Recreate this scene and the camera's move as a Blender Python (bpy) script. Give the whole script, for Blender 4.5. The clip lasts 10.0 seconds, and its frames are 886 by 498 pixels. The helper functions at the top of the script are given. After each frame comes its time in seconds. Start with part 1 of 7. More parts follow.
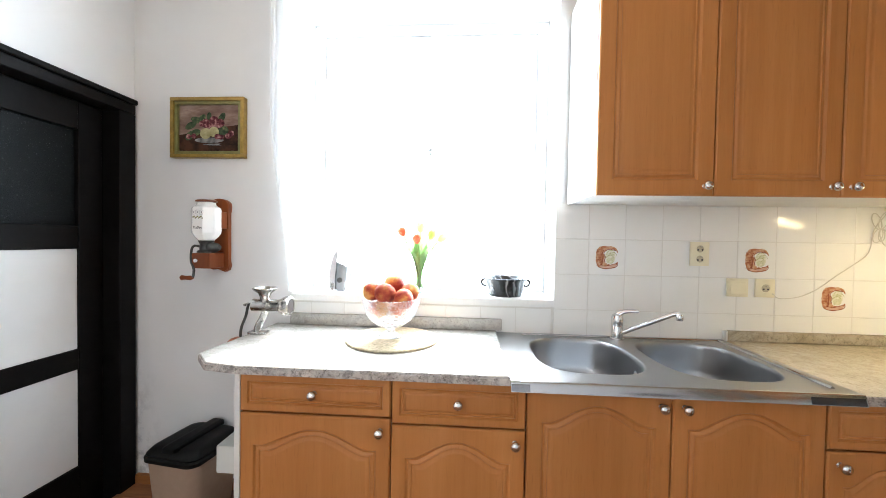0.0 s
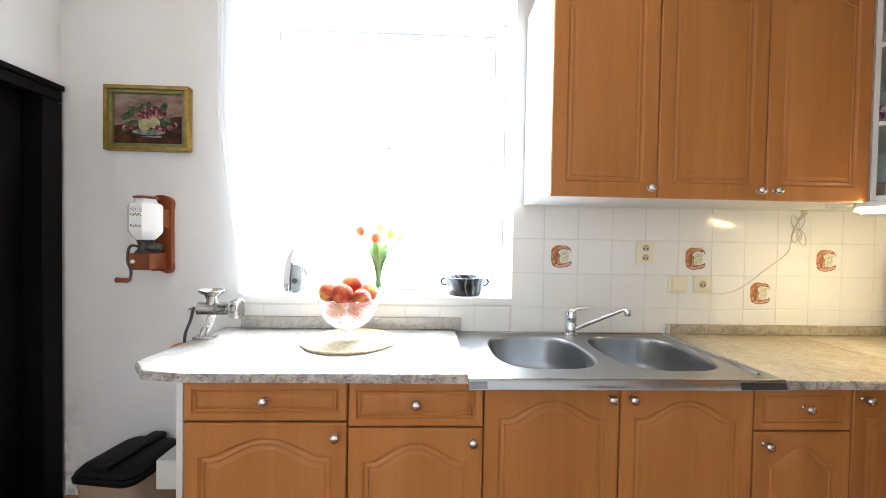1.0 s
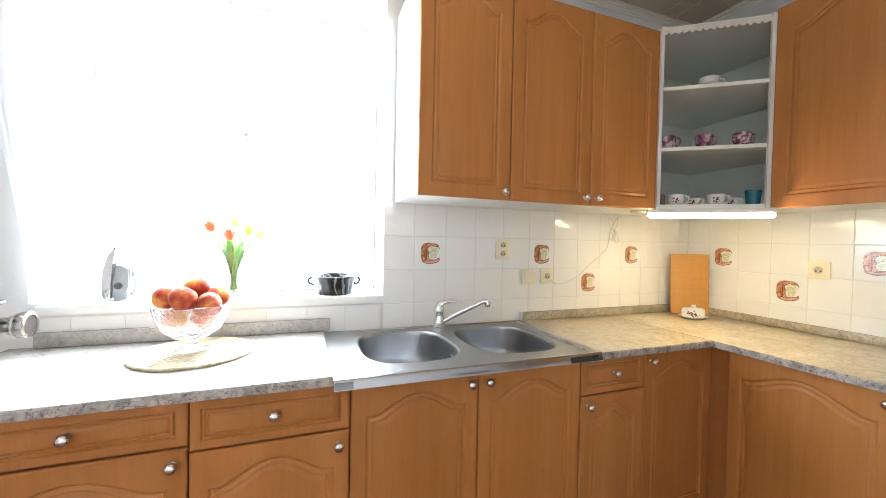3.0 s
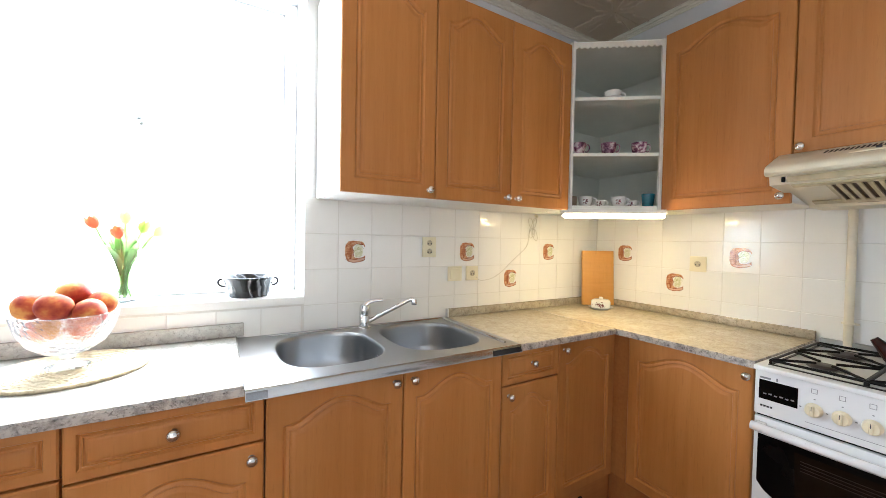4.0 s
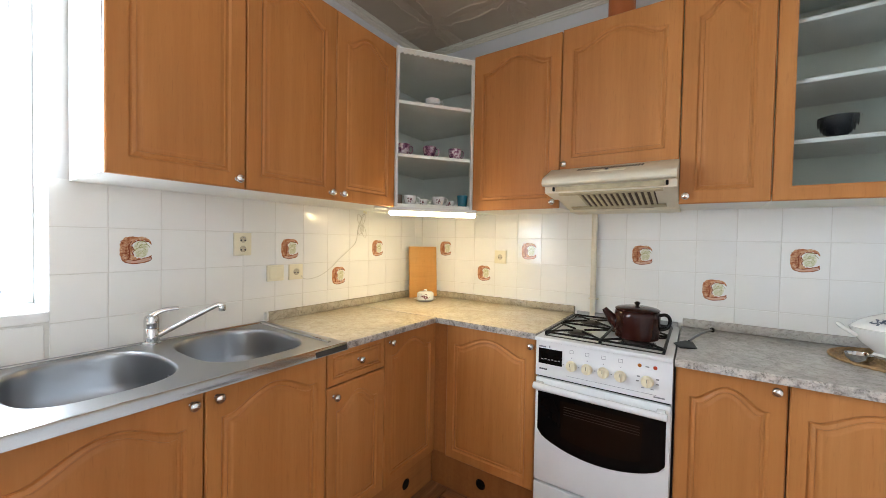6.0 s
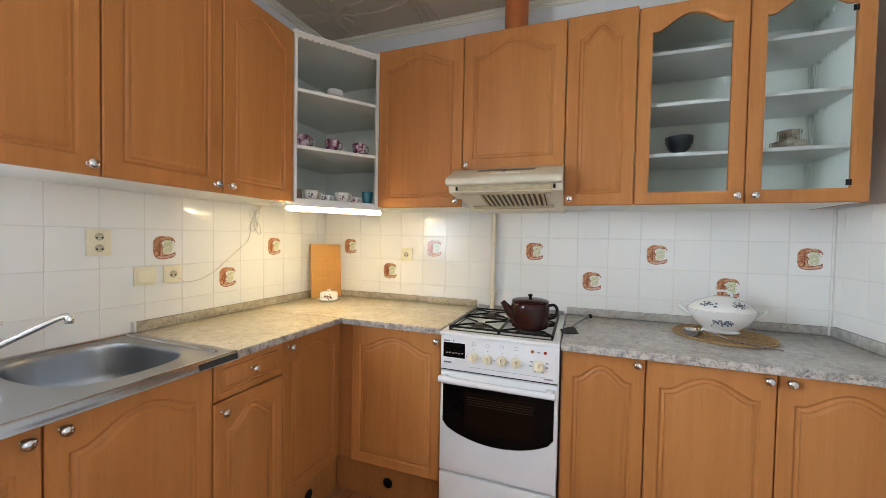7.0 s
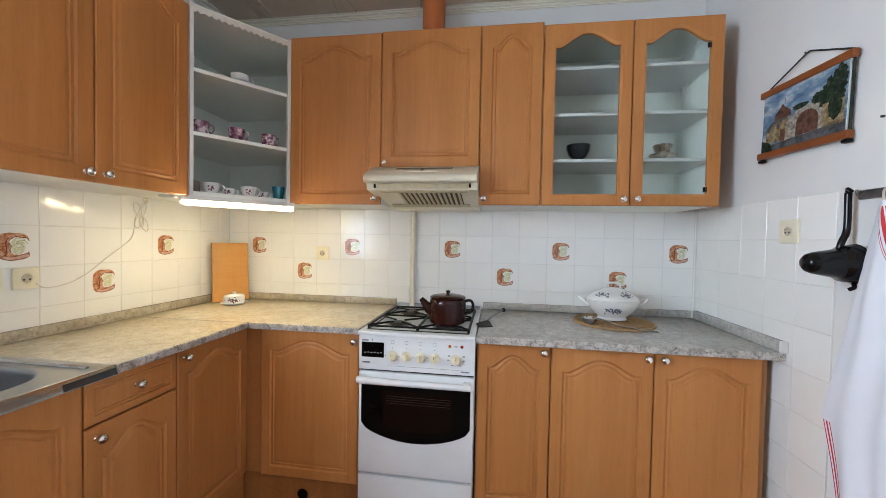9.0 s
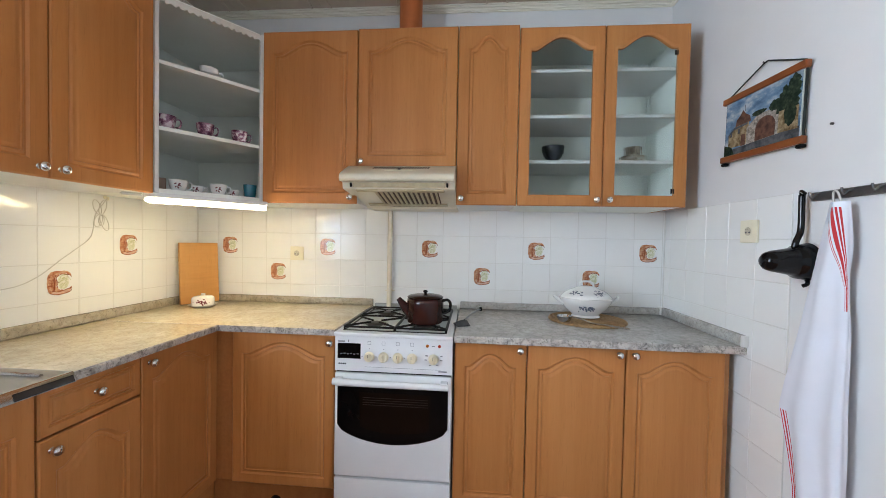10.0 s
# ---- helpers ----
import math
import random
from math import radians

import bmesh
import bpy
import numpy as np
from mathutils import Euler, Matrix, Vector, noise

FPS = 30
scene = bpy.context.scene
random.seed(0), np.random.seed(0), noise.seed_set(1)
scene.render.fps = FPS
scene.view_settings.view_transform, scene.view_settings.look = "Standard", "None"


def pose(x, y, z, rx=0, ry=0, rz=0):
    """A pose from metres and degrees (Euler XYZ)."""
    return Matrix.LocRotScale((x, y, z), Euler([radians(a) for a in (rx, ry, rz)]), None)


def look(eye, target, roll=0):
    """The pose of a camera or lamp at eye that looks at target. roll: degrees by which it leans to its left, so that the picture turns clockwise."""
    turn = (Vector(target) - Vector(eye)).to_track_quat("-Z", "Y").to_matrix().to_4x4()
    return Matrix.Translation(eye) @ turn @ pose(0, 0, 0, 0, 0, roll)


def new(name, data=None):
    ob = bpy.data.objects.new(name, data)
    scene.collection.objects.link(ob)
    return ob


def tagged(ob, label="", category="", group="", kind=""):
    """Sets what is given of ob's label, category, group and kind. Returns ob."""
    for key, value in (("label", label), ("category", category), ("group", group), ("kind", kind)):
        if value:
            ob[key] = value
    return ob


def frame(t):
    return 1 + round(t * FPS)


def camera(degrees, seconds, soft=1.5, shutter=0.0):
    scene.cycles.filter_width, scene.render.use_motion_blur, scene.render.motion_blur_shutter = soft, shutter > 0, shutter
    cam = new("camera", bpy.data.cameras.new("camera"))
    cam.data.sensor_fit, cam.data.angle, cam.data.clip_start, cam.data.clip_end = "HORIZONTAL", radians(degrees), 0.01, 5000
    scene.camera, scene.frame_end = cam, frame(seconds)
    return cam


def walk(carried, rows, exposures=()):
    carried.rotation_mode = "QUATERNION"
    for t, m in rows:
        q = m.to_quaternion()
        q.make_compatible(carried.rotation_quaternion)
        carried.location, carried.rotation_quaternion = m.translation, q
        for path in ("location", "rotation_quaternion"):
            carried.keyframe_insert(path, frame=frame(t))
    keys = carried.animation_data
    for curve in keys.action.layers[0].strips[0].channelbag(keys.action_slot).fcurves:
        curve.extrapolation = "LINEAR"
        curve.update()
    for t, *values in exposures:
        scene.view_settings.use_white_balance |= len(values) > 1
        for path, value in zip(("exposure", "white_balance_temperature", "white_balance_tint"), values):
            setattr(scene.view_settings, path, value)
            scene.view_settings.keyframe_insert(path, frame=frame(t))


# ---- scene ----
# Kitchen corner. x runs along the window wall, y into it, z up; the corner of the two tiled walls is x = 0, y = 0.
cam = camera(100.0, 10.0, soft=0.75)
PATH = [
    (0, (-2.269, -1.628, 1.295), (-2.4, 0.367, 1.250), 1.0),
    (0.5, (-2.265, -1.625, 1.292), (-2.308, 0.375, 1.250), 1.1),
    (1, (-2.256, -1.624, 1.291), (-2.185, 0.374, 1.252), 1.0),
    (1.5, (-2.245, -1.625, 1.292), (-2.046, 0.364, 1.251), 1.0),
    (2, (-2.233, -1.627, 1.292), (-1.87, 0.34, 1.251), 1.0),
    (2.5, (-2.226, -1.628, 1.292), (-1.7, 0.301, 1.251), 1.1),
    (4, (-2.193, -1.634, 1.293), (-1.167, 0.082, 1.247), 1.1),
    (4.5, (-2.185, -1.639, 1.293), (-0.998, -0.027, 1.246), 1.1),
    (5, (-2.173, -1.647, 1.293), (-0.81, -0.188, 1.245), 1.1),
    (5.5, (-2.161, -1.652, 1.292), (-0.659, -0.332, 1.245), 1.1),
    (6, (-2.153, -1.658, 1.292), (-0.503, -0.53, 1.245), 1.1),
    (7.5, (-2.146, -1.664, 1.293), (-0.214, -1.143, 1.24), 1.1),
    (8, (-2.146, -1.669, 1.292), (-0.194, -1.244, 1.239), 1.1),
    (8.5, (-2.144, -1.675, 1.290), (-0.176, -1.321, 1.238), 1.1),
    (9, (-2.144, -1.676, 1.287), (-0.164, -1.394, 1.239), 1.1),
    (9.5, (-2.144, -1.677, 1.284), (-0.156, -1.458, 1.24), 1.1),
    (10, (-2.143, -1.675, 1.284), (-0.15, -1.515, 1.24), 1.1),
]
EXPOSURE = [(0, 1.49, 6450, 10), (2.5, 1.50, 6450, 10), (6, 1.45, 6480, 10), (8, 1.38, 6300, 10), (10, 1.35, 6060, 10)]
walk(cam, [(t, look(eye, target, roll)) for t, eye, target, roll in PATH], EXPOSURE)

# ---- world and light ----
WX0, WX1, WZ0, WZ1 = -3.05, -1.893, 1.05, 2.36      # window opening
DOORX, BACKY, CEIL = -3.816, -2.73, 2.61             # door wall, wall with the towel rail, ceiling
world = bpy.data.worlds.new("sky")
scene.world = world
world.use_nodes = True
wn = world.node_tree
sky = wn.nodes.new("ShaderNodeTexSky")
sky.sky_type, sky.sun_disc = "NISHITA", False
sky.sun_elevation, sky.sun_rotation = radians(38), radians(10)
wn.links.new(sky.outputs[0], wn.nodes["Background"].inputs[0])
wn.nodes["Background"].inputs[1].default_value = 0.15

sun = new("sun", bpy.data.lights.new("sun", "SUN"))
sun.data.energy, sun.data.angle, sun.data.color = 5.0, radians(0.6), (1.0, 0.95, 0.86)
sun.matrix_world = look((-1.66, 5.0, 5.0), (-2.6, -0.2, 0.9))

day = new("window_daylight", bpy.data.lights.new("window_daylight", "AREA"))
day.data.shape, day.data.size, day.data.size_y = "RECTANGLE", WX1 - WX0 - 0.01, WZ1 - WZ0 - 0.01
day.data.energy, day.data.color = 30.0, (0.71, 0.855, 1.0)
day.matrix_world = look(((WX0 + WX1) / 2, 0.19, (WZ0 + WZ1) / 2), ((WX0 + WX1) / 2, -1, (WZ0 + WZ1) / 2))

V0, V1, VZ0, VZ1 = -3.62, -2.72, 0.95, 2.15           # added window behind the camera, unseen, opening for a fill lamp
# Fill light added to brighten the left of the room.
fill_lamp = new("second_window_daylight", bpy.data.lights.new("second_window_daylight", "AREA"))
fill_lamp.data.shape, fill_lamp.data.size, fill_lamp.data.size_y = "RECTANGLE", V1 - V0 - 0.02, VZ1 - VZ0 - 0.02
fill_lamp.data.energy, fill_lamp.data.color = 2.5, (0.97, 0.98, 1.0)
fill_lamp.matrix_world = look(((V0 + V1) / 2, BACKY - 0.12, (VZ0 + VZ1) / 2), ((V0 + V1) / 2, 0, (VZ0 + VZ1) / 2))


# ---- materials ----
def material(name, base, rough=0.5, metal=0.0, spec=0.5):
    m = bpy.data.materials.new(name)
    m.use_nodes = True
    b = m.node_tree.nodes["Principled BSDF"]
    b.inputs["Base Color"].default_value = (*base, 1)
    b.inputs["Roughness"].default_value = rough
    b.inputs["Metallic"].default_value = metal
    b.inputs["Specular IOR Level"].default_value = spec
    return m, m.node_tree, b


def coords(nt, scale=(1, 1, 1), shift=True):
    """Object coordinates, scaled, with a random shift for each object."""
    tc = nt.nodes.new("ShaderNodeTexCoord")
    mp = nt.nodes.new("ShaderNodeMapping")
    mp.inputs["Scale"].default_value = scale
    nt.links.new(tc.outputs["Object"], mp.inputs["Vector"])
    if shift:
        oi = nt.nodes.new("ShaderNodeObjectInfo")
        mul = nt.nodes.new("ShaderNodeMath")
        mul.operation = "MULTIPLY"
        mul.inputs[1].default_value = 17.0
        nt.links.new(oi.outputs["Random"], mul.inputs[0])
        nt.links.new(mul.outputs[0], mp.inputs["Location"])
    return mp.outputs[0]


def noise_tex(nt, vec, scale, detail=4.0, rough=0.55, distortion=0.0):
    n = nt.nodes.new("ShaderNodeTexNoise")
    n.inputs["Scale"].default_value, n.inputs["Detail"].default_value = scale, detail
    n.inputs["Roughness"].default_value, n.inputs["Distortion"].default_value = rough, distortion
    nt.links.new(vec, n.inputs["Vector"])
    return n.outputs["Fac"]


def ramp(nt, fac, stops):
    r = nt.nodes.new("ShaderNodeValToRGB")
    els = r.color_ramp.elements
    while len(els) < len(stops):
        els.new(0.5)
    for e, (p, c) in zip(els, stops):
        e.position, e.color = p, (*c, 1)
    nt.links.new(fac, r.inputs[0])
    return r.outputs[0]


def mix(nt, fac, a, b, mode="MIX"):
    m = nt.nodes.new("ShaderNodeMix")
    m.data_type, m.blend_type = "RGBA", mode
    if isinstance(fac, (int, float)):
        m.inputs[0].default_value = fac
    else:
        nt.links.new(fac, m.inputs[0])
    for sock, v in ((m.inputs[6], a), (m.inputs[7], b)):
        if isinstance(v, tuple):
            sock.default_value = (*v, 1)
        else:
            nt.links.new(v, sock)
    return m.outputs[2]


def bump(nt, b, fac, strength=0.2, dist=0.002):
    n = nt.nodes.new("ShaderNodeBump")
    n.inputs["Strength"].default_value, n.inputs["Distance"].default_value = strength, dist
    nt.links.new(fac, n.inputs["Height"])
    nt.links.new(n.outputs[0], b.inputs["Normal"])


def grey(v):
    return (v, v, v)


def wood_material(name, light, mid, dark, rough=0.42, grain=(26, 26, 1.3)):
    m, nt, b = material(name, mid, rough, 0, 0.32)
    v = coords(nt, grain)
    broad = noise_tex(nt, coords(nt, (7, 7, 0.5)), 1.0, 3)
    fine = noise_tex(nt, v, 2.2, 6, 0.65)
    fleck = noise_tex(nt, coords(nt, (150, 150, 16)), 1.0, 2)
    c = mix(nt, 0.45, ramp(nt, broad, [(0.32, dark), (0.52, mid), (0.68, light)]), ramp(nt, fine, [(0.25, dark), (0.5, mid), (0.75, light)]))
    c = mix(nt, ramp(nt, fleck, [(0.60, grey(0)), (0.74, grey(0.22))]), c, tuple(x * 0.65 for x in dark))
    oi = nt.nodes.new("ShaderNodeObjectInfo")
    c = mix(nt, 1.0, c, ramp(nt, oi.outputs["Random"], [(0.0, (0.91, 0.89, 0.87)), (1.0, (1.06, 1.06, 1.06))]), "MULTIPLY")
    nt.links.new(c, b.inputs["Base Color"])
    bump(nt, b, fine, 0.06, 0.001)
    return m


BEECH = wood_material("beech_foil", (0.570, 0.255, 0.083), (0.505, 0.211, 0.061), (0.425, 0.168, 0.045))
BEECH_SIDE = wood_material("beech_edge", (0.55, 0.28, 0.115), (0.47, 0.225, 0.088), (0.37, 0.165, 0.06), 0.5)
PLINTH = wood_material("plinth_wood", (0.46, 0.19, 0.06), (0.38, 0.15, 0.045), (0.29, 0.105, 0.03), 0.5, (1.3, 26, 26))
BOARD = wood_material("board_wood", (0.66, 0.355, 0.115), (0.60, 0.30, 0.085), (0.50, 0.235, 0.058), 0.5, (1.5, 20, 20))
RED_WOOD = wood_material("varnished_red_wood", (0.32, 0.092, 0.026), (0.235, 0.06, 0.018), (0.13, 0.032, 0.010), 0.3)
RAIL_WOOD = wood_material("rail_wood", (0.34, 0.11, 0.03), (0.26, 0.08, 0.022), (0.18, 0.05, 0.014), 0.35, (1.5, 20, 20))


def granite(name, base, vein, warm, speck=0.5):
    m, nt, b = material(name, base, 0.22, 0, 0.5)
    v = coords(nt, (1, 1, 1), False)
    a = noise_tex(nt, v, 5.0, 6, 0.62, 0.6)
    mot = noise_tex(nt, v, 30.0, 6, 0.72, 0.5)
    line = noise_tex(nt, v, 6.5, 5, 0.6, 0.9)
    d = noise_tex(nt, v, 120.0, 3, 0.6)
    c = mix(nt, ramp(nt, a, [(0.35, grey(0)), (0.65, grey(1))]), base, warm)
    c = mix(nt, ramp(nt, mot, [(0.44, grey(0)), (0.66, grey(0.35 + speck * 0.6))]), c, vein)
    c = mix(nt, ramp(nt, line, [(0.485, grey(0)), (0.50, grey(0.12 + speck * 0.6)), (0.515, grey(0))]), c, tuple(x * 0.75 for x in vein))
    c = mix(nt, ramp(nt, d, [(0.56, grey(0)), (0.68, grey(0.2 + speck * 0.6))]), c, tuple(x * 0.4 for x in vein))
    nt.links.new(c, b.inputs["Base Color"])
    bump(nt, b, mot, 0.03, 0.0006)
    return m


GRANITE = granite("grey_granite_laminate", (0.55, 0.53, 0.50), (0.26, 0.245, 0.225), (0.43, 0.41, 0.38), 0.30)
# Same laminate as the grey one, the lamp's warm light mixed into its colour.
GRANITE_LAMPLIT = granite("beige_granite_laminate", (0.70, 0.63, 0.49), (0.40, 0.33, 0.235), (0.59, 0.515, 0.375), 0.24)
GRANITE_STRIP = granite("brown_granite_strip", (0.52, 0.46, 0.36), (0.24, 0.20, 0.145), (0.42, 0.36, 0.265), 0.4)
GRANITE_EDGE = granite("granite_edge", (0.50, 0.465, 0.43), (0.11, 0.10, 0.095), (0.57, 0.53, 0.485), 0.65)


def plaster(name, base, dirt=0.0):
    m, nt, b = material(name, base, 0.85, 0, 0.25)
    v = coords(nt, (1, 1, 1), False)
    a = noise_tex(nt, v, 1.7, 5, 0.6)
    f = noise_tex(nt, v, 60.0, 4, 0.6)
    c = mix(nt, ramp(nt, a, [(0.35, grey(0)), (0.7, grey(1))]), base, tuple(x * 0.94 for x in base))
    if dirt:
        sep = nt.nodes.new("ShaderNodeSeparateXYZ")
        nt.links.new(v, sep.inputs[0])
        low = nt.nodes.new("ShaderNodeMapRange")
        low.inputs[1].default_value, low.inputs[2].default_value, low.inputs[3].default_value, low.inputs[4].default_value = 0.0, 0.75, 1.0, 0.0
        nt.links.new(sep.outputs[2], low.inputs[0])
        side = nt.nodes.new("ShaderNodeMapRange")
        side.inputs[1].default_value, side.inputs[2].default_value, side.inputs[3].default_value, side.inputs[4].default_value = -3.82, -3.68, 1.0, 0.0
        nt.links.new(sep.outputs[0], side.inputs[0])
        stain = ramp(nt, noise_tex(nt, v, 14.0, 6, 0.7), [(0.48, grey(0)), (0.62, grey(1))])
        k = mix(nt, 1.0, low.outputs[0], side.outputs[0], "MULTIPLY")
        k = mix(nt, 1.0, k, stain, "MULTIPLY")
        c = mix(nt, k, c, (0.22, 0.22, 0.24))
    nt.links.new(c, b.inputs["Base Color"])
    bump(nt, b, f, 0.12, 0.002)
    return m


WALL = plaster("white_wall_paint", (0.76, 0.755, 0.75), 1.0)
REVEAL = plaster("white_reveal_paint", (0.84, 0.84, 0.83))
CORNICE = plaster("cornice_foam", (0.82, 0.77, 0.66))
GROUT = plaster("tile_grout", (0.73, 0.715, 0.68))


def glaze(name, base, rough=0.13):
    m, nt, b = material(name, base, rough, 0, 0.5)
    v = coords(nt, (1, 1, 1))
    oi = nt.nodes.new("ShaderNodeObjectInfo")
    tint = ramp(nt, oi.outputs["Random"], [(0.0, tuple(x * 0.965 for x in base)), (1.0, base)])
    a = noise_tex(nt, v, 9.0, 3)
    c = mix(nt, ramp(nt, a, [(0.4, grey(0)), (0.8, grey(0.5))]), tint, tuple(x * 0.95 for x in base))
    nt.links.new(c, b.inputs["Base Color"])
    bump(nt, b, noise_tex(nt, v, 22.0, 2), 0.03, 0.002)
    return m


TILE = glaze("white_tile_glaze", (0.87, 0.87, 0.85))
CHINA = glaze("white_china", (0.84, 0.84, 0.82), 0.12)


def plain(name, base, rough=0.5, metal=0.0, amount=0.12, scale=30.0, relief=0.0, spec=0.5):
    m, nt, b = material(name, base, rough, metal, spec)
    f = noise_tex(nt, coords(nt), scale, 5, 0.6)
    c = mix(nt, ramp(nt, f, [(0.3, grey(0)), (0.75, grey(1))]), base, tuple(x * (1 - amount) for x in base))
    nt.links.new(c, b.inputs["Base Color"])
    r = nt.nodes.new("ShaderNodeMapRange")
    r.inputs[3].default_value, r.inputs[4].default_value = max(0.02, rough * 0.85), min(1.0, rough * 1.2)
    nt.links.new(f, r.inputs[0])
    nt.links.new(r.outputs[0], b.inputs["Roughness"])
    if relief:
        bump(nt, b, f, relief, 0.002)
    return m


def steel_material(name, base, rough):
    m, nt, b = material(name, base, rough, 1.0)
    f = noise_tex(nt, coords(nt, (3, 90, 90), False), 2.0, 4, 0.6)
    s = noise_tex(nt, coords(nt, (1, 1, 1), False), 11.0, 5, 0.65)
    r = nt.nodes.new("ShaderNodeMapRange")
    r.inputs[3].default_value, r.inputs[4].default_value = rough * 0.93, rough * 1.1
    nt.links.new(s, r.inputs[0])
    nt.links.new(r.outputs[0], b.inputs["Roughness"])
    bump(nt, b, f, 0.05, 0.0005)
    return m


CEILING = plain("ceiling_foam", (0.59, 0.475, 0.355), 0.36, 0, 0.12, 3.0, 0.03)
STEEL = steel_material("brushed_steel", (0.375, 0.378, 0.385), 0.315)
STEEL_LIP = steel_material("polished_steel", (0.52, 0.525, 0.535), 0.14)
CHROME = plain("chrome", (0.75, 0.75, 0.75), 0.08, 1.0, 0.05)
CAST = plain("cast_aluminium", (0.52, 0.505, 0.475), 0.26, 1.0, 0.2, 40, 0.1)
IRON_GREY = plain("dull_iron", (0.09, 0.09, 0.085), 0.45, 0.8, 0.35, 50, 0.15)
MELAMINE = plain("white_melamine", (0.74, 0.73, 0.70), 0.4, 0, 0.05, 8)
SHELF_IN = plain("grey_white_melamine", (0.88, 0.90, 0.83), 0.45, 0, 0.06, 6)
LACE = plain("paper_lace", (0.72, 0.70, 0.63), 0.9, 0, 0.1, 60)
BLACK_PAINT = plain("black_brown_gloss_paint", (0.005, 0.004, 0.0035), 0.5, 0, 0.4, 20, 0.05, 0.12)
DOOR_WHITE = plain("door_panel_white", (0.74, 0.74, 0.73), 0.45, 0, 0.07, 5)
ENAMEL = plain("white_enamel", (0.80, 0.81, 0.82), 0.16, 0, 0.05, 6)
CREAM = plain("cream_plastic", (0.82, 0.77, 0.59), 0.35, 0, 0.08, 20)
CREAM_WHITE = plain("aged_cream_enamel", (0.74, 0.68, 0.53), 0.35, 0, 0.15, 9)
# Dark brown sheet behind the door gaps, their shade put in as colour.
GAP_SHADE = plain("dark_carcass_edge", (0.075, 0.032, 0.014), 0.6)
IRON_BODY = plain("dark_grey_plastic", (0.30, 0.32, 0.33), 0.35, 0, 0.2, 25)
BLACK_GLASS = plain("oven_glass", (0.004, 0.0035, 0.0035), 0.07, 0, 0.3, 4, 0, 0.10)
KNOB_CREAM = plain("pale_knob_plastic", (0.85, 0.775, 0.57), 0.3, 0, 0.06, 30)
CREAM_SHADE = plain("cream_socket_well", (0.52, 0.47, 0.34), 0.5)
LIP_REFLECTION = plain("dark_steel_film", (0.10, 0.10, 0.11), 0.2, 0.7)
OVEN_WINDOW = plain("oven_window", (0.010, 0.005, 0.003), 0.12, 0, 0.4, 6, 0, 0.15)
OVEN_RACK = plain("oven_rack", (0.035, 0.028, 0.022), 0.3, 0.5)
BLACK_IRON = plain("black_enamel_iron", (0.006, 0.005, 0.005), 0.42, 0, 0.4, 60, 0.1, 0.2)
BURNER = plain("burner_cap", (0.05, 0.035, 0.03), 0.5, 0, 0.4, 50, 0.1)
BLACK_GLOSS = plain("black_gloss_enamel", (0.004, 0.004, 0.0045), 0.13, 0, 0.3, 12, 0, 0.28)
BROWN_ENAMEL = plain("brown_enamel", (0.030, 0.007, 0.005), 0.17, 0, 0.35, 10, 0, 0.35)
AMBER_LAMP = plain("amber_lens", (0.46, 0.15, 0.02), 0.25)
RED_LAMP = plain("red_lens", (0.42, 0.05, 0.02), 0.25)
GREY_INK = plain("grey_print", (0.22, 0.23, 0.25), 0.5)
DARK_INK = plain("dark_print", (0.03, 0.03, 0.04), 0.5)
BROWN_PLASTIC = plain("taupe_plastic", (0.40, 0.29, 0.21), 0.5, 0, 0.08, 40, 0.05)
BLACK_PLASTIC = plain("black_plastic", (0.006, 0.006, 0.006), 0.5, 0, 0.3, 60, 0.1, 0.16)
PALE_PLASTIC = plain("pale_plastic", (0.62, 0.64, 0.60), 0.4, 0, 0.06, 12)
ORANGE_PIPE = plain("orange_pipe_paint", (0.50, 0.14, 0.035), 0.5, 0, 0.25, 12, 0.05)
CREAM_PIPE = plain("cream_pipe_paint", (0.80, 0.74, 0.60), 0.4, 0, 0.15, 12)
GILT = plain("gilt_wood", (0.40, 0.25, 0.055), 0.35, 0.5, 0.45, 40, 0.1)
GILT_GREEN = plain("green_gilt", (0.22, 0.20, 0.065), 0.45, 0.2, 0.35, 40, 0.1)


def petal_material(name, base, through_light):
    """Thin plant tissue that lets light through."""
    m, nt, b = material(name, base, 0.45, 0, 0.3)
    f = noise_tex(nt, coords(nt, (30, 30, 6)), 1.0, 4)
    c = mix(nt, ramp(nt, f, [(0.3, grey(0)), (0.75, grey(1))]), base, tuple(x * 0.7 for x in base))
    nt.links.new(c, b.inputs["Base Color"])
    tl, mx = nt.nodes.new("ShaderNodeBsdfTranslucent"), nt.nodes.new("ShaderNodeMixShader")
    nt.links.new(c, tl.inputs[0])
    mx.inputs[0].default_value = through_light
    nt.links.new(b.outputs[0], mx.inputs[1]), nt.links.new(tl.outputs[0], mx.inputs[2])
    nt.links.new(mx.outputs[0], nt.nodes["Material Output"].inputs[0])
    return m


LEAF = petal_material("tulip_leaf", (0.33, 0.52, 0.20), 0.6)
STEM = petal_material("tulip_stem", (0.42, 0.60, 0.26), 0.55)
TULIP = petal_material("tulip_petal", (0.72, 0.13, 0.055), 0.35)
TULIP_PEACH = petal_material("peach_tulip_petal", (0.80, 0.42, 0.22), 0.45)
TULIP_PALE = petal_material("pale_tulip_petal", (0.36, 0.44, 0.11), 0.3)
CORD_WHITE = plain("white_cord", (0.62, 0.60, 0.56), 0.5)
CORD_BLACK = plain("black_cord", (0.02, 0.025, 0.02), 0.8, 0, 0.4, 80)
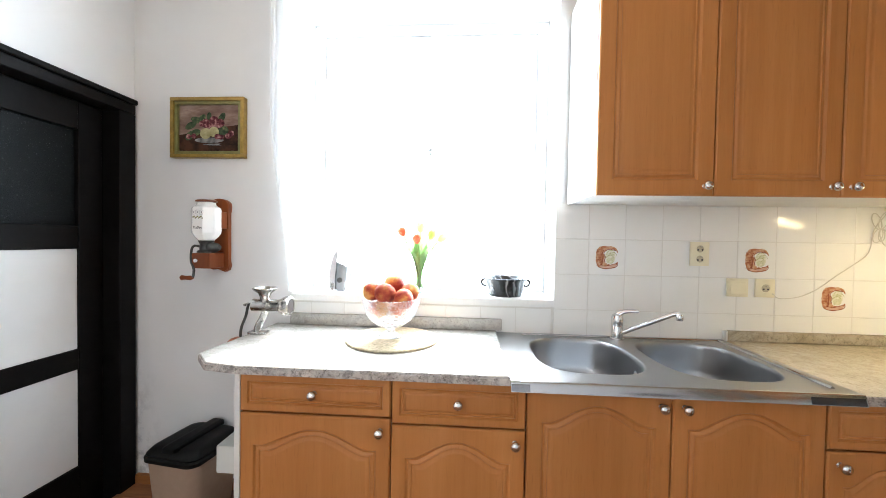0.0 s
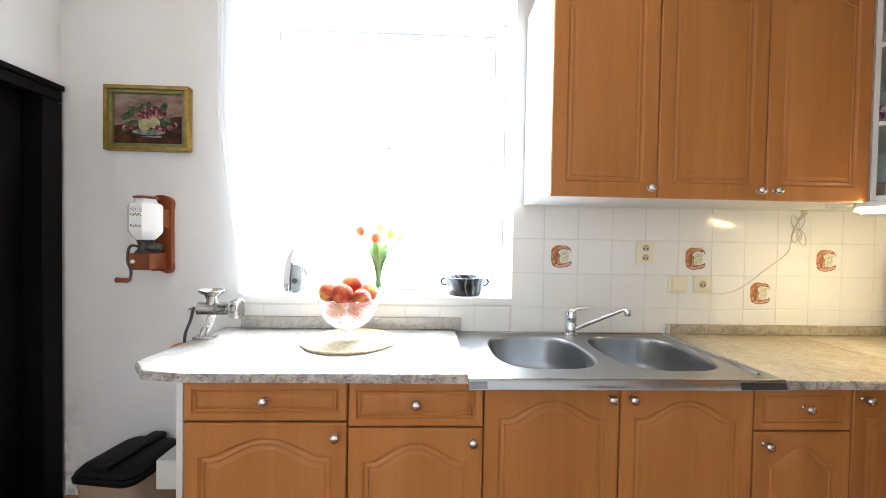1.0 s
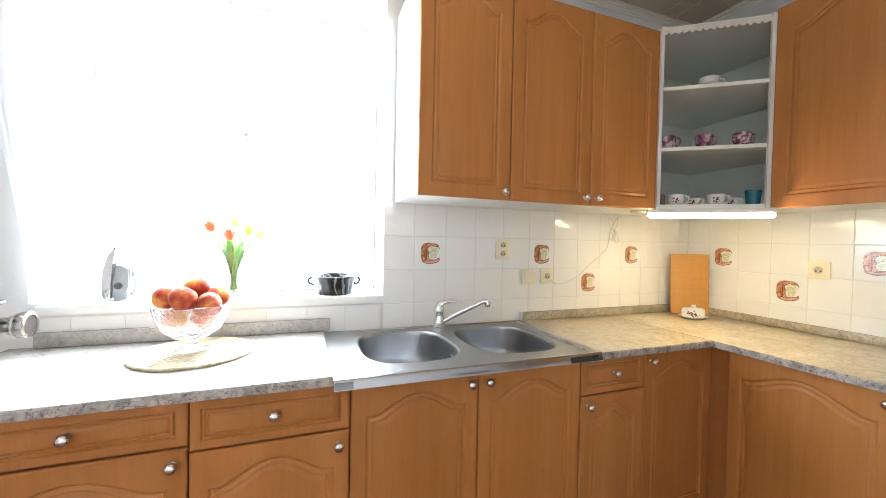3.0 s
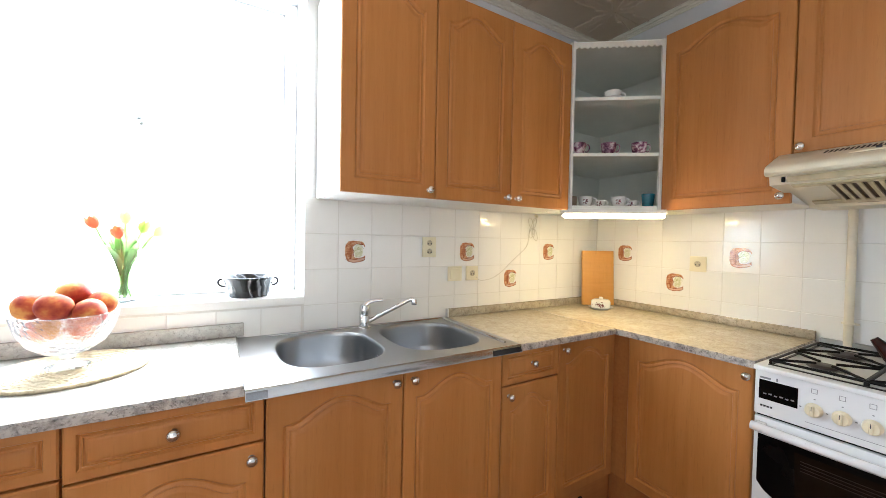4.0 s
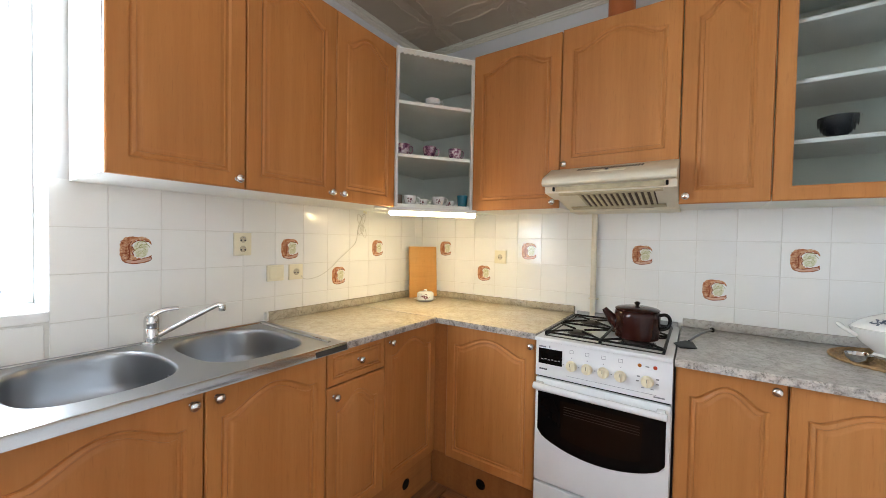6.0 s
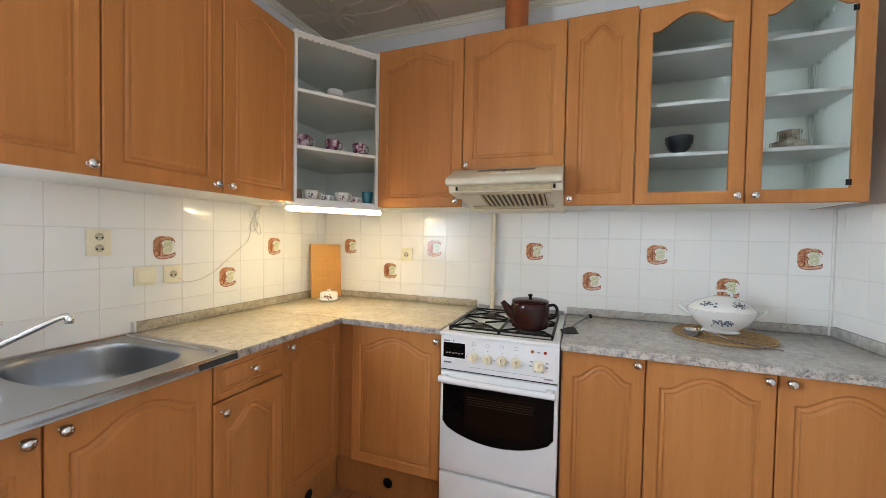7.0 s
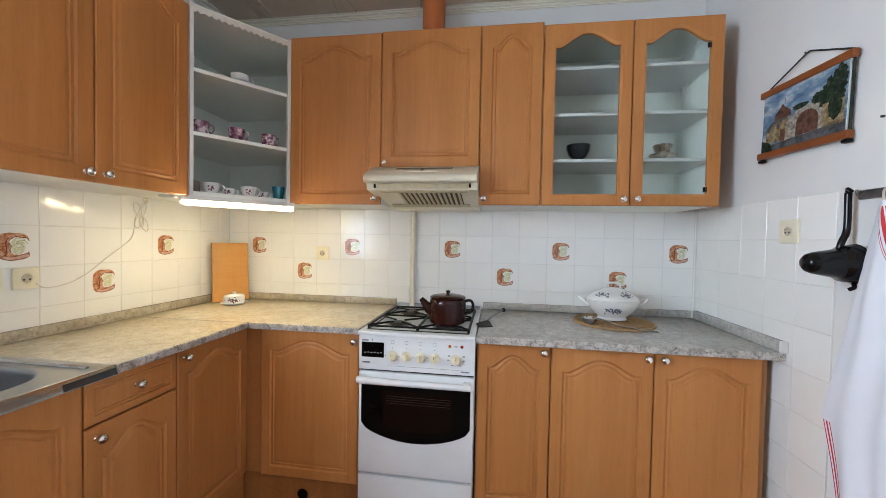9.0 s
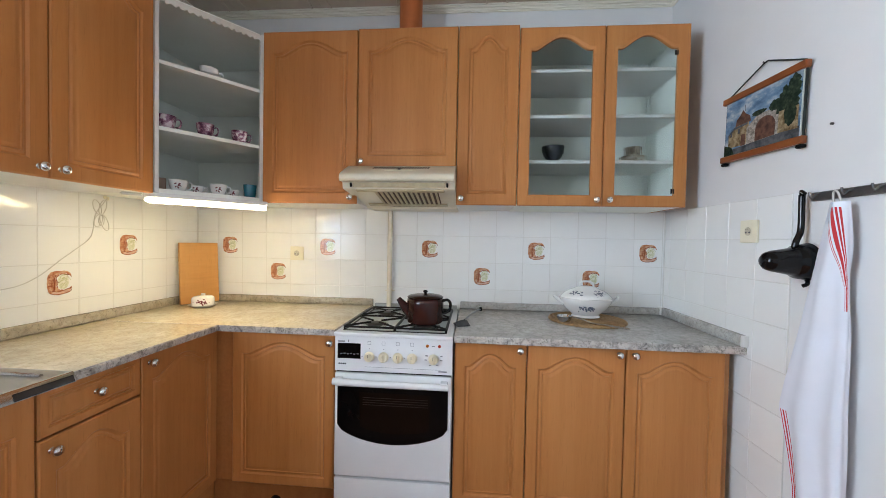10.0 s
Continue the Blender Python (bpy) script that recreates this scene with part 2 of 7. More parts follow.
BROWN_WICKER = plain("brown_straw_weave", (0.42, 0.26, 0.115), 0.75, 0, 0.5, 70, 0.4)
PALE_PATCH = plain("grey_steel_film", (0.30, 0.31, 0.33), 0.18, 0.8)
WICKER = plain("straw_weave", (0.74, 0.62, 0.42), 0.75, 0, 0.5, 70, 0.4)
RAIL_METAL = plain("galvanised_rail", (0.20, 0.20, 0.205), 0.3, 0.9, 0.4, 30, 0.1)
TEAL_GLASS = plain("teal_glass", (0.02, 0.16, 0.22), 0.15, 0, 0.3, 12)
TAN_BOX = plain("tan_wood_box", (0.26, 0.17, 0.11), 0.5, 0, 0.3, 20)
WHITE_PAINT = plain("white_window_paint", (0.88, 0.88, 0.88), 0.4, 0, 0.05, 10)
FLOWER_INK = plain("plum_print", (0.16, 0.02, 0.035), 0.3)
BLUE_INK = plain("blue_grey_print", (0.10, 0.12, 0.17), 0.3)
DARK_BOWL = plain("dark_blue_glaze", (0.018, 0.02, 0.028), 0.15, 0, 0.4, 20)


def peach_material():
    m, nt, b = material("peach_skin", (0.7, 0.3, 0.1), 0.6, 0, 0.3)
    v = coords(nt)
    f = noise_tex(nt, v, 11.0, 4, 0.6)
    nt.links.new(ramp(nt, f, [(0.40, (0.30, 0.028, 0.020)), (0.50, (0.48, 0.095, 0.035)), (0.60, (0.64, 0.29, 0.075))]), b.inputs["Base Color"])
    bump(nt, b, noise_tex(nt, v, 300.0, 2), 0.15, 0.0008)
    return m


PEACH = peach_material()


def mottled_enamel():
    m, nt, b = material("marbled_enamel", grey(0.1), 0.14)
    v = coords(nt, (1, 1, 0.45), False)
    w = nt.nodes.new("ShaderNodeTexWave")
    w.wave_type, w.bands_direction = "BANDS", "DIAGONAL"
    w.inputs["Scale"].default_value, w.inputs["Distortion"].default_value = 15.0, 6.0
    w.inputs["Detail"].default_value, w.inputs["Detail Scale"].default_value = 2.0, 1.4
    nt.links.new(v, w.inputs["Vector"])
    nt.links.new(ramp(nt, w.outputs["Fac"], [(0.45, grey(0.010)), (0.82, (0.03, 0.03, 0.033)), (1.0, grey(0.20))]), b.inputs["Base Color"])
    return m


MARBLED = mottled_enamel()


def purple_china():
    m, nt, b = material("purple_transfer_china", (0.6, 0.5, 0.55), 0.15)
    f = noise_tex(nt, coords(nt), 38.0, 4, 0.6)
    nt.links.new(ramp(nt, f, [(0.40, (0.10, 0.03, 0.07)), (0.50, (0.30, 0.13, 0.20)), (0.60, (0.66, 0.55, 0.58))]), b.inputs["Base Color"])
    return m


PURPLE = purple_china()


def motif_material():
    """Transfer print: mottled peach and brown of a wreath."""
    m, nt, b = material("tile_motif", (0.8, 0.8, 0.78), 0.12)
    f = noise_tex(nt, coords(nt, (1, 1, 1), False), 62.0, 4, 0.65)
    nt.links.new(ramp(nt, f, [(0.36, (0.24, 0.070, 0.026)), (0.46, (0.46, 0.18, 0.08)), (0.57, (0.60, 0.33, 0.185)), (0.72, (0.72, 0.55, 0.39))]), b.inputs["Base Color"])
    return m


def motif_heart():
    m, nt, b = material("tile_motif_heart", (0.6, 0.6, 0.4), 0.12)
    f = noise_tex(nt, coords(nt, (1, 1, 1), False), 110.0, 3, 0.6)
    nt.links.new(ramp(nt, f, [(0.34, (0.50, 0.51, 0.28)), (0.46, (0.66, 0.66, 0.46)), (0.60, (0.80, 0.79, 0.68))]), b.inputs["Base Color"])
    return m


MOTIF, MOTIF_HEART = motif_material(), motif_heart()
MOTIF_LINE = plain("motif_line_print", (0.27, 0.062, 0.022), 0.14, 0, 0.35, 60)
MOTIF_GREEN = plain("motif_green_print", (0.44, 0.46, 0.20), 0.14, 0, 0.3, 60)
MOTIF_PINK = plain("motif_pink_print", (0.74, 0.46, 0.34), 0.14, 0, 0.35, 60)


def clear_glass(name, tint=(1, 1, 1), rough=0.0, reeds=0.0, ior=1.45):
    m, nt, b = material(name, tint, rough)
    b.inputs["Transmission Weight"].default_value = 1.0
    b.inputs["IOR"].default_value = ior
    if reeds:
        w = nt.nodes.new("ShaderNodeTexWave")
        w.wave_type, w.bands_direction = "BANDS", "X"
        w.inputs["Scale"].default_value = reeds
        nt.links.new(coords(nt, (1, 1, 1), False), w.inputs["Vector"])
        bump(nt, b, w.outputs["Fac"], 0.38, 0.002)
    return m


GLASS = clear_glass("clear_glass")


def pressed_glass():
    """Moulded glass whose facets scatter the daylight."""
    m, nt, b = material("pressed_glass", (1, 1, 1), 0.20)
    b.inputs["Transmission Weight"].default_value = 0.95
    vo = nt.nodes.new("ShaderNodeTexVoronoi")
    vo.inputs["Scale"].default_value = 90.0
    nt.links.new(coords(nt, (1, 1, 1), False), vo.inputs["Vector"])
    bump(nt, b, vo.outputs["Distance"], 0.5, 0.004)
    return m


PRESSED = pressed_glass()
REED_GLASS = clear_glass("reeded_glass", (0.78, 0.805, 0.785), 0.10, 40.0, 1.12)


def door_glass_material():
    m, nt, b = material("hammered_dark_glass", (0.004, 0.005, 0.005), 0.28)
    v = coords(nt, (1, 1, 1), False)
    # Sparkles of light on the hammered glass, painted as pale specks.
    speck = noise_tex(nt, v, 190.0, 1)
    nt.links.new(ramp(nt, speck, [(0.66, (0.004, 0.005, 0.005)), (0.76, (0.07, 0.075, 0.075))]), b.inputs["Base Color"])
    vo = nt.nodes.new("ShaderNodeTexVoronoi")
    vo.inputs["Scale"].default_value = 330.0
    nt.links.new(v, vo.inputs["Vector"])
    bump(nt, b, vo.outputs["Distance"], 0.35, 0.002)
    b.inputs["Specular IOR Level"].default_value = 0.10
    return m


DARK_GLASS = door_glass_material()


def sheer_material():
    m = bpy.data.materials.new("sheer_curtain")
    m.use_nodes = True
    nt = m.node_tree
    nt.nodes.remove(nt.nodes["Principled BSDF"])
    d, tl, tr = nt.nodes.new("ShaderNodeBsdfDiffuse"), nt.nodes.new("ShaderNodeBsdfTranslucent"), nt.nodes.new("ShaderNodeBsdfTransparent")
    a, c = nt.nodes.new("ShaderNodeMixShader"), nt.nodes.new("ShaderNodeMixShader")
    d.inputs[0].default_value = tl.inputs[0].default_value = (0.9, 0.9, 0.9, 1)
    a.inputs[0].default_value, c.inputs[0].default_value = 0.55, 0.35
    nt.links.new(d.outputs[0], a.inputs[1]), nt.links.new(tl.outputs[0], a.inputs[2])
    nt.links.new(a.outputs[0], c.inputs[1]), nt.links.new(tr.outputs[0], c.inputs[2])
    nt.links.new(c.outputs[0], nt.nodes["Material Output"].inputs[0])
    return m


SHEER = sheer_material()


def cloth_material(name, base):
    m, nt, b = material(name, base, 0.9, 0, 0.2)
    v = coords(nt, (1, 1, 1), False)
    f = noise_tex(nt, v, 6.0, 4)
    nt.links.new(mix(nt, ramp(nt, f, [(0.3, grey(0)), (0.8, grey(1))]), base, tuple(x * 0.92 for x in base)), b.inputs["Base Color"])
    bump(nt, b, noise_tex(nt, v, 420.0, 2), 0.2, 0.0008)
    return m


LINEN = cloth_material("white_linen", (0.76, 0.785, 0.86))
LINEN_RED = cloth_material("red_stripe_linen", (0.55, 0.045, 0.05))


def tube_light_material():
    m, nt, b = material("fluorescent_diffuser", (0.9, 0.88, 0.8), 0.4)
    b.inputs["Emission Color"].default_value = (1.0, 0.78, 0.42, 1)
    b.inputs["Emission Strength"].default_value = 23.0
    return m


TUBE = tube_light_material()


def parquet_material():
    m, nt, b = material("brown_parquet", (0.25, 0.11, 0.05), 0.35)
    oi = nt.nodes.new("ShaderNodeObjectInfo")
    f = noise_tex(nt, coords(nt, (3, 40, 40)), 2.0, 5, 0.6)
    tone = ramp(nt, oi.outputs["Random"], [(0.0, (0.20, 0.075, 0.03)), (0.5, (0.30, 0.125, 0.05)), (1.0, (0.38, 0.17, 0.07))])
    nt.links.new(mix(nt, ramp(nt, f, [(0.35, grey(0)), (0.7, grey(0.6))]), tone, (0.13, 0.045, 0.02)), b.inputs["Base Color"])
    return m


PARQUET = parquet_material()


def painted(name, stops, scale, stretch=(1, 1, 1)):
    m, nt, b = material(name, (0.3, 0.2, 0.1), 0.7, 0, 0.2)
    nt.links.new(ramp(nt, noise_tex(nt, coords(nt, stretch, False), scale, 4, 0.6), stops), b.inputs["Base Color"])
    return m


# ---- mesh helpers ----
def thing(name, m, label, category, group="", kind=""):
    e = new(name)
    e.matrix_world = m
    e.empty_display_size = 0.05
    return tagged(e, label, category, group, kind)


def finish(bm, name, mats, angle=38):
    bmesh.ops.recalc_face_normals(bm, faces=bm.faces)
    me = bpy.data.meshes.new(name)
    bm.to_mesh(me)
    bm.free()
    for m in (mats if isinstance(mats, (list, tuple)) else [mats]):
        me.materials.append(m)
    me.polygons.foreach_set("use_smooth", [True] * len(me.polygons))
    me.set_sharp_from_angle(angle=radians(angle))
    return me


def part(name, bm, mats, parent, label="", angle=38):
    ob = new(name, finish(bm, name, mats, angle))
    ob.parent = parent
    return tagged(ob, label)


def solid(name, bm, mats, label, category, group="", kind="", angle=38):
    """A top-level thing that is one mesh."""
    return tagged(new(name, finish(bm, name, mats, angle)), label, category, group, kind)


def box(bm, x0, x1, y0, y1, z0, z1, bevel=0.0, segs=1, mat=0):
    x0, x1, y0, y1, z0, z1 = min(x0, x1), max(x0, x1), min(y0, y1), max(y0, y1), min(z0, z1), max(z0, z1)
    vs = [bm.verts.new((x, y, z)) for z in (z0, z1) for y in (y0, y1) for x in (x0, x1)]
    fs = [bm.faces.new([vs[i] for i in q]) for q in ((0, 2, 3, 1), (4, 5, 7, 6), (0, 1, 5, 4), (2, 6, 7, 3), (0, 4, 6, 2), (1, 3, 7, 5))]
    for f in fs:
        f.material_index = mat
    if bevel:
        es = list({e for f in fs for e in f.edges})
        bmesh.ops.bevel(bm, geom=es, offset=bevel, segments=segs, profile=0.6, affect="EDGES")
    return bm


def B(*a, **k):
    return box(bmesh.new(), *a, **k)


def lathe(bm, profile, seg=28, at=(0, 0, 0), axis="z", sx=1.0, sy=1.0, mat=0):
    """Profile: (radius, height) pairs, from the bottom up."""
    rings = []
    for r, h in profile:
        ring = []
        for i in range(seg):
            a = 2 * math.pi * i / seg
            u, v = r * math.cos(a) * sx, r * math.sin(a) * sy
            p = {"z": (u, v, h), "y": (u, h, v), "x": (h, u, v)}[axis]
            ring.append(bm.verts.new((p[0] + at[0], p[1] + at[1], p[2] + at[2])))
        rings.append(ring)
    for a, b in zip(rings, rings[1:]):
        for i in range(seg):
            bm.faces.new((a[i], a[(i + 1) % seg], b[(i + 1) % seg], b[i])).material_index = mat
    for ring in (rings[0], rings[-1]):
        bm.faces.new(ring).material_index = mat
    return bm


def tube(bm, pts, r, seg=8, mat=0, taper=1.0, flat=1.0):
    """A round bar along the points."""
    pts = [Vector(p) for p in pts]
    rings, up = [], None
    n = len(pts)
    for i, p in enumerate(pts):
        d = (pts[min(i + 1, n - 1)] - pts[max(i - 1, 0)]).normalized()
        if up is None:
            up = d.orthogonal().normalized()
        up = (up - d * up.dot(d)).normalized()
        side = d.cross(up)
        k = r * (1 + (taper - 1) * i / max(1, n - 1))
        rings.append([bm.verts.new(p + up * math.cos(a) * k + side * math.sin(a) * k * flat) for a in (2 * math.pi * j / seg for j in range(seg))])
    for a, b in zip(rings, rings[1:]):
        for i in range(seg):
            bm.faces.new((a[i], a[(i + 1) % seg], b[(i + 1) % seg], b[i])).material_index = mat
    bm.faces.new(rings[0]).material_index = mat
    bm.faces.new(rings[-1]).material_index = mat
    return bm


def smooth_line(pts, steps=6):
    """Points along a Catmull-Rom curve through pts."""
    ps = [Vector(p) for p in pts]
    out = []
    for i in range(len(ps) - 1):
        a, b, c, d = ps[max(i - 1, 0)], ps[i], ps[i + 1], ps[min(i + 2, len(ps) - 1)]
        for k in range(steps):
            t = k / steps
            out.append(0.5 * (2 * b + (c - a) * t + (2 * a - 5 * b + 4 * c - d) * t * t + (3 * b - a - 3 * c + d) * t ** 3))
    return out + [ps[-1]]


def slab(bm, outline, z0, z1, mat=0, side_mat=0):
    """A plate with a polygon outline in x, y."""
    lo = [bm.verts.new((x, y, z0)) for x, y in outline]
    hi = [bm.verts.new((x, y, z1)) for x, y in outline]
    bm.faces.new(list(reversed(lo))).material_index = mat
    bm.faces.new(hi).material_index = mat
    n = len(outline)
    for i in range(n):
        bm.faces.new((lo[i], lo[(i + 1) % n], hi[(i + 1) % n], hi[i])).material_index = side_mat
    return bm


def plate(bm, outline, y0, y1, mat=0):
    """A plate with a polygon outline in x, z; y1 is the back."""
    a = [bm.verts.new((x, y0, z)) for x, z in outline]
    b = [bm.verts.new((x, y1, z)) for x, z in outline]
    n = len(outline)
    bm.faces.new(a).material_index = mat
    bm.faces.new(list(reversed(b))).material_index = mat
    for i in range(n):
        bm.faces.new((a[i], b[i], b[(i + 1) % n], a[(i + 1) % n])).material_index = mat
    return bm


def ellipse(cx, cz, rx, rz, n=18, turn=0.0):
    c, s = math.cos(turn), math.sin(turn)
    return [(cx + rx * math.cos(a) * c - rz * math.sin(a) * s, cz + rx * math.cos(a) * s + rz * math.sin(a) * c) for a in (2 * math.pi * i / n for i in range(n))]


# ---- setting ----
T = 0.006                       # the plaster lies this far behind the face of the tiles
P, ZL = 0.152, 1.16             # tile pitch, height of the joint between the two rows of motifs
TILE_TOP = ZL + 2 * P

bm = B(DOORX - 0.3, WX0, T, 0.33, 0, CEIL)
box(bm, WX1, 0.3, T, 0.33, 0, CEIL)
box(bm, WX0, WX1, T, 0.33, 0, WZ0 - 0.03)
box(bm, WX0, WX1, T, 0.33, WZ1, CEIL)
wall_north = solid("wall_north", bm, WALL, "white painted window wall, tiled above the worktop", "wall", kind="structure")
wall_east = solid("wall_east", B(T, 0.3, BACKY - 0.3, T, 0, CEIL), WALL, "white painted wall behind the cooker, tiled above the worktop", "wall", kind="structure")
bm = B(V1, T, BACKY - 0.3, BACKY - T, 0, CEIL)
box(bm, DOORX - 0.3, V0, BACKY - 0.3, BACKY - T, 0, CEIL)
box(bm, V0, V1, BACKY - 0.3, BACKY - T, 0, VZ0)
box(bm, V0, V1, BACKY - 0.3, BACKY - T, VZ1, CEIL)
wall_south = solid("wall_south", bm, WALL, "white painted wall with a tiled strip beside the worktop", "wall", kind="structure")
DY0, DY1, DH = -0.085, -0.905, 1.845                 # door opening
bm = B(DOORX - 0.3, DOORX, -0.007, T, 0, CEIL)
box(bm, DOORX - 0.3, DOORX, BACKY - T, -0.984, 0, CEIL)
box(bm, DOORX - 0.3, DOORX, -0.984, -0.007, DH + 0.041, CEIL)
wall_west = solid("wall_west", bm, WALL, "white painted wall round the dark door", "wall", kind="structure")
solid("floor_base", B(DOORX - 0.3, 0.3, BACKY - 0.3, 0.33, -0.2, -0.012), PLINTH, "dark screed under the parquet", "floor", kind="structure")


def ceiling_mesh():
    """Foam ceiling tiles, 0.5 m, with a raised band of ornament along every joint."""
    bm = B(DOORX - 0.3, 0.3, BACKY - 0.3, 0.33, CEIL, CEIL + 0.15)
    step, x = 0.5, -0.28
    lines = []
    while x > DOORX:
        lines.append(("y", x))
        x -= step
    y = -0.28
    while y > BACKY:
        lines.append(("x", y))
        y -= step
    for way, c in lines:
        lo, hi, first = (BACKY, 0.0, -0.28) if way == "y" else (DOORX, 0.0, -0.28)
        k = first + step
        while k > lo - step:
            for side in (-1, 1):
                shape = [(0.03, 0.012), (0.07, 0.035), (0.10, 0.05), (0.12, 0.038), (0.15, 0.045), (0.25, 0.058), (0.35, 0.045), (0.38, 0.038), (0.40, 0.05), (0.43, 0.035), (0.47, 0.012)]
                pts = []
                for u, off in shape:
                    a, b2 = k - u, c + side * off
                    if lo < a < hi:
                        pts.append((b2, a, CEIL) if way == "y" else (a, b2, CEIL))
                if len(pts) > 2:
                    tube(bm, smooth_line(pts, 3), 0.0065, 6)
            k -= step
        # fine joint
        if way == "y":
            box(bm, c - 0.0015, c + 0.0015, BACKY, 0, CEIL - 0.002, CEIL + 0.001)
        else:
            box(bm, DOORX, 0, c - 0.0015, c + 0.0015, CEIL - 0.002, CEIL + 0.001)
    return bm


solid("ceiling", ceiling_mesh(), CEILING, "taupe embossed foam tile ceiling", "ceiling", kind="structure")


def cornice_run(name, length, m):
    prof = [(0.0, -0.026), (-0.008, -0.026), (-0.010, -0.020), (-0.018, -0.019), (-0.021, -0.013), (-0.034, -0.012), (-0.037, -0.007), (-0.046, -0.006), (-0.046, 0.0), (0.0, 0.0)]
    bm = bmesh.new()
    a = [bm.verts.new((0, y, CEIL - 0.001 + z)) for y, z in prof]
    b = [bm.verts.new((length, y, CEIL - 0.001 + z)) for y, z in prof]
    for i in range(len(prof)):
        j = (i + 1) % len(prof)
        bm.faces.new((a[i], a[j], b[j], b[i]))
    bm.faces.new(a), bm.faces.new(b)
    ob = solid(name, bm, CORNICE, "cream moulded cornice under the ceiling", "cornice", kind="structure", angle=25)
    ob.matrix_world = m
    return ob


cornice_run("trim", -DOORX, pose(DOORX, T, 0))
cornice_run("trim", -BACKY, pose(T, 0, 0, 0, 0, -90))
cornice_run("trim", -DOORX, pose(0, BACKY - T, 0, 0, 0, 180))
cornice_run("trim", -BACKY, pose(DOORX, BACKY, 0, 0, 0, 90))


# ---- windows ----
def casement_window(name, m, w, hh, label):
    """Double casement window; local y = 0 is the middle of the frame, the room lies at -y."""
    t = thing(name, m, label, "window", kind="structure")
    hw = w / 2
    for x0, x1, z0, z1 in ((-hw, -hw + 0.05, 0, hh), (hw - 0.05, hw, 0, hh), (-hw + 0.05, hw - 0.05, 0, 0.05), (-hw + 0.05, hw - 0.05, hh - 0.05, hh)):
        part("window_frame", B(x0, x1, -0.02, 0.06, z0, z1, 0.004), WHITE_PAINT, t)
    for s in (-1, 1):
        bm = bmesh.new()
        a, c = sorted((s * 0.004, s * (hw - 0.055)))
        for x0, x1, z0, z1 in ((a, a + 0.05, 0.055, hh - 0.055), (c - 0.05, c, 0.055, hh - 0.055), (a + 0.05, c - 0.05, 0.055, 0.115), (a + 0.05, c - 0.05, hh - 0.115, hh - 0.055)):
            box(bm, x0, x1, -0.015, 0.035, z0, z1, 0.005)
        sash = part("casement", bm, WHITE_PAINT, t)
        pane = part("pane", B(a + 0.048, c - 0.048, 0.008, 0.012, 0.11, hh - 0.11), GLASS, sash)
        pane.visible_shadow = False
    bm = bmesh.new()
    tube(bm, smooth_line([(0.01, -0.02, 0.675), (0.01, -0.055, 0.675), (0.012, -0.085, 0.676), (0.022, -0.092, 0.677)], 4), 0.006, 8)
    part("window_handle", bm, IRON_GREY, t, "small dark window handle")
    return t


casement_window("window_1", pose((WX0 + WX1) / 2, 0.24, WZ0), WX1 - WX0, WZ1 - WZ0, "white double casement window, bright daylight behind")
casement_window("window_2", pose((V0 + V1) / 2, BACKY - 0.2, VZ0, 0, 0, 180), V1 - V0, VZ1 - VZ0, "unseen white double casement window, added to let in fill light")
bm = B(WX0 - 0.002, WX1 - 0.002, -0.022, 0.235, WZ0 - 0.032, WZ0, 0.005, 2)
solid("window_sill", bm, REVEAL, "white painted window sill", "window sill", kind="structure")


def curtain(xa0, xa1, xb0, xb1, z0, z1, y, folds, amp):
    """Sheer curtain: edges xa at the top and xb at the bottom."""
    bm = bmesh.new()
    nx, nz = folds * 8, 24
    grid = []
    for j in range(nz + 1):
        t = j / nz
        e = min(1.0, t / 0.55)
        e = e * e * (3 - 2 * e)
        l, r = xb0 + (xa0 - xb0) * e, xb1 + (xa1 - xb1) * e
        grid.append([bm.verts.new((l + (r - l) * i / nx, y + amp * math.sin(2 * math.pi * folds * i / nx + 0.5 * math.sin(3 * t)), z0 + (z1 - z0) * t)) for i in range(nx + 1)])
    for j in range(nz):
        for i in range(nx):
            bm.faces.new((grid[j][i], grid[j][i + 1], grid[j + 1][i + 1], grid[j + 1][i]))
    return bm


solid("curtain", curtain(-3.148, -2.97, -3.058, -2.985, 1.06, 2.50, -0.035, 4, 0.012), SHEER, "sheer white curtain drawn to the side of the window", "curtain", angle=80)
bm = tube(bmesh.new(), [(-3.22, -0.035, 2.51), (-1.86, -0.035, 2.51)], 0.008, 10)
box(bm, -3.2, -3.19, -0.04, T, 2.50, 2.52), box(bm, -1.885, -1.875, -0.04, T, 2.50, 2.52)
solid("curtain_rod", bm, WHITE_PAINT, "thin white curtain rod over the window", "curtain rod")


# ---- door in the west wall ----
door = thing("door_1", pose(DOORX, 0, 0), "dark painted door with white panels and dark hammered glass", "door", kind="structure")
part("door_jamb", B(-0.29, 0.018, DY0 - 0.001, -0.006, 0, DH - 0.001, 0.003), BLACK_PAINT, door)
part("door_jamb", B(-0.29, 0.018, -0.985, DY1 + 0.001, 0, DH - 0.001, 0.003), BLACK_PAINT, door)
part("door_head", B(-0.29, 0.018, -0.985, -0.006, DH, DH + 0.042, 0.003), BLACK_PAINT, door)
part("door_cornice", B(0.001, 0.030, -0.995, -0.004, DH + 0.043, DH + 0.066, 0.005), BLACK_PAINT, door)
LY0, LY1 = DY0 - 0.004, DY1 + 0.004
ya, yb = -0.19, -0.80
bm = B(-0.10, -0.06, ya, LY0, 0.01, DH - 0.003, 0.003)
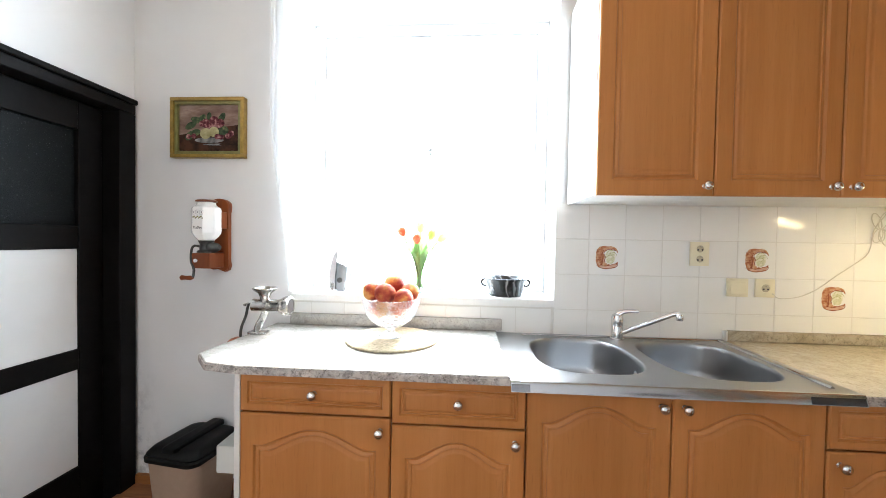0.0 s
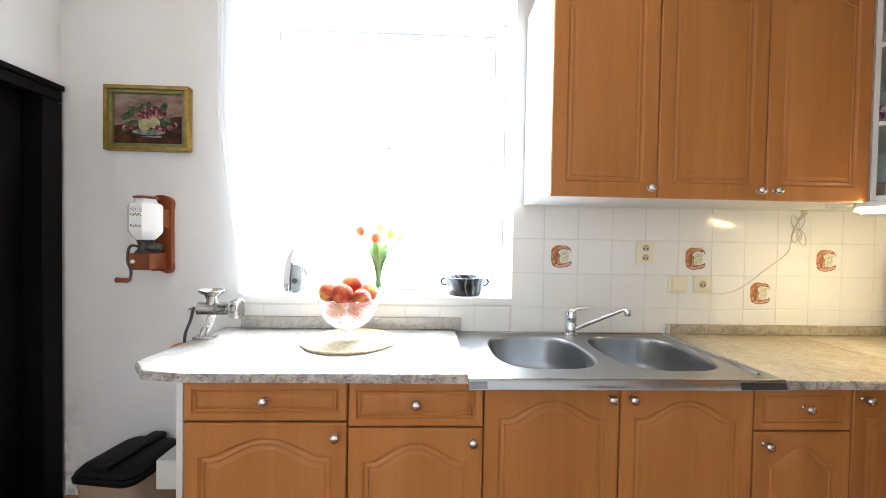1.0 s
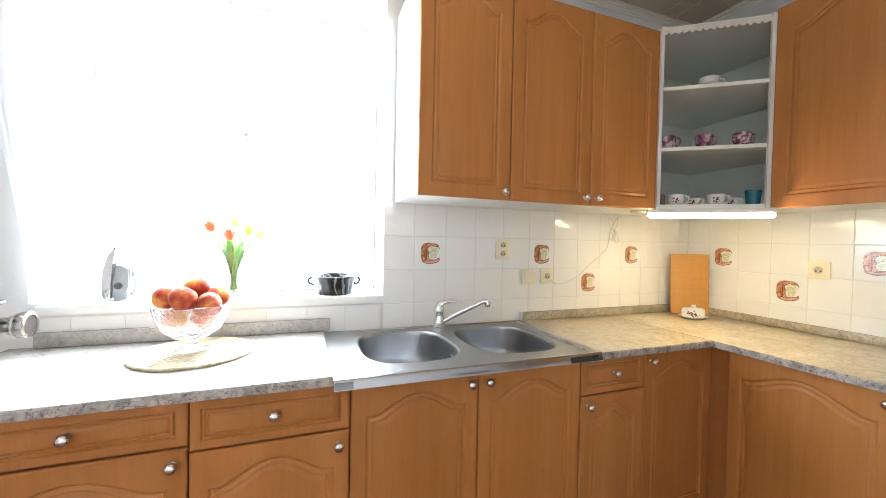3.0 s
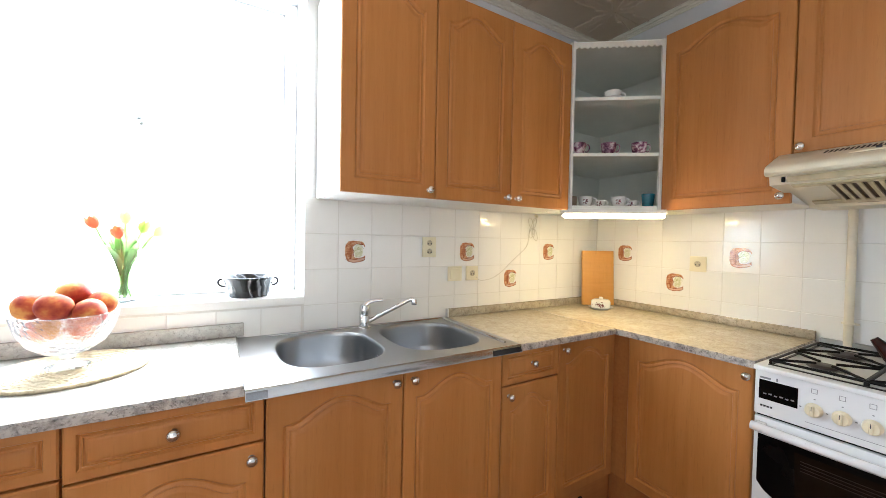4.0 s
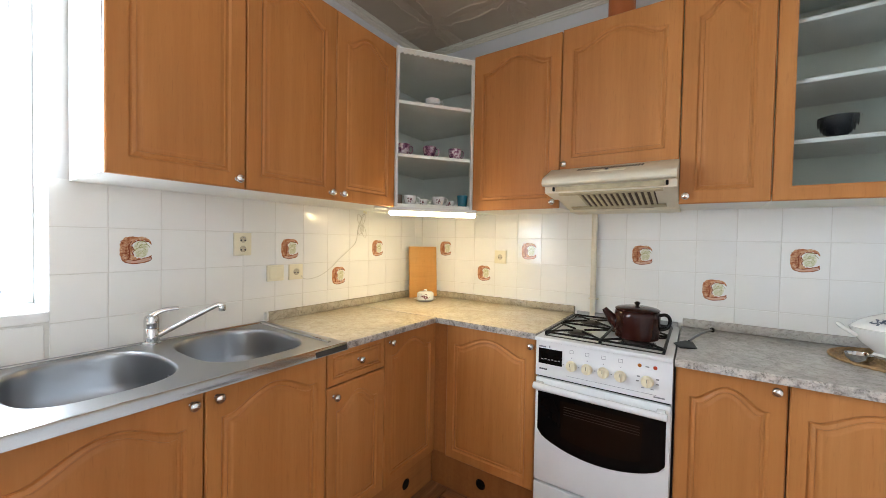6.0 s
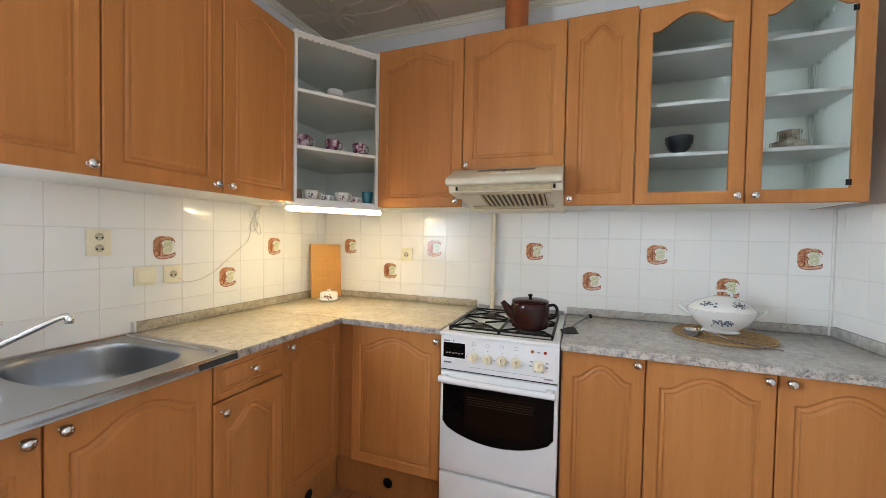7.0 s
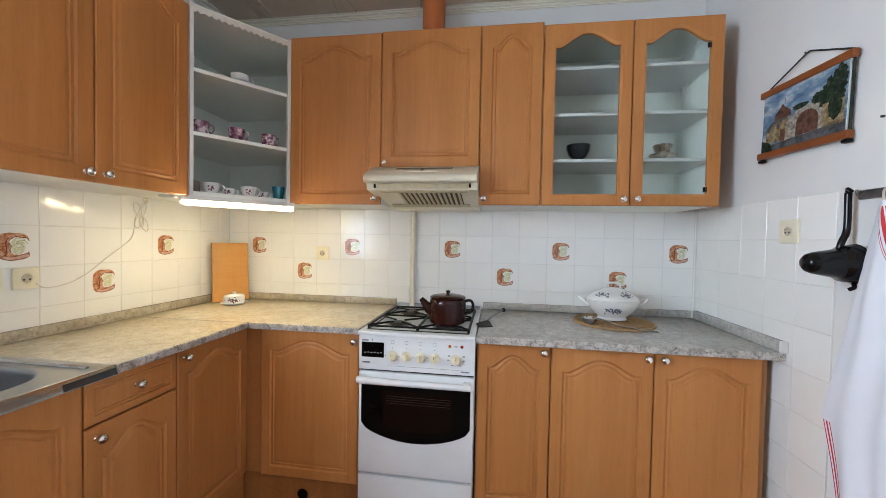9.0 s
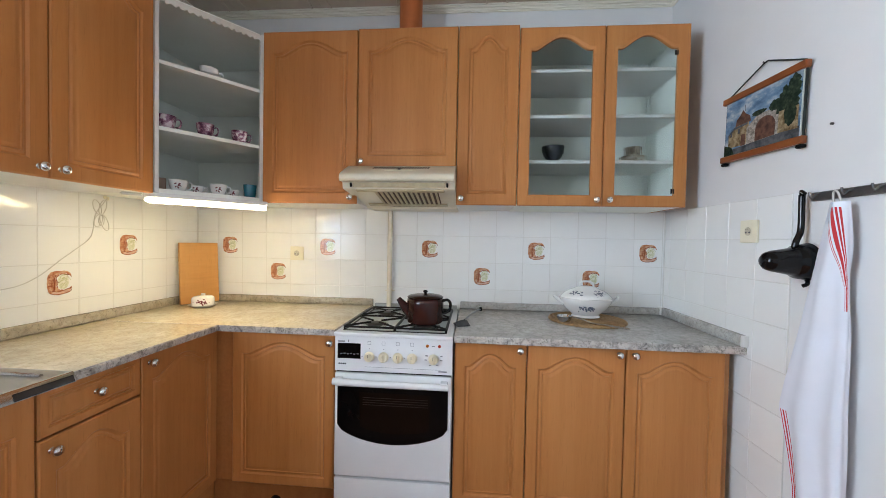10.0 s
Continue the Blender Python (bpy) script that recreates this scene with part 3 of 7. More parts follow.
box(bm, -0.10, -0.06, LY1, yb, 0.01, DH - 0.003, 0.003)
for z0, z1 in ((0.01, 0.323), (0.732, 0.818), (1.235, 1.33), (1.725, DH - 0.003)):
    box(bm, -0.10, -0.06, yb, ya, z0, z1, 0.003)
leaf = part("door_leaf", bm, BLACK_PAINT, door)
for z0, z1 in ((0.323, 0.732), (0.818, 1.235)):
    part("door_panel", B(-0.088, -0.068, yb - 0.002, ya + 0.002, z0 - 0.002, z1 + 0.002, 0.003), DOOR_WHITE, leaf, "white painted panel")
part("door_pane", B(-0.086, -0.078, yb - 0.002, ya + 0.002, 1.328, 1.727), DARK_GLASS, leaf, "dark hammered glass pane")
bm = bmesh.new()
lathe(bm, [(0.012, 0), (0.012, 0.045), (0.008, 0.05)], 12, (-0.06, -0.85, 1.03), "x")
tube(bm, [(-0.015, -0.85, 1.03), (-0.015, -0.74, 1.03)], 0.008)
part("door_handle", bm, CHROME, leaf)
solid("door_backing", B(DOORX - 0.32, DOORX - 0.30, DY1 - 0.05, DY0 + 0.05, 0, DH + 0.05), WALL, "unlit wall of the hall behind the door", "wall", kind="structure")


# ---- cabinet doors ----
def arch_outline(x0, x1, z0, z1, rise, n=26):
    """Counter-clockwise outline of a panel whose top swings up to a rounded arch; z1 is the crown."""
    pts = [(x0, z0), (x1, z0)]
    if rise <= 0:
        return pts + [(x1, z1), (x0, z1)]
    for i in range(n + 1):
        u = 1 - 2 * i / n
        s = abs(u)
        if s > 0.86:
            k = 0.0
        else:
            q = 1 - s / 0.86
            k = (0.5 - 0.5 * math.cos(math.pi * q)) ** 0.68
        pts.append((x0 + (x1 - x0) * (1 + u) / 2, z1 - rise + rise * k))
    return pts


def inset(pts, d):
    """The outline moved inwards by d."""
    n, out = len(pts), []
    for i in range(n):
        a, b, c = Vector(pts[i - 1]), Vector(pts[i]), Vector(pts[(i + 1) % n])
        e1, e2 = (b - a).normalized(), (c - b).normalized()
        n1, n2 = Vector((-e1.y, e1.x)), Vector((-e2.y, e2.x))
        m = (n1 + n2)
        m = m / max(0.4, m.length_squared) * 2 if m.length > 1e-6 else n1
        out.append((b.x + m.x * d, b.y + m.y * d))
    return out


def front(w, h, margin=0.05, rise=0.05, thick=0.019, hole=False, top_margin=None, g=1.0):
    """A foil-wrapped door or drawer front, lower left corner at the origin, facing -y, with a routed groove round a raised field."""
    bm = bmesh.new()
    tm = margin if top_margin is None else top_margin
    core = arch_outline(margin, w - margin, margin, h - tm, rise)
    r = 0.004
    outer = []
    for i, (x, z) in enumerate(core):
        if i == 0:
            outer.append((r, r))
        elif i == 1:
            outer.append((w - r, r))
        else:
            u = (x - margin) / (w - 2 * margin)
            outer.append((r + (w - 2 * r) * u, h - r))
    full = [(x + (-r if x <= r + 1e-6 else r if x >= w - r - 1e-6 else 0), z + (-r if z <= r + 1e-6 else r)) for x, z in outer]
    def field(d):
        return arch_outline(margin + d, w - margin - d, margin + d, h - tm - d, rise)
    rim = [(full, thick), (full, r), (outer, 0), (inset(outer, 0.003), 0), (field(-0.003), 0)]
    if hole:
        loops = rim + [(core, 0), (field(0.004), 0.003), (field(0.010), 0.005), (field(0.011), thick)]
    else:
        cut = ((0.0, 0.0), (0.0015, 0.0016), (0.0058, 0.0064), (0.0095, 0.0068), (0.0150, 0.0024), (0.0185, 0.0019), (0.0205, 0.0048), (0.0240, 0.0050), (0.0315, 0.0010), (0.0345, 0.0004), (0.037, 0.0002))
        loops = rim + [(field(d * g), y) for d, y in cut]
    vs = [[bm.verts.new((x, y, z)) for x, z in loop] for loop, y in loops]
    n = len(core)
    for a, b in zip(vs, vs[1:]):
        for i in range(n):
            bm.faces.new((a[i], a[(i + 1) % n], b[(i + 1) % n], b[i]))
    if hole:
        for i in range(n):
            bm.faces.new((vs[-1][i], vs[-1][(i + 1) % n], vs[0][(i + 1) % n], vs[0][i]))
    else:
        bm.faces.new(vs[-1])
        bm.faces.new(list(reversed(vs[0])))
    return bm


KNOB = [(0.0065, 0.0), (0.0085, -0.001), (0.0055, -0.004), (0.0050, -0.011), (0.0075, -0.014), (0.0135, -0.017), (0.0150, -0.021), (0.0135, -0.026), (0.0085, -0.0295), (0.001, -0.0305)]


def knob(parent, x, y, z):
    part("knob", lathe(bmesh.new(), KNOB, 20, (x, y, z), "y"), CHROME, parent, "round chrome knob", 60)


def shift(bm, x, y, z):
    bmesh.ops.translate(bm, verts=bm.verts, vec=(x, y, z))
    return bm


def base_cabinet(m, w, depth, z0, z1, label, knob_x, drawer=0.0, knob_z=None, carcass_top=0.0, rise=0.055, gap=0.0021):
    """Local x runs along the front, y = 0 is the face of the doors; knob_x from the left edge."""
    t = thing("base_cabinet", m, label, "kitchen cabinet", "base cabinets of the fitted kitchen")
    full, z1 = z1, carcass_top or z1
    for name, a in (("side_panel", (0.0005, 0.018, 0.021, depth, z0, z1)), ("side_panel", (w - 0.018, w - 0.0005, 0.021, depth, z0, z1)),
                    ("bottom_panel", (0.018, w - 0.018, 0.021, depth, z0, z0 + 0.018)), ("back_panel", (0.018, w - 0.018, depth - 0.006, depth, z0 + 0.018, z1))):
        part(name, B(*a), MELAMINE, t)
    z1 = full
    part("face_rail", B(0.001, w - 0.001, 0.0195, 0.0208, z0 + 0.001, z1 - 0.001), GAP_SHADE, t)
    top = z1 - 0.003
    if drawer:
        f = part("drawer", shift(front(w - 2 * gap, drawer - gap, 0.023, 0, 0.019, False, None, 0.62), gap, 0, top - drawer + gap), BEECH, t)
        knob(f, w / 2, 0, top - drawer / 2 + 0.006)
        top -= drawer + 0.004
    d = part("door", shift(front(w - 2 * gap, top - z0, 0.042, rise if w > 0.25 else rise * 0.8), gap, 0, z0), BEECH, t)
    knob(d, knob_x, 0, knob_z if knob_z else top - 0.035)
    return t


YB, XB1, XB2 = -0.54, -0.578, -0.608          # faces of the base doors
units = [(-2.960, -2.488, 0.119, 0.882, "near"), (-2.488, -2.088, 0.133, 0.880, "r"), (-2.088, -1.677, 0, 0.871, "r"), (-1.677, -1.263, 0, 0.871, "l"), (-1.261, -0.952, 0.136, 0.870, "l"), (-0.952, -0.566, 0, 0.870, "l")]
for i, (xa, xb, dr, top, side) in enumerate(units):
    w = xb - xa
    kx = w - 0.032 if side in ("r", "near") else 0.032
    lab = "beech-foil base cabinet with a drawer over an arched door" if dr else "beech-foil base cabinet with one arched door"
    if i in (2, 3):
        lab = "beech-foil base cabinet with an arched door under the sink"
    base_cabinet(pose(xa, YB, 0), w, 0.53, 0.18, top, lab, kx, dr, None, 0.70 if i in (2, 3) else 0.0)
solid("end_panel", B(-2.979, -2.9605, YB + 0.004, -0.004, 0.0, 0.882, 0.001), MELAMINE, "white melamine side panel of the base cabinets", "side panel")
base_cabinet(pose(XB1, -0.615, 0, 0, 0, -90), 0.472, 0.565, 0.185, 0.870, "beech-foil base cabinet with one arched door beside the cooker", 0.472 - 0.02)
for ya, yb, side in ((-1.607, -1.906, "r"), (-1.906, -2.297, "r"), (-2.297, -2.677, "l")):
    w = ya - yb
    base_cabinet(pose(XB2, ya, 0, 0, 0, -90), w, 0.59, 0.18, 0.868, "beech-foil base cabinet with one arched door, under the grey worktop", w - 0.03 if side == "r" else 0.03, knob_z=0.842)
solid("end_panel", B(XB2 + 0.012, -0.012, -2.6785, -2.6965, 0.0, 0.868, 0.001), BEECH_SIDE, "beech side panel beside the tiled wall", "side panel")
bm = B(-0.5645, -0.532, -0.5285, -0.50, 0.186, 0.870, 0.001)
box(bm, -0.5655, -0.532, -0.6135, -0.5295, 0.186, 0.870, 0.001)
solid("corner_post", bm, PLINTH, "beech filler post in the inner corner of the cabinets", "filler strip")


def plinth(name, bm, lab):
    return solid(name, bm, PLINTH, lab, "plinth", "plinths of the fitted kitchen")


pl = plinth("plinth", B(-2.958, -0.5455, YB + 0.03, YB + 0.046, 0.0, 0.178, 0.001), "dark beech plinth board under the cabinets")
p2 = plinth("plinth", B(-0.545, -0.529, -1.09, -0.512, 0.0, 0.183, 0.001), "dark beech plinth board with round vent holes")
plinth("plinth", B(XB2 + 0.03, XB2 + 0.046, -2.67, -1.617, 0.0, 0.178, 0.001), "dark beech plinth board under the cabinets")
part("vent_hole", lathe(bmesh.new(), [(0.024, 0), (0.026, -0.002), (0.022, -0.003), (0.021, -0.001)], 24, (-0.545, -0.81, 0.092), "x"), BLACK_PLASTIC, p2, "round black vent")
part("vent_hole", lathe(bmesh.new(), [(0.024, 0), (0.026, -0.002), (0.022, -0.003), (0.021, -0.001)], 24, (-0.76, YB + 0.03, 0.092), "y"), BLACK_PLASTIC, pl, "round black vent")


# ---- worktops ----
def worktop(name, outline, z1, thick, lab, edges, top=GRANITE):
    """edges: indices of the outline's sides that show a moulded front edge."""
    bm = slab(bmesh.new(), outline, z1 - thick, z1, 0, 1)
    top_edges = [e for e in bm.edges if all(abs(v.co.z - z1) < 1e-6 for v in e.verts)]
    bmesh.ops.bevel(bm, geom=top_edges, offset=0.006, segments=3, profile=0.5, affect="EDGES")
    for f in bm.faces:
        f.material_index = 0 if f.normal.z > 0.95 or f.calc_center_median().z < z1 - thick + 1e-5 else 1
    ob = solid(name, bm, [top, GRANITE_EDGE], lab, "worktop", "worktops of the fitted kitchen")
    for k in edges:
        p, q = Vector(outline[k]), Vector(outline[(k + 1) % len(outline)])
        d = (q - p).normalized()
        n = Vector((d.y, -d.x)) * 0.0025
        c = sum((Vector(v) for v in outline), Vector((0, 0))) / len(outline)
        if n.dot(p - c) < 0:
            n = -n
        band = slab(bmesh.new(), [tuple(p), tuple(q), tuple(q + n), tuple(p + n)], z1 - thick + 0.001, z1 - 0.0065)
        part("front_edge", band, GRANITE_EDGE, ob, "speckled front edge")
    return ob


ZT, ZTL = 0.899, 0.910
worktop("worktop", [(-3.148, -0.463), (-3.066, -0.546), (-2.95, -0.566), (-2.139, -0.568), (-2.139, 0.004), (-3.128, 0.004)], ZTL, 0.026, "grey granite-look laminate worktop with a cut-off corner", (0, 1, 2, 5))
worktop("worktop", [(-1.198, -0.572), (-0.617, -0.572), (-0.617, 0.004), (-1.198, 0.004)], ZT, 0.027, "granite-look laminate worktop beside the sink, tinted with the lamp's warm light", (0,), GRANITE_LAMPLIT)
worktop("worktop", [(-0.6155, -0.572), (-0.6155, -1.099), (0.004, -1.099), (0.004, 0.004), (-0.6155, 0.004)], ZT, 0.027, "granite-look laminate worktop in the corner, tinted with the lamp's warm light", (0,), GRANITE_LAMPLIT)
worktop("worktop", [(-0.637, -1.6055), (-0.637, BACKY + 0.001), (0.004, BACKY + 0.001), (0.004, -1.6055)], ZT, 0.029, "grey granite-look laminate worktop beside the cooker", (0,))


def strip(x0, x1, y0, y1, z, h, warm=False):
    bm = B(x0, x1, y0, y1, z + 0.0006, z + h, 0.004, 2)
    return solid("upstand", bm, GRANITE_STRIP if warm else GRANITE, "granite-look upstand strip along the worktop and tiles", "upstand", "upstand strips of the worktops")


strip(-3.055, -2.115, -0.022, -0.001, ZTL, 0.05)
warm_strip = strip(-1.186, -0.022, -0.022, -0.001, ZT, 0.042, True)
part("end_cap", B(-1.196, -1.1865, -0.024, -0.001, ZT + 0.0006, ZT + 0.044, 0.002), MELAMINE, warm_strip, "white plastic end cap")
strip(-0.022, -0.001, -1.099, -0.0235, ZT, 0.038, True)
strip(-0.022, -0.001, BACKY + 0.026, -1.61, ZT, 0.038)
capped = strip(-0.634, -0.030, BACKY + 0.001, BACKY + 0.022, ZT, 0.044)
for p in ((-0.648, -0.635, BACKY + 0.001, BACKY + 0.024), (-0.028, -0.001, BACKY + 0.001, BACKY + 0.025)):
    part("end_cap", B(*p, ZT + 0.0006, ZT + 0.044, 0.002), MELAMINE, capped, "white plastic end cap")


# ---- wall cabinets ----
def wall_cabinet(m, w, depth, z0, z1, label, knobs, door_z0=None, rise=0.06):
    t = thing("wall_cabinet", m, label, "wall cabinet", "wall cabinets of the fitted kitchen")
    bm = bmesh.new()
    b0 = door_z0 if door_z0 else z0
    box(bm, 0.0005, w - 0.0005, 0.0205, depth, b0 + 0.002, z1 - 0.004, 0.001)
    part("body", bm, MELAMINE, t)
    part("face_rail", B(0.001, w - 0.001, 0.0193, 0.0203, b0 + 0.003, z1 - 0.006), GAP_SHADE, t)
    d = part("door", shift(front(w - 0.004, z1 - b0, 0.05, rise, 0.019, False, 0.045), 0.002, 0, b0), BEECH, t)
    for kx, kz in knobs:
        knob(d, kx, 0, kz)
    return t


YU, XU = -0.362, -0.362
ZU0, ZU1 = 1.456, 2.268
for xa, xb, side in ((-1.848, -1.473, "r"), (-1.473, -1.086, "r"), (-1.086, -0.708, "l")):
    w = xb - xa
    wall_cabinet(pose(xa, YU, 0), w, 0.36, ZU0, ZU1, "beech-foil wall cabinet with an arched door and white sides", [(w - 0.03 if side == "r" else 0.03, 1.487)])
ZR1 = 2.298
wall_cabinet(pose(XU, -0.620, 0, 0, 0, -90), 0.481, 0.36, 1.458, ZR1, "beech-foil wall cabinet with an arched door", [(0.453, 1.487)])
wall_cabinet(pose(XU, -1.101, 0, 0, 0, -90), 0.487, 0.36, 1.458, ZR1 + 0.004, "short beech-foil wall cabinet over the cooker hood", [(0.025, 1.662)], 1.640)
wall_cabinet(pose(XU, -1.588, 0, 0, 0, -90), 0.2885, 0.36, 1.458, ZR1 + 0.004, "narrow beech-foil wall cabinet with an arched door", [(0.025, 1.487)])


def glass_cabinet():
    """Display cabinet with two reeded glass doors and three shelves."""
    w, depth, z0, z1 = 0.764, 0.36, 1.458, 2.288
    t = thing("display_cabinet", pose(XU, -1.8765, 0, 0, 0, -90), "beech wall cabinet with two reeded glass doors and white shelves", "display cabinet", "wall cabinets of the fitted kitchen")
    for name, a in (("side_panel", (0.0, 0.016, 0.0205, depth, z0, z1)), ("back_panel", (0.016, w - 0.018, depth - 0.006, depth, z0, z1)),
                    ("bottom_panel", (0.016, w - 0.018, 0.0205, depth - 0.006, z0, z0 + 0.016)), ("top_panel", (0.016, w - 0.018, 0.0205, depth - 0.006, z1 - 0.016, z1))):
        part(name, B(*a), SHELF_IN, t)
    part("side_panel", B(w - 0.018, w, 0.0205, depth, z0, z1, 0.001), BEECH_SIDE, t)
    part("side_lining", B(w - 0.0215, w - 0.0182, 0.022, depth - 0.006, z0 + 0.017, z1 - 0.017), SHELF_IN, t, "white inner side")
    for z in (1.670, 1.884, 2.100):
        part("shelf", B(0.017, w - 0.022, 0.035, depth - 0.007, z - 0.008, z + 0.008, 0.002), MELAMINE, t)
    for x0, x1, kx in ((0.0, 0.391, 0.360), (0.391, 0.764, 0.418)):
        dw = x1 - x0 - 0.004
        d = part("door", shift(front(dw, z1 - z0, 0.042, 0.06, 0.019, True, 0.036), x0 + 0.002, 0, z0), BEECH, t)
        pane = shift(plate(bmesh.new(), arch_outline(0.05, dw - 0.05, 0.05, z1 - z0 - 0.045, 0.06), 0.010, 0.014), x0 + 0.002, 0, z0)
        pane = part("pane", pane, REED_GLASS, d, "reeded glass pane")
        pane.visible_shadow = False
        knob(d, kx, 0, 1.487)
    for z in (1.520, 2.150):
        for x0, x1 in ((w - 0.068, w - 0.060), (w - 0.057, w - 0.052)):
            part("pane_clip", B(x0, x1, 0.004, 0.0095, z, z + 0.022, 0.001), BLACK_PLASTIC, t, "small black clip")
    return t


glass_cabinet()


def corner_shelf():
    """Open corner shelf with a slanted front."""
    z0, z1 = 1.462, 2.285
    a, b = (-0.704, YU + 0.004), (XU + 0.004, -0.617)
    t = thing("corner_shelf", pose(0, 0, 0), "open white corner shelf unit with paper lace edging", "corner shelf", "wall cabinets of the fitted kitchen")
    g = 0.018
    foot = [a, (b[0], b[1]), (-0.006, b[1]), (-0.006, -0.006), (a[0], -0.006)]
    for name, q in (("side_panel", (a[0] - 0.001, a[0] + g, a[1], -0.006, z0, z1)), ("side_panel", (b[0], -0.006, b[1], b[1] + g, z0, z1)),
                    ("back_panel", (a[0] + g, -0.006, -0.014, -0.006, z0, z1)), ("back_panel", (-0.014, -0.006, b[1] + g, -0.014, z0, z1))):
        part(name, B(*q), SHELF_IN, t)
    front_a, front_b = Vector((a[0], a[1])), Vector(b)
    inner = [(a[0] + 0.004, a[1] + 0.002), (b[0] - 0.002, b[1] + 0.004), (-0.02, b[1] + g), (-0.016, -0.016), (a[0] + g, -0.016)]
    for name, z, th in (("base", z0, 0.018), ("shelf", 1.724, 0.016), ("shelf", 1.998, 0.016), ("top", z1 - 0.018, 0.018)):
        part(name, slab(bmesh.new(), inner, z, z + th), SHELF_IN, t)
    d = (front_b - front_a)
    nrm = Vector((d.y, -d.x)).normalized()
    nrm = nrm if nrm.x < 0 else -nrm
    for p, s in ((front_a, 1), (front_b, -1)):
        q = p + d.normalized() * 0.014 * s
        o = nrm * 0.008
        part("front_edge", slab(bmesh.new(), [tuple(p), tuple(q), tuple(q + o), tuple(p + o)], z0, z1), MELAMINE, t)
    # lace: scalloped strip
    bm = bmesh.new()
    n = 96
    e0, e1 = front_a + nrm * 0.010, front_b + nrm * 0.010
    lo, hi = [], []
    for i in range(n + 1):
        p = e0.lerp(e1, i / n)
        drop = 0.020 + 0.009 * abs(math.sin(math.pi * i / 6)) + 0.002 * math.sin(i * 1.7)
        hi.append(bm.verts.new((p.x, p.y, z1 - 0.012)))
        lo.append(bm.verts.new((p.x, p.y, z1 - 0.012 - drop)))
    for i in range(n):
        bm.faces.new((lo[i], lo[i + 1], hi[i + 1], hi[i]))
    ext = bmesh.ops.extrude_face_region(bm, geom=list(bm.faces))
    bmesh.ops.translate(bm, verts=[v for v in ext["geom"] if isinstance(v, bmesh.types.BMVert)], vec=(nrm.x * 0.001, nrm.y * 0.001, 0))
    part("lace_trim", bm, LACE, t, "scalloped paper lace")
    return t, front_a, front_b, nrm


_, CA, CB, CN = corner_shelf()

# under-shelf lamp
ca, cb = Vector((-0.735, -0.345)), Vector((-0.37, -0.66))
dv = (cb - ca).normalized()
nv = Vector((dv.y, -dv.x))
nv = nv if nv.x < 0 else -nv
lamp = thing("under_shelf_lamp", pose(-0.55, -0.5, 1.46), "lit fluorescent lamp under the corner shelf", "lamp")


def bar(p, q, n, w0, w1, z0, z1, base):
    c = [p + n * w0, q + n * w0, q + n * w1, p + n * w1]
    bm = slab(bmesh.new(), [(v.x - base[0], v.y - base[1]) for v in c], z0 - base[2], z1 - base[2])
    bmesh.ops.bevel(bm, geom=list(bm.edges), offset=0.004, segments=2, affect="EDGES")
    return bm


LB = (-0.55, -0.5, 1.46)
part("lamp_body", bar(ca, cb, nv, -0.045, 0.0, 1.438, 1.4605, LB), MELAMINE, lamp)
part("back_shield", bar(ca, cb, nv, -0.045, -0.034, 1.424, 1.4375, LB), MELAMINE, lamp)
part("lead", bar(ca - dv * 0.075, ca - dv * 0.002, nv, -0.034, -0.016, 1.444, 1.456, LB), PALE_PLASTIC, lamp, "short grey plug-in lead")
part("diffuser", bar(ca + dv * 0.01, cb - dv * 0.01, nv, -0.030, 0.001, 1.418, 1.4375, LB), TUBE, lamp, "glowing white diffuser")


def backdrop():
    m = bpy.data.materials.new("bright_sky_haze")
    m.use_nodes = True
    nt = m.node_tree
    nt.nodes.remove(nt.nodes["Principled BSDF"])
    e = nt.nodes.new("ShaderNodeEmission")
    e.inputs[0].default_value, e.inputs[1].default_value = (0.96, 0.98, 1.0, 1), 3.0
    nt.links.new(e.outputs[0], nt.nodes["Material Output"].inputs[0])
    solid("backdrop", B(-9.0, 4.5, 6.0, 6.02, -2.0, 3.9), m, "overexposed white daylight outside the window", "backdrop", kind="structure")


backdrop()

# ---- sink ----
ZS = 0.9005
SX0, SX1, SMID, SY0, SY1 = -2.138, -1.199, -1.648, -0.566, -0.001
sink = thing("sink", pose(0, 0, 0), "stainless steel double-bowl sink top with a polished front lip", "sink")


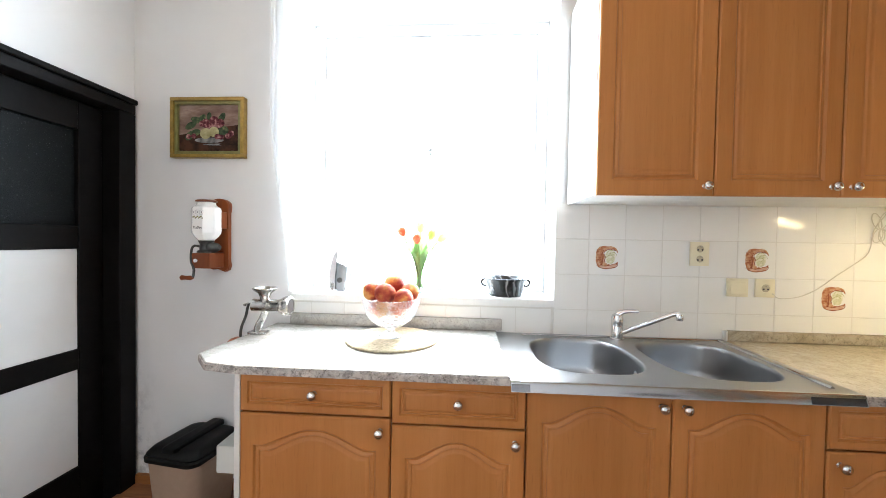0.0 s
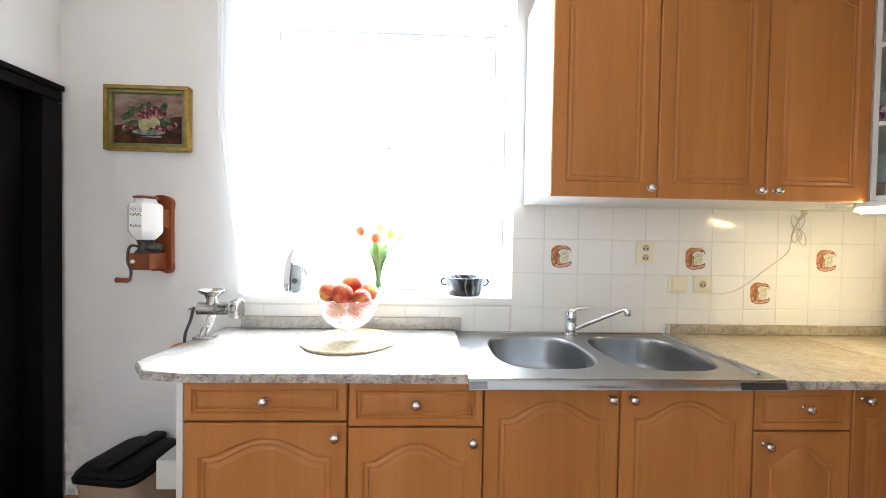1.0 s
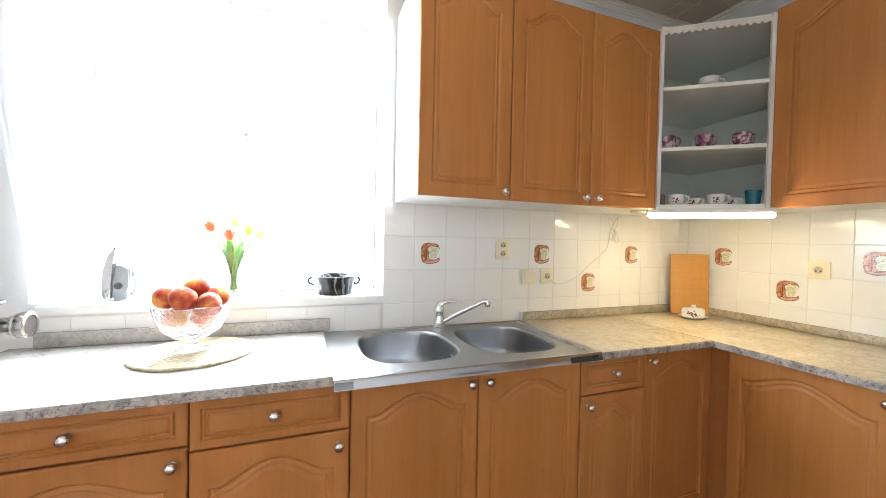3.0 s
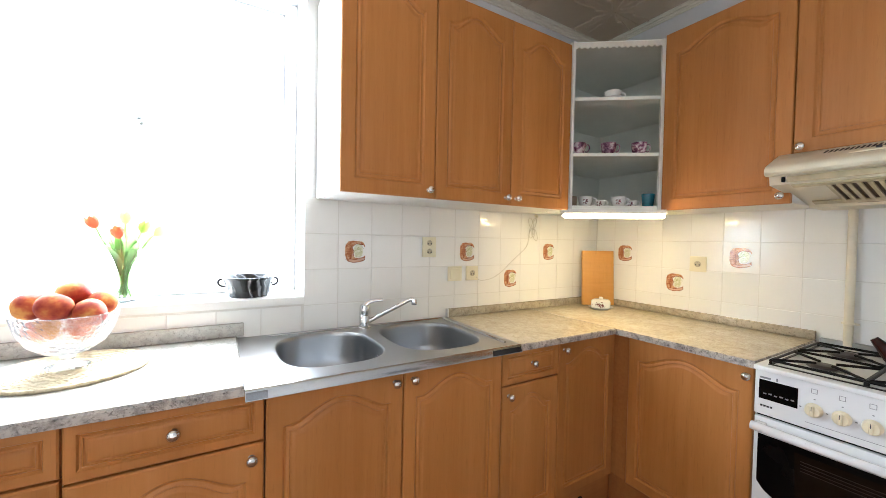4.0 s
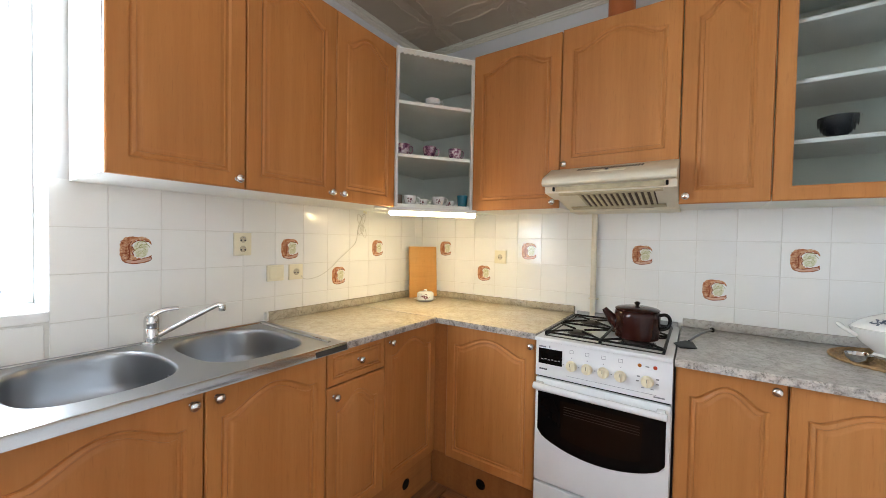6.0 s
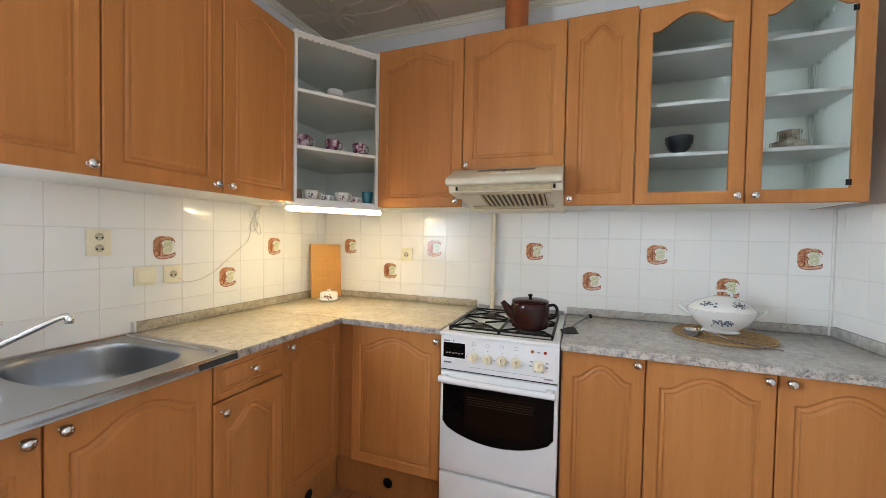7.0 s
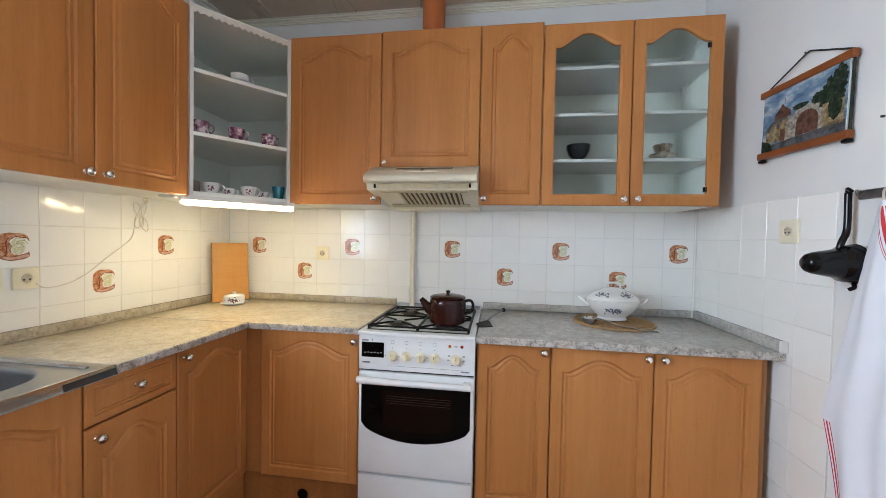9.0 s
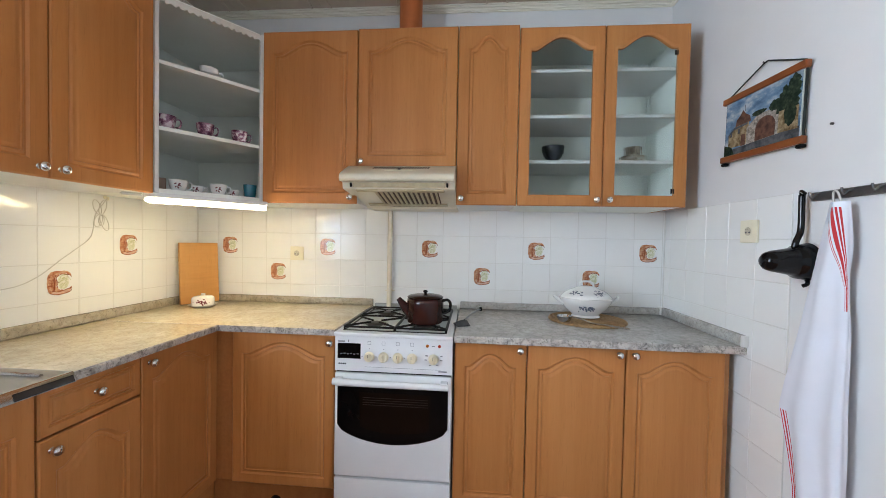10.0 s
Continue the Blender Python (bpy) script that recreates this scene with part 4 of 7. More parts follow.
def sink_half(bm, x0, x1, cx, cy, hx, hy, seg=64):
    """A steel plate with one rounded bowl."""
    def oval(k, z, p=3.0):
        ring = []
        for i in range(seg):
            a = 2 * math.pi * (i + 0.5) / seg
            c, s = math.cos(a), math.sin(a)
            r = (abs(c) ** p + abs(s) ** p) ** (-1 / p)
            ring.append(bm.verts.new((cx + hx * k * r * c, cy + hy * k * r * s, z)))
        return ring
    rect = []
    corner = {}
    for i in range(seg):
        a = 2 * math.pi * (i + 0.5) / seg
        c, s = math.cos(a), math.sin(a)
        tx = ((x1 - cx) / c) if c > 0 else ((x0 - cx) / c)
        ty = ((SY1 - cy) / s) if s > 0 else ((SY0 - cy) / s)
        t = min(tx, ty)
        rect.append((cx + t * c, cy + t * s))
    for q in ((x0, SY0), (x1, SY0), (x1, SY1), (x0, SY1)):
        j = min(range(seg), key=lambda i: (rect[i][0] - q[0]) ** 2 + (rect[i][1] - q[1]) ** 2)
        rect[j] = q
    loops = [[bm.verts.new((x, y, ZS)) for x, y in rect], oval(1.06, ZS), oval(1.035, ZS), oval(1.018, ZS - 0.0008), oval(1.003, ZS - 0.004), oval(0.994, ZS - 0.014), oval(0.99, ZS - 0.022), oval(0.968, ZS - 0.10), oval(0.935, ZS - 0.138), oval(0.84, ZS - 0.156), oval(0.5, ZS - 0.162), oval(0.12, ZS - 0.165)]
    for a, b in zip(loops, loops[1:]):
        for i in range(seg):
            bm.faces.new((a[i], a[(i + 1) % seg], b[(i + 1) % seg], b[i]))
    bm.faces.new(loops[-1])


def lip_bar(x0, x1, lift, drop):
    """The folded front edge of the sink, sloping outwards."""
    prof = [(0.0005, 0.0006 - lift * 4), (-0.004 - lift, 0.0002 - lift * 4), (-0.0060 - lift, -0.002 - lift * 4), (-0.0145 - lift, -drop), (-0.0125, -drop - 0.001), (0.0005, -drop - 0.001)]
    bm = bmesh.new()
    a, b = [[bm.verts.new((x, SY0 + y, ZS + z)) for y, z in prof] for x in (x0, x1)]
    for i in range(len(prof)):
        j = (i + 1) % len(prof)
        bm.faces.new((a[i], a[j], b[j], b[i]))
    bm.faces.new(a), bm.faces.new(b)
    return bm


for x0, x1, cx, cy, hx, hy in ((SX0, SMID, -1.853, -0.275, 0.172, 0.207), (SMID, SX1, -1.450, -0.280, 0.174, 0.213)):
    bm = bmesh.new()
    sink_half(bm, x0, x1, cx, cy, hx, hy)
    bowl = part("bowl", bm, STEEL, sink, angle=50)
    part("drain", lathe(bmesh.new(), [(0.034, 0), (0.036, 0.003), (0.028, 0.004), (0.026, 0.001)], 24, (cx, cy, ZS - 0.164)), CHROME, bowl)
bm = bmesh.new()
lathe(bm, [(0.012, 0), (0.012, -0.002), (0.010, -0.003)], 16, (-1.689, -0.33, ZS - 0.05), "x")
part("overflow", bm, CHROME, sink)
bm = lip_bar(SX0, SX1, 0.0, 0.028)
part("front_lip", bm, STEEL_LIP, sink, "polished steel front lip")
part("protective_film", lip_bar(SX0 + 0.001, -2.085, 0.0006, 0.026), PALE_PATCH, sink, "grey patch on the lip")
# Dark reflection at the lip's right end, laid on as a dark strip.
part("protective_film", lip_bar(-1.340, -1.202, 0.0008, 0.026), LIP_REFLECTION, sink, "dark reflection painted on the lip")
bm = tube(bmesh.new(), [(-2.03, -0.030, ZS + 0.001), (-1.225, -0.030, ZS + 0.001)], 0.006, 8)
part("ridge", bm, STEEL_LIP, sink)
bm = tube(bmesh.new(), smooth_line([(-1.232, -0.04, ZS + 0.001), (-1.238, -0.20, ZS + 0.001), (-1.245, -0.53, ZS + 0.001)], 5), 0.006, 8)
part("ridge", bm, STEEL_LIP, sink)

tap = thing("mixer_tap", pose(-1.645, -0.052, ZS), "chrome single-lever mixer tap on the sink", "tap")
part("tap_body", lathe(bmesh.new(), [(0.028, 0), (0.028, 0.005), (0.0235, 0.008), (0.0235, 0.055), (0.0225, 0.057), (0.0235, 0.060), (0.0235, 0.088), (0.020, 0.100), (0.010, 0.106)], 28), CHROME, tap)
part("lever", tube(bmesh.new(), smooth_line([(-0.012, -0.004, 0.092), (0.012, -0.010, 0.112), (0.040, -0.020, 0.121), (0.072, -0.032, 0.123)], 5), 0.012, 10, taper=0.55, flat=0.6), CHROME, tap)
bm = tube(bmesh.new(), smooth_line([(0.012, -0.006, 0.026), (0.060, -0.032, 0.056), (0.120, -0.065, 0.093), (0.165, -0.089, 0.121), (0.180, -0.097, 0.128), (0.190, -0.103, 0.127)], 6), 0.0095, 12)
spout = part("spout", bm, CHROME, tap)
part("aerator", lathe(bmesh.new(), [(0.011, 0), (0.0125, 0.002), (0.0125, 0.022), (0.011, 0.024)], 20, (0.191, -0.1035, 0.104)), CHROME, spout)


# ---- cooker ----
CW, CY0, CX = 0.498, -1.104, -0.628
cooker = thing("gas_cooker", pose(CX, CY0, 0, 0, 0, -90), "white enamel gas cooker with cream knobs and a black oven window", "cooker")
DP = 0.60
part("body", B(0.001, CW - 0.001, 0.022, DP, 0.05, 0.878, 0.003), ENAMEL, cooker)
for x in (0.04, CW - 0.04):
    for y in (0.06, DP - 0.06):
        part("foot", lathe(bmesh.new(), [(0.016, 0), (0.018, 0.01), (0.012, 0.049)], 12, (x, y, 0)), BLACK_PLASTIC, cooker)
hob = part("hob", B(0.0, CW, -0.016, DP, 0.879, 0.896, 0.006, 2), ENAMEL, cooker)
bm = bmesh.new()
for a in ((0.028, CW - 0.028, 0.018, 0.030), (0.028, CW - 0.028, 0.50, 0.512)):
    box(bm, *a, 0.8965, 0.899, 0.001)
for a in ((0.028, 0.038, 0.031, 0.499), (CW - 0.038, CW - 0.028, 0.031, 0.499)):
    box(bm, *a, 0.8965, 0.899, 0.001)
part("hob_rim", bm, BLACK_IRON, hob)
for i, (x, y, r) in enumerate(((0.135, 0.14, 0.034), (0.365, 0.14, 0.042), (0.135, 0.39, 0.042), (0.365, 0.39, 0.034))):
    part("burner", lathe(bmesh.new(), [(r + 0.008, 0.8962), (r + 0.008, 0.899), (r, 0.900), (r, 0.905), (r * 0.9, 0.9085), (r * 0.85, 0.909)], 28, (x, y, 0)), BURNER, hob)
    part("burner_ring", lathe(bmesh.new(), [(r + 0.028, 0.8962), (r + 0.028, 0.8975), (r + 0.013, 0.899)], 28, (x, y, 0)), CAST, hob)
for gx0, gx1 in ((0.032, 0.247), (0.251, 0.466)):
    bm = bmesh.new()
    zg, r = 0.9105, 0.0048
    ring = [(gx0, 0.03), (gx1, 0.03), (gx1, 0.50), (gx0, 0.50), (gx0, 0.03)]
    tube(bm, [(x, y, zg) for x, y in ring], r, 6)
    for y in (0.265,):
        tube(bm, [(gx0, y, zg), (gx1, y, zg)], r, 6)
    cx = (gx0 + gx1) / 2
    for cy in (0.14, 0.39):
        for k in range(4):
            a = math.pi / 4 + k * math.pi / 2
            e = (gx0 if math.cos(a) < 0 else gx1, cy + (-0.10 if math.sin(a) < 0 else 0.10))
            tube(bm, smooth_line([(e[0], e[1], zg), (cx + 0.06 * math.cos(a), cy + 0.055 * math.sin(a), zg + 0.002), (cx + 0.028 * math.cos(a), cy + 0.028 * math.sin(a), zg + 0.002)], 3), r, 6)
    for x, y in ring[:4]:
        tube(bm, [(x, y, 0.8962), (x, y, zg)], r, 6)
    part("pan_support", bm, BLACK_IRON, hob, "black iron pan support")
panel = part("control_panel", B(0.001, CW - 0.001, -0.001, 0.021, 0.730, 0.878, 0.004, 2), ENAMEL, cooker)
for x in (0.150, 0.210, 0.270, 0.330, 0.419):
    k = part("cooker_knob", lathe(bmesh.new(), [(0.0205, -0.001), (0.0215, -0.004), (0.0205, -0.008), (0.0185, -0.019), (0.0165, -0.0215), (0.004, -0.022)], 28, (x, 0, 0.795), "y"), KNOB_CREAM, panel, "cream plastic knob")
    part("pointer", B(x - 0.0042, x + 0.0042, -0.0285, -0.0215, 0.780, 0.811, 0.0015), KNOB_CREAM, k)
    part("pointer_mark", B(x - 0.0007, x + 0.0007, -0.0289, -0.0284, 0.797, 0.810), DARK_INK, k)
for x, lens_mat, lab in ((0.393, AMBER_LAMP, "amber indicator lens"), (0.443, RED_LAMP, "red indicator lens")):
    part("indicator_lamp", lathe(bmesh.new(), [(0.0065, -0.001), (0.0065, -0.003), (0.004, -0.005)], 16, (x, 0, 0.849), "y"), lens_mat, panel, lab)
part("clock_display", B(0.014, 0.112, -0.0032, -0.0012, 0.784, 0.848), BLACK_GLASS, panel, "black clock display")
bm = bmesh.new()
for i in range(6):
    box(bm, 0.026 + i * 0.014, 0.034 + i * 0.014, -0.0042, -0.0034, 0.801 + 0.002 * (i % 2), 0.805 + 0.002 * (i % 2))
part("display_symbols", bm, GREY_INK, panel)
bm = bmesh.new()
for x in (0.150, 0.210, 0.270, 0.330):
    for a in ((x - 0.008, x + 0.006, 0.858, 0.8590), (x - 0.008, x + 0.006, 0.845, 0.8460), (x - 0.008, x - 0.007, 0.8462, 0.8578), (x + 0.005, x + 0.006, 0.8462, 0.8578), (x - 0.002, x + 0.002, 0.826, 0.829), (x - 0.034, x - 0.029, 0.793, 0.796)):
        box(bm, a[0], a[1], -0.0020, -0.0012, a[2], a[3])
for a in ((0.385, 0.395, 0.806, 0.811), (0.382, 0.392, 0.789, 0.793), (0.446, 0.456, 0.806, 0.811), (0.446, 0.456, 0.789, 0.793), (0.400, 0.410, 0.768, 0.771), (0.430, 0.440, 0.768, 0.771), (0.412, 0.424, 0.846, 0.850), (0.015, 0.044, 0.852, 0.858), (0.058, 0.062, 0.852, 0.862), (0.130, CW - 0.05, 0.7505, 0.7515), (0.44, 0.475, 0.742, 0.747)):
    box(bm, a[0], a[1], -0.0020, -0.0012, a[2], a[3])
part("panel_print", bm, GREY_INK, panel)
bm = bmesh.new()
for i in range(4):
    box(bm, 0.018 + i * 0.0085, 0.0245 + i * 0.0085, -0.0020, -0.0012, 0.758, 0.764)
part("maker_mark", bm, DARK_INK, panel)
odoor = part("oven_door", B(0.003, CW - 0.003, -0.002, 0.021, 0.284, 0.722, 0.005, 2), ENAMEL, cooker)
n = 24
lens = [(0.016, 0.665), (0.016, 0.505)] + [(0.016 + (CW - 0.032) * i / n, 0.500 - 0.072 * math.sin(math.pi * i / n) ** 0.62) for i in range(1, n)] + [(CW - 0.016, 0.505), (CW - 0.016, 0.665)]
glass = part("oven_glass", plate(bmesh.new(), lens, -0.0045, -0.0025), BLACK_GLASS, odoor, "black oven glass with a curved lower edge")
part("oven_window", plate(bmesh.new(), [(0.11, 0.645), (0.115, 0.50)] + [(0.115 + 0.30 * i / 10, 0.495 - 0.02 * math.sin(math.pi * i / 10)) for i in range(1, 10)] + [(0.405, 0.50), (0.41, 0.645)], -0.0056, -0.0047), OVEN_WINDOW, odoor)
bm = bmesh.new()
for z in (0.592, 0.602, 0.612, 0.622):
    box(bm, 0.125, 0.40, -0.0068, -0.0058, z, z + 0.0022)
part("oven_rack", bm, OVEN_RACK, odoor)
bm = tube(bmesh.new(), [(0.012, -0.030, 0.695), (0.15, -0.034, 0.693), (CW - 0.012, -0.034, 0.692)], 0.013, 14)
part("oven_handle", bm, ENAMEL, odoor)
for x in (0.025, CW - 0.032):
    part("handle_mount", B(x - 0.014, x + 0.014, -0.036, -0.002, 0.682, 0.708, 0.005, 2), ENAMEL, odoor)
part("handle_sleeve", tube(bmesh.new(), [(0.006, -0.031, 0.695), (0.145, -0.034, 0.693)], 0.0145, 14), ENAMEL, odoor)
part("storage_drawer", B(0.003, CW - 0.003, 0.0, 0.021, 0.055, 0.272, 0.004, 2), ENAMEL, cooker)
part("shadow_gap", B(0.006, CW - 0.006, 0.010, 0.0215, 0.723, 0.729), BLACK_PLASTIC, cooker)
part("back_rail", B(0.01, CW - 0.01, DP + 0.001, DP + 0.018, 0.86, 0.915, 0.003), STEEL, cooker, "steel rail behind the hob")


# ---- cooker hood ----
HY0, HW = -1.070, 0.518
hood = thing("cooker_hood", pose(0, HY0, 0, 0, 0, -90), "aged cream cooker hood under the wall cabinet", "cooker hood")
bm = bmesh.new()
prof = [(-0.366, 1.638), (-0.385, 1.637), (-0.498, 1.584), (-0.509, 1.577), (-0.515, 1.567), (-0.516, 1.556), (-0.511, 1.548), (-0.502, 1.545), (-0.470, 1.547), (-0.462, 1.517), (-0.180, 1.462), (-0.172, 1.452), (-0.006, 1.450), (-0.006, 1.638)]
a = [bm.verts.new((0.0, y, z)) for y, z in prof]
b = [bm.verts.new((HW, y, z)) for y, z in prof]
for i in range(len(prof)):
    j = (i + 1) % len(prof)
    bm.faces.new((a[i], a[j], b[j], b[i]))
bm.faces.new(a), bm.faces.new(b)
for v in bm.verts:
    if v.co.y > -0.36:
        v.co.x = 0.034 if v.co.x < 0.1 else HW
part("hood_body", bm, CREAM_WHITE, hood, angle=30)


def on_slope(u0, u1, s0, s1, lift, thick):
    """A flat bar on the hood's slanted underside: u across, s from the front lip towards the wall."""
    p, q = Vector((-0.462, 1.517)), Vector((-0.180, 1.462))
    d = (q - p).normalized()
    nrm = Vector((d.y, -d.x))
    nrm = nrm if nrm.y < 0 else -nrm
    bm = bmesh.new()
    vs = []
    for k in (lift, lift + thick):
        for s in (s0, s1):
            for u in (u0, u1):
                c = p + d * s + nrm * k
                vs.append(bm.verts.new((u, c.x, c.y)))
    for f in ((0, 2, 3, 1), (4, 5, 7, 6), (0, 1, 5, 4), (2, 6, 7, 3), (0, 4, 6, 2), (1, 3, 7, 5)):
        bm.faces.new([vs[i] for i in f])
    return bm


AGED_SHADED = plain("grease_aged_enamel", (0.56, 0.48, 0.30), 0.45, 0, 0.3, 25)
FILTER = plain("greasy_filter", (0.10, 0.055, 0.022), 0.6, 0.3, 0.5, 40, 0.3)
grille = part("filter", on_slope(0.140, 0.440, 0.030, 0.225, 0.0005, 0.002), FILTER, hood, "brown greasy filter")
for i in range(13):
    u = 0.142 + i * 0.0235
    part("filter_slat", on_slope(u, u + 0.011, 0.030, 0.225, 0.003, 0.005), AGED_SHADED, grille)
part("filter_frame", on_slope(0.06, 0.47, 0.004, 0.030, 0.0005, 0.006), AGED_SHADED, hood)
part("filter_frame", on_slope(0.06, 0.47, 0.225, 0.262, 0.0005, 0.006), AGED_SHADED, hood)
# Cream lens in a darker colour that stands for shade under the lip.
part("lamp_lens", B(0.05, 0.475, -0.4725, -0.466, 1.522, 1.543, 0.001), AGED_SHADED, hood, "pale ribbed lamp lens")
for u in (0.036, 0.480):
    part("lens_clip", B(u, u + 0.009, -0.475, -0.463, 1.524, 1.543, 0.002), BLACK_PLASTIC, hood, "dark clip")
part("lamp_slot", on_slope(0.17, 0.42, 0.266, 0.276, 0.0005, 0.003), BLACK_PLASTIC, hood)
p, q = Vector((-0.385, 1.637)), Vector((-0.498, 1.584))
for i in range(22):
    u = 0.135 + i * 0.0122
    c0, c1 = p.lerp(q, 0.20), p.lerp(q, 0.42)
    bm = bmesh.new()
    vs = [bm.verts.new(v) for v in ((u, c0.x, c0.y + 0.0012), (u + 0.006, c0.x, c0.y + 0.0012), (u + 0.002, c1.x, c1.y + 0.0012), (u - 0.004, c1.x, c1.y + 0.0012))]
    bm.faces.new(vs)
    r = bmesh.ops.extrude_face_region(bm, geom=list(bm.faces))
    bmesh.ops.translate(bm, verts=[v for v in r["geom"] if isinstance(v, bmesh.types.BMVert)], vec=(0, 0, -0.002))
    part("vent_slot", bm, BLACK_PLASTIC, hood)
c0, c1 = p.lerp(q, 0.56), p.lerp(q, 0.74)
bm = bmesh.new()
vs = [bm.verts.new(v) for v in ((0.20, c0.x, c0.y + 0.003), (0.335, c0.x, c0.y + 0.003), (0.335, c1.x, c1.y + 0.003), (0.20, c1.x, c1.y + 0.003))]
bm.faces.new(vs)
r = bmesh.ops.extrude_face_region(bm, geom=list(bm.faces))
bmesh.ops.translate(bm, verts=[v for v in r["geom"] if isinstance(v, bmesh.types.BMVert)], vec=(0, 0, -0.004))
part("switch_plate", bm, CREAM, hood)
part("switch", B(0.255, 0.268, c0.x - 0.012, c0.x - 0.006, c1.y + 0.002, c0.y + 0.005), DARK_INK, hood)

bm = lathe(bmesh.new(), [(0.060, ZR1 - 0.02), (0.060, CEIL)], 32, (-0.165, -1.323, 0))
solid("vent_pipe", bm, ORANGE_PIPE, "orange painted vent pipe over the wall cabinets", "pipe")
gp = thing("gas_pipe", pose(-0.022, -1.196, 0), "thin cream painted gas pipe up the tiled wall", "pipe")
part("pipe", tube(bmesh.new(), [(0, 0, 0.86), (0, 0, 1.452)], 0.0145, 14), CREAM_PIPE, gp)
part("bracket", lathe(bmesh.new(), [(0.0150, 0.985), (0.0180, 0.987), (0.0180, 0.993), (0.0150, 0.995)], 16), CREAM_PIPE, gp)
part("bracket_arm", B(0.0, 0.021, -0.028, 0.022, 0.986, 0.992), CREAM_PIPE, gp)


# ---- tiles on the walls, each a piece of its own ----
tile_meshes = {}


def tile_mesh(w, h):
    key = (round(w, 3), round(h, 3))
    if key not in tile_meshes:
        g, r = 0.0010, 0.0011
        x0, x1, z0, z1 = g, w - g, g, h - g
        bm = bmesh.new()
        loops = [[(x0, T - 0.001, z0), (x1, T - 0.001, z0), (x1, T - 0.001, z1), (x0, T - 0.001, z1)], [(x0, r, z0), (x1, r, z0), (x1, r, z1), (x0, r, z1)], [(x0 + r, 0, z0 + r), (x1 - r, 0, z0 + r), (x1 - r, 0, z1 - r), (x0 + r, 0, z1 - r)]]
        vs = [[bm.verts.new(p) for p in l] for l in loops]
        for a, b in zip(vs, vs[1:]):
            for i in range(4):
                bm.faces.new((a[i], a[(i + 1) % 4], b[(i + 1) % 4], b[i]))
        bm.faces.new(vs[-1])
        tile_meshes[key] = finish(bm, "tile", TILE, 20)
    return tile_meshes[key]


tile_rng = random.Random(4)


def lay_tiles(wall, m, cols, rows, skip=lambda a, b, c, d: False):
    """Tiles in local x, z; the wall's face lies at local y = 0 and looks along -y."""
    for x0, x1 in zip(cols, cols[1:]):
        for z0, z1 in zip(rows, rows[1:]):
            if x1 - x0 < 0.012 or z1 - z0 < 0.010 or skip(x0, x1, z0, z1):
                continue
            o = new("tile", tile_mesh(x1 - x0, z1 - z0))
            o.parent = wall
            o.matrix_world = m @ pose(x0 + tile_rng.uniform(-0.0003, 0.0003), tile_rng.uniform(-0.0004, 0.0004), z0, tile_rng.uniform(-0.12, 0.12), 0, tile_rng.uniform(-0.12, 0.12))


def cuts(lo, hi, a):
    """Joints at a + k * P between lo and hi, with the ends."""
    k = math.ceil((lo - a) / P + 1e-6)
    out = [lo]
    while a + k * P < hi - 1e-6:
        out.append(a + k * P)
        k += 1
    return out + [hi]


def grout(m, x0, x1, z0, z1):
    ob = solid("tile_grout", B(x0, x1, 0.0014, T - 0.0002, z0, z1), GROUT, "pale grey joints between the wall tiles", "tile joints", kind="structure")
    ob.matrix_world = m


ROWS_UP = cuts(0.86, TILE_TOP, ZL)
XJ = -0.459 + P / 2
m = pose(0, 0, 0)
lay_tiles(wall_north, m, cuts(WX1, -0.001, XJ), ROWS_UP)
grout(m, WX1, -0.001, 0.86, TILE_TOP)
lay_tiles(wall_north, m, cuts(WX0, WX1, XJ), [0.86, 1.008, WZ0 - 0.033])
grout(m, WX0, WX1, 0.86, WZ0 - 0.033)
m = pose(0, 0, 0, 0, 0, -90)
lay_tiles(wall_east, m, cuts(0.001, -BACKY, 0.21 - P / 2), ROWS_UP)
grout(m, 0.001, -BACKY, 0.86, TILE_TOP)
m = pose(0, BACKY, 0, 0, 0, 180)
lay_tiles(wall_south, m, cuts(0.001, 0.815, 0.815), cuts(0.0, TILE_TOP, ZL))
grout(m, 0.001, 0.815, 0.0, TILE_TOP)


for name, a in (("corner_joint", (-0.005, 0.0005, -0.005, 0.0005, 0.90, TILE_TOP)), ("corner_joint", (-0.005, 0.0005, BACKY - 0.0005, BACKY + 0.005, 0.90, TILE_TOP))):
    solid(name, B(*a, 0.002, 2), GROUT, "pale sealed joint in the corner of the tiles", "tile joint", kind="structure")


def print_line(bm, pts, w, y, rng):
    """An uneven printed line, thin and flat, along points in x, z."""
    ps = [Vector((a, 0, b)) for a, b in pts]
    ps = smooth_line(ps, 4)
    rows = []
    for i, p in enumerate(ps):
        d = (ps[min(i + 1, len(ps) - 1)] - ps[max(i - 1, 0)]).normalized()
        n = Vector((-d.z, 0, d.x)) * w * rng.uniform(0.45, 1.25)
        rows.append([bm.verts.new((p.x + n.x * k, y, p.z + n.z * k)) for k in (-0.5, 0.5)])
    for a, b in zip(rows, rows[1:]):
        bm.faces.new((a[0], a[1], b[1], b[0]))


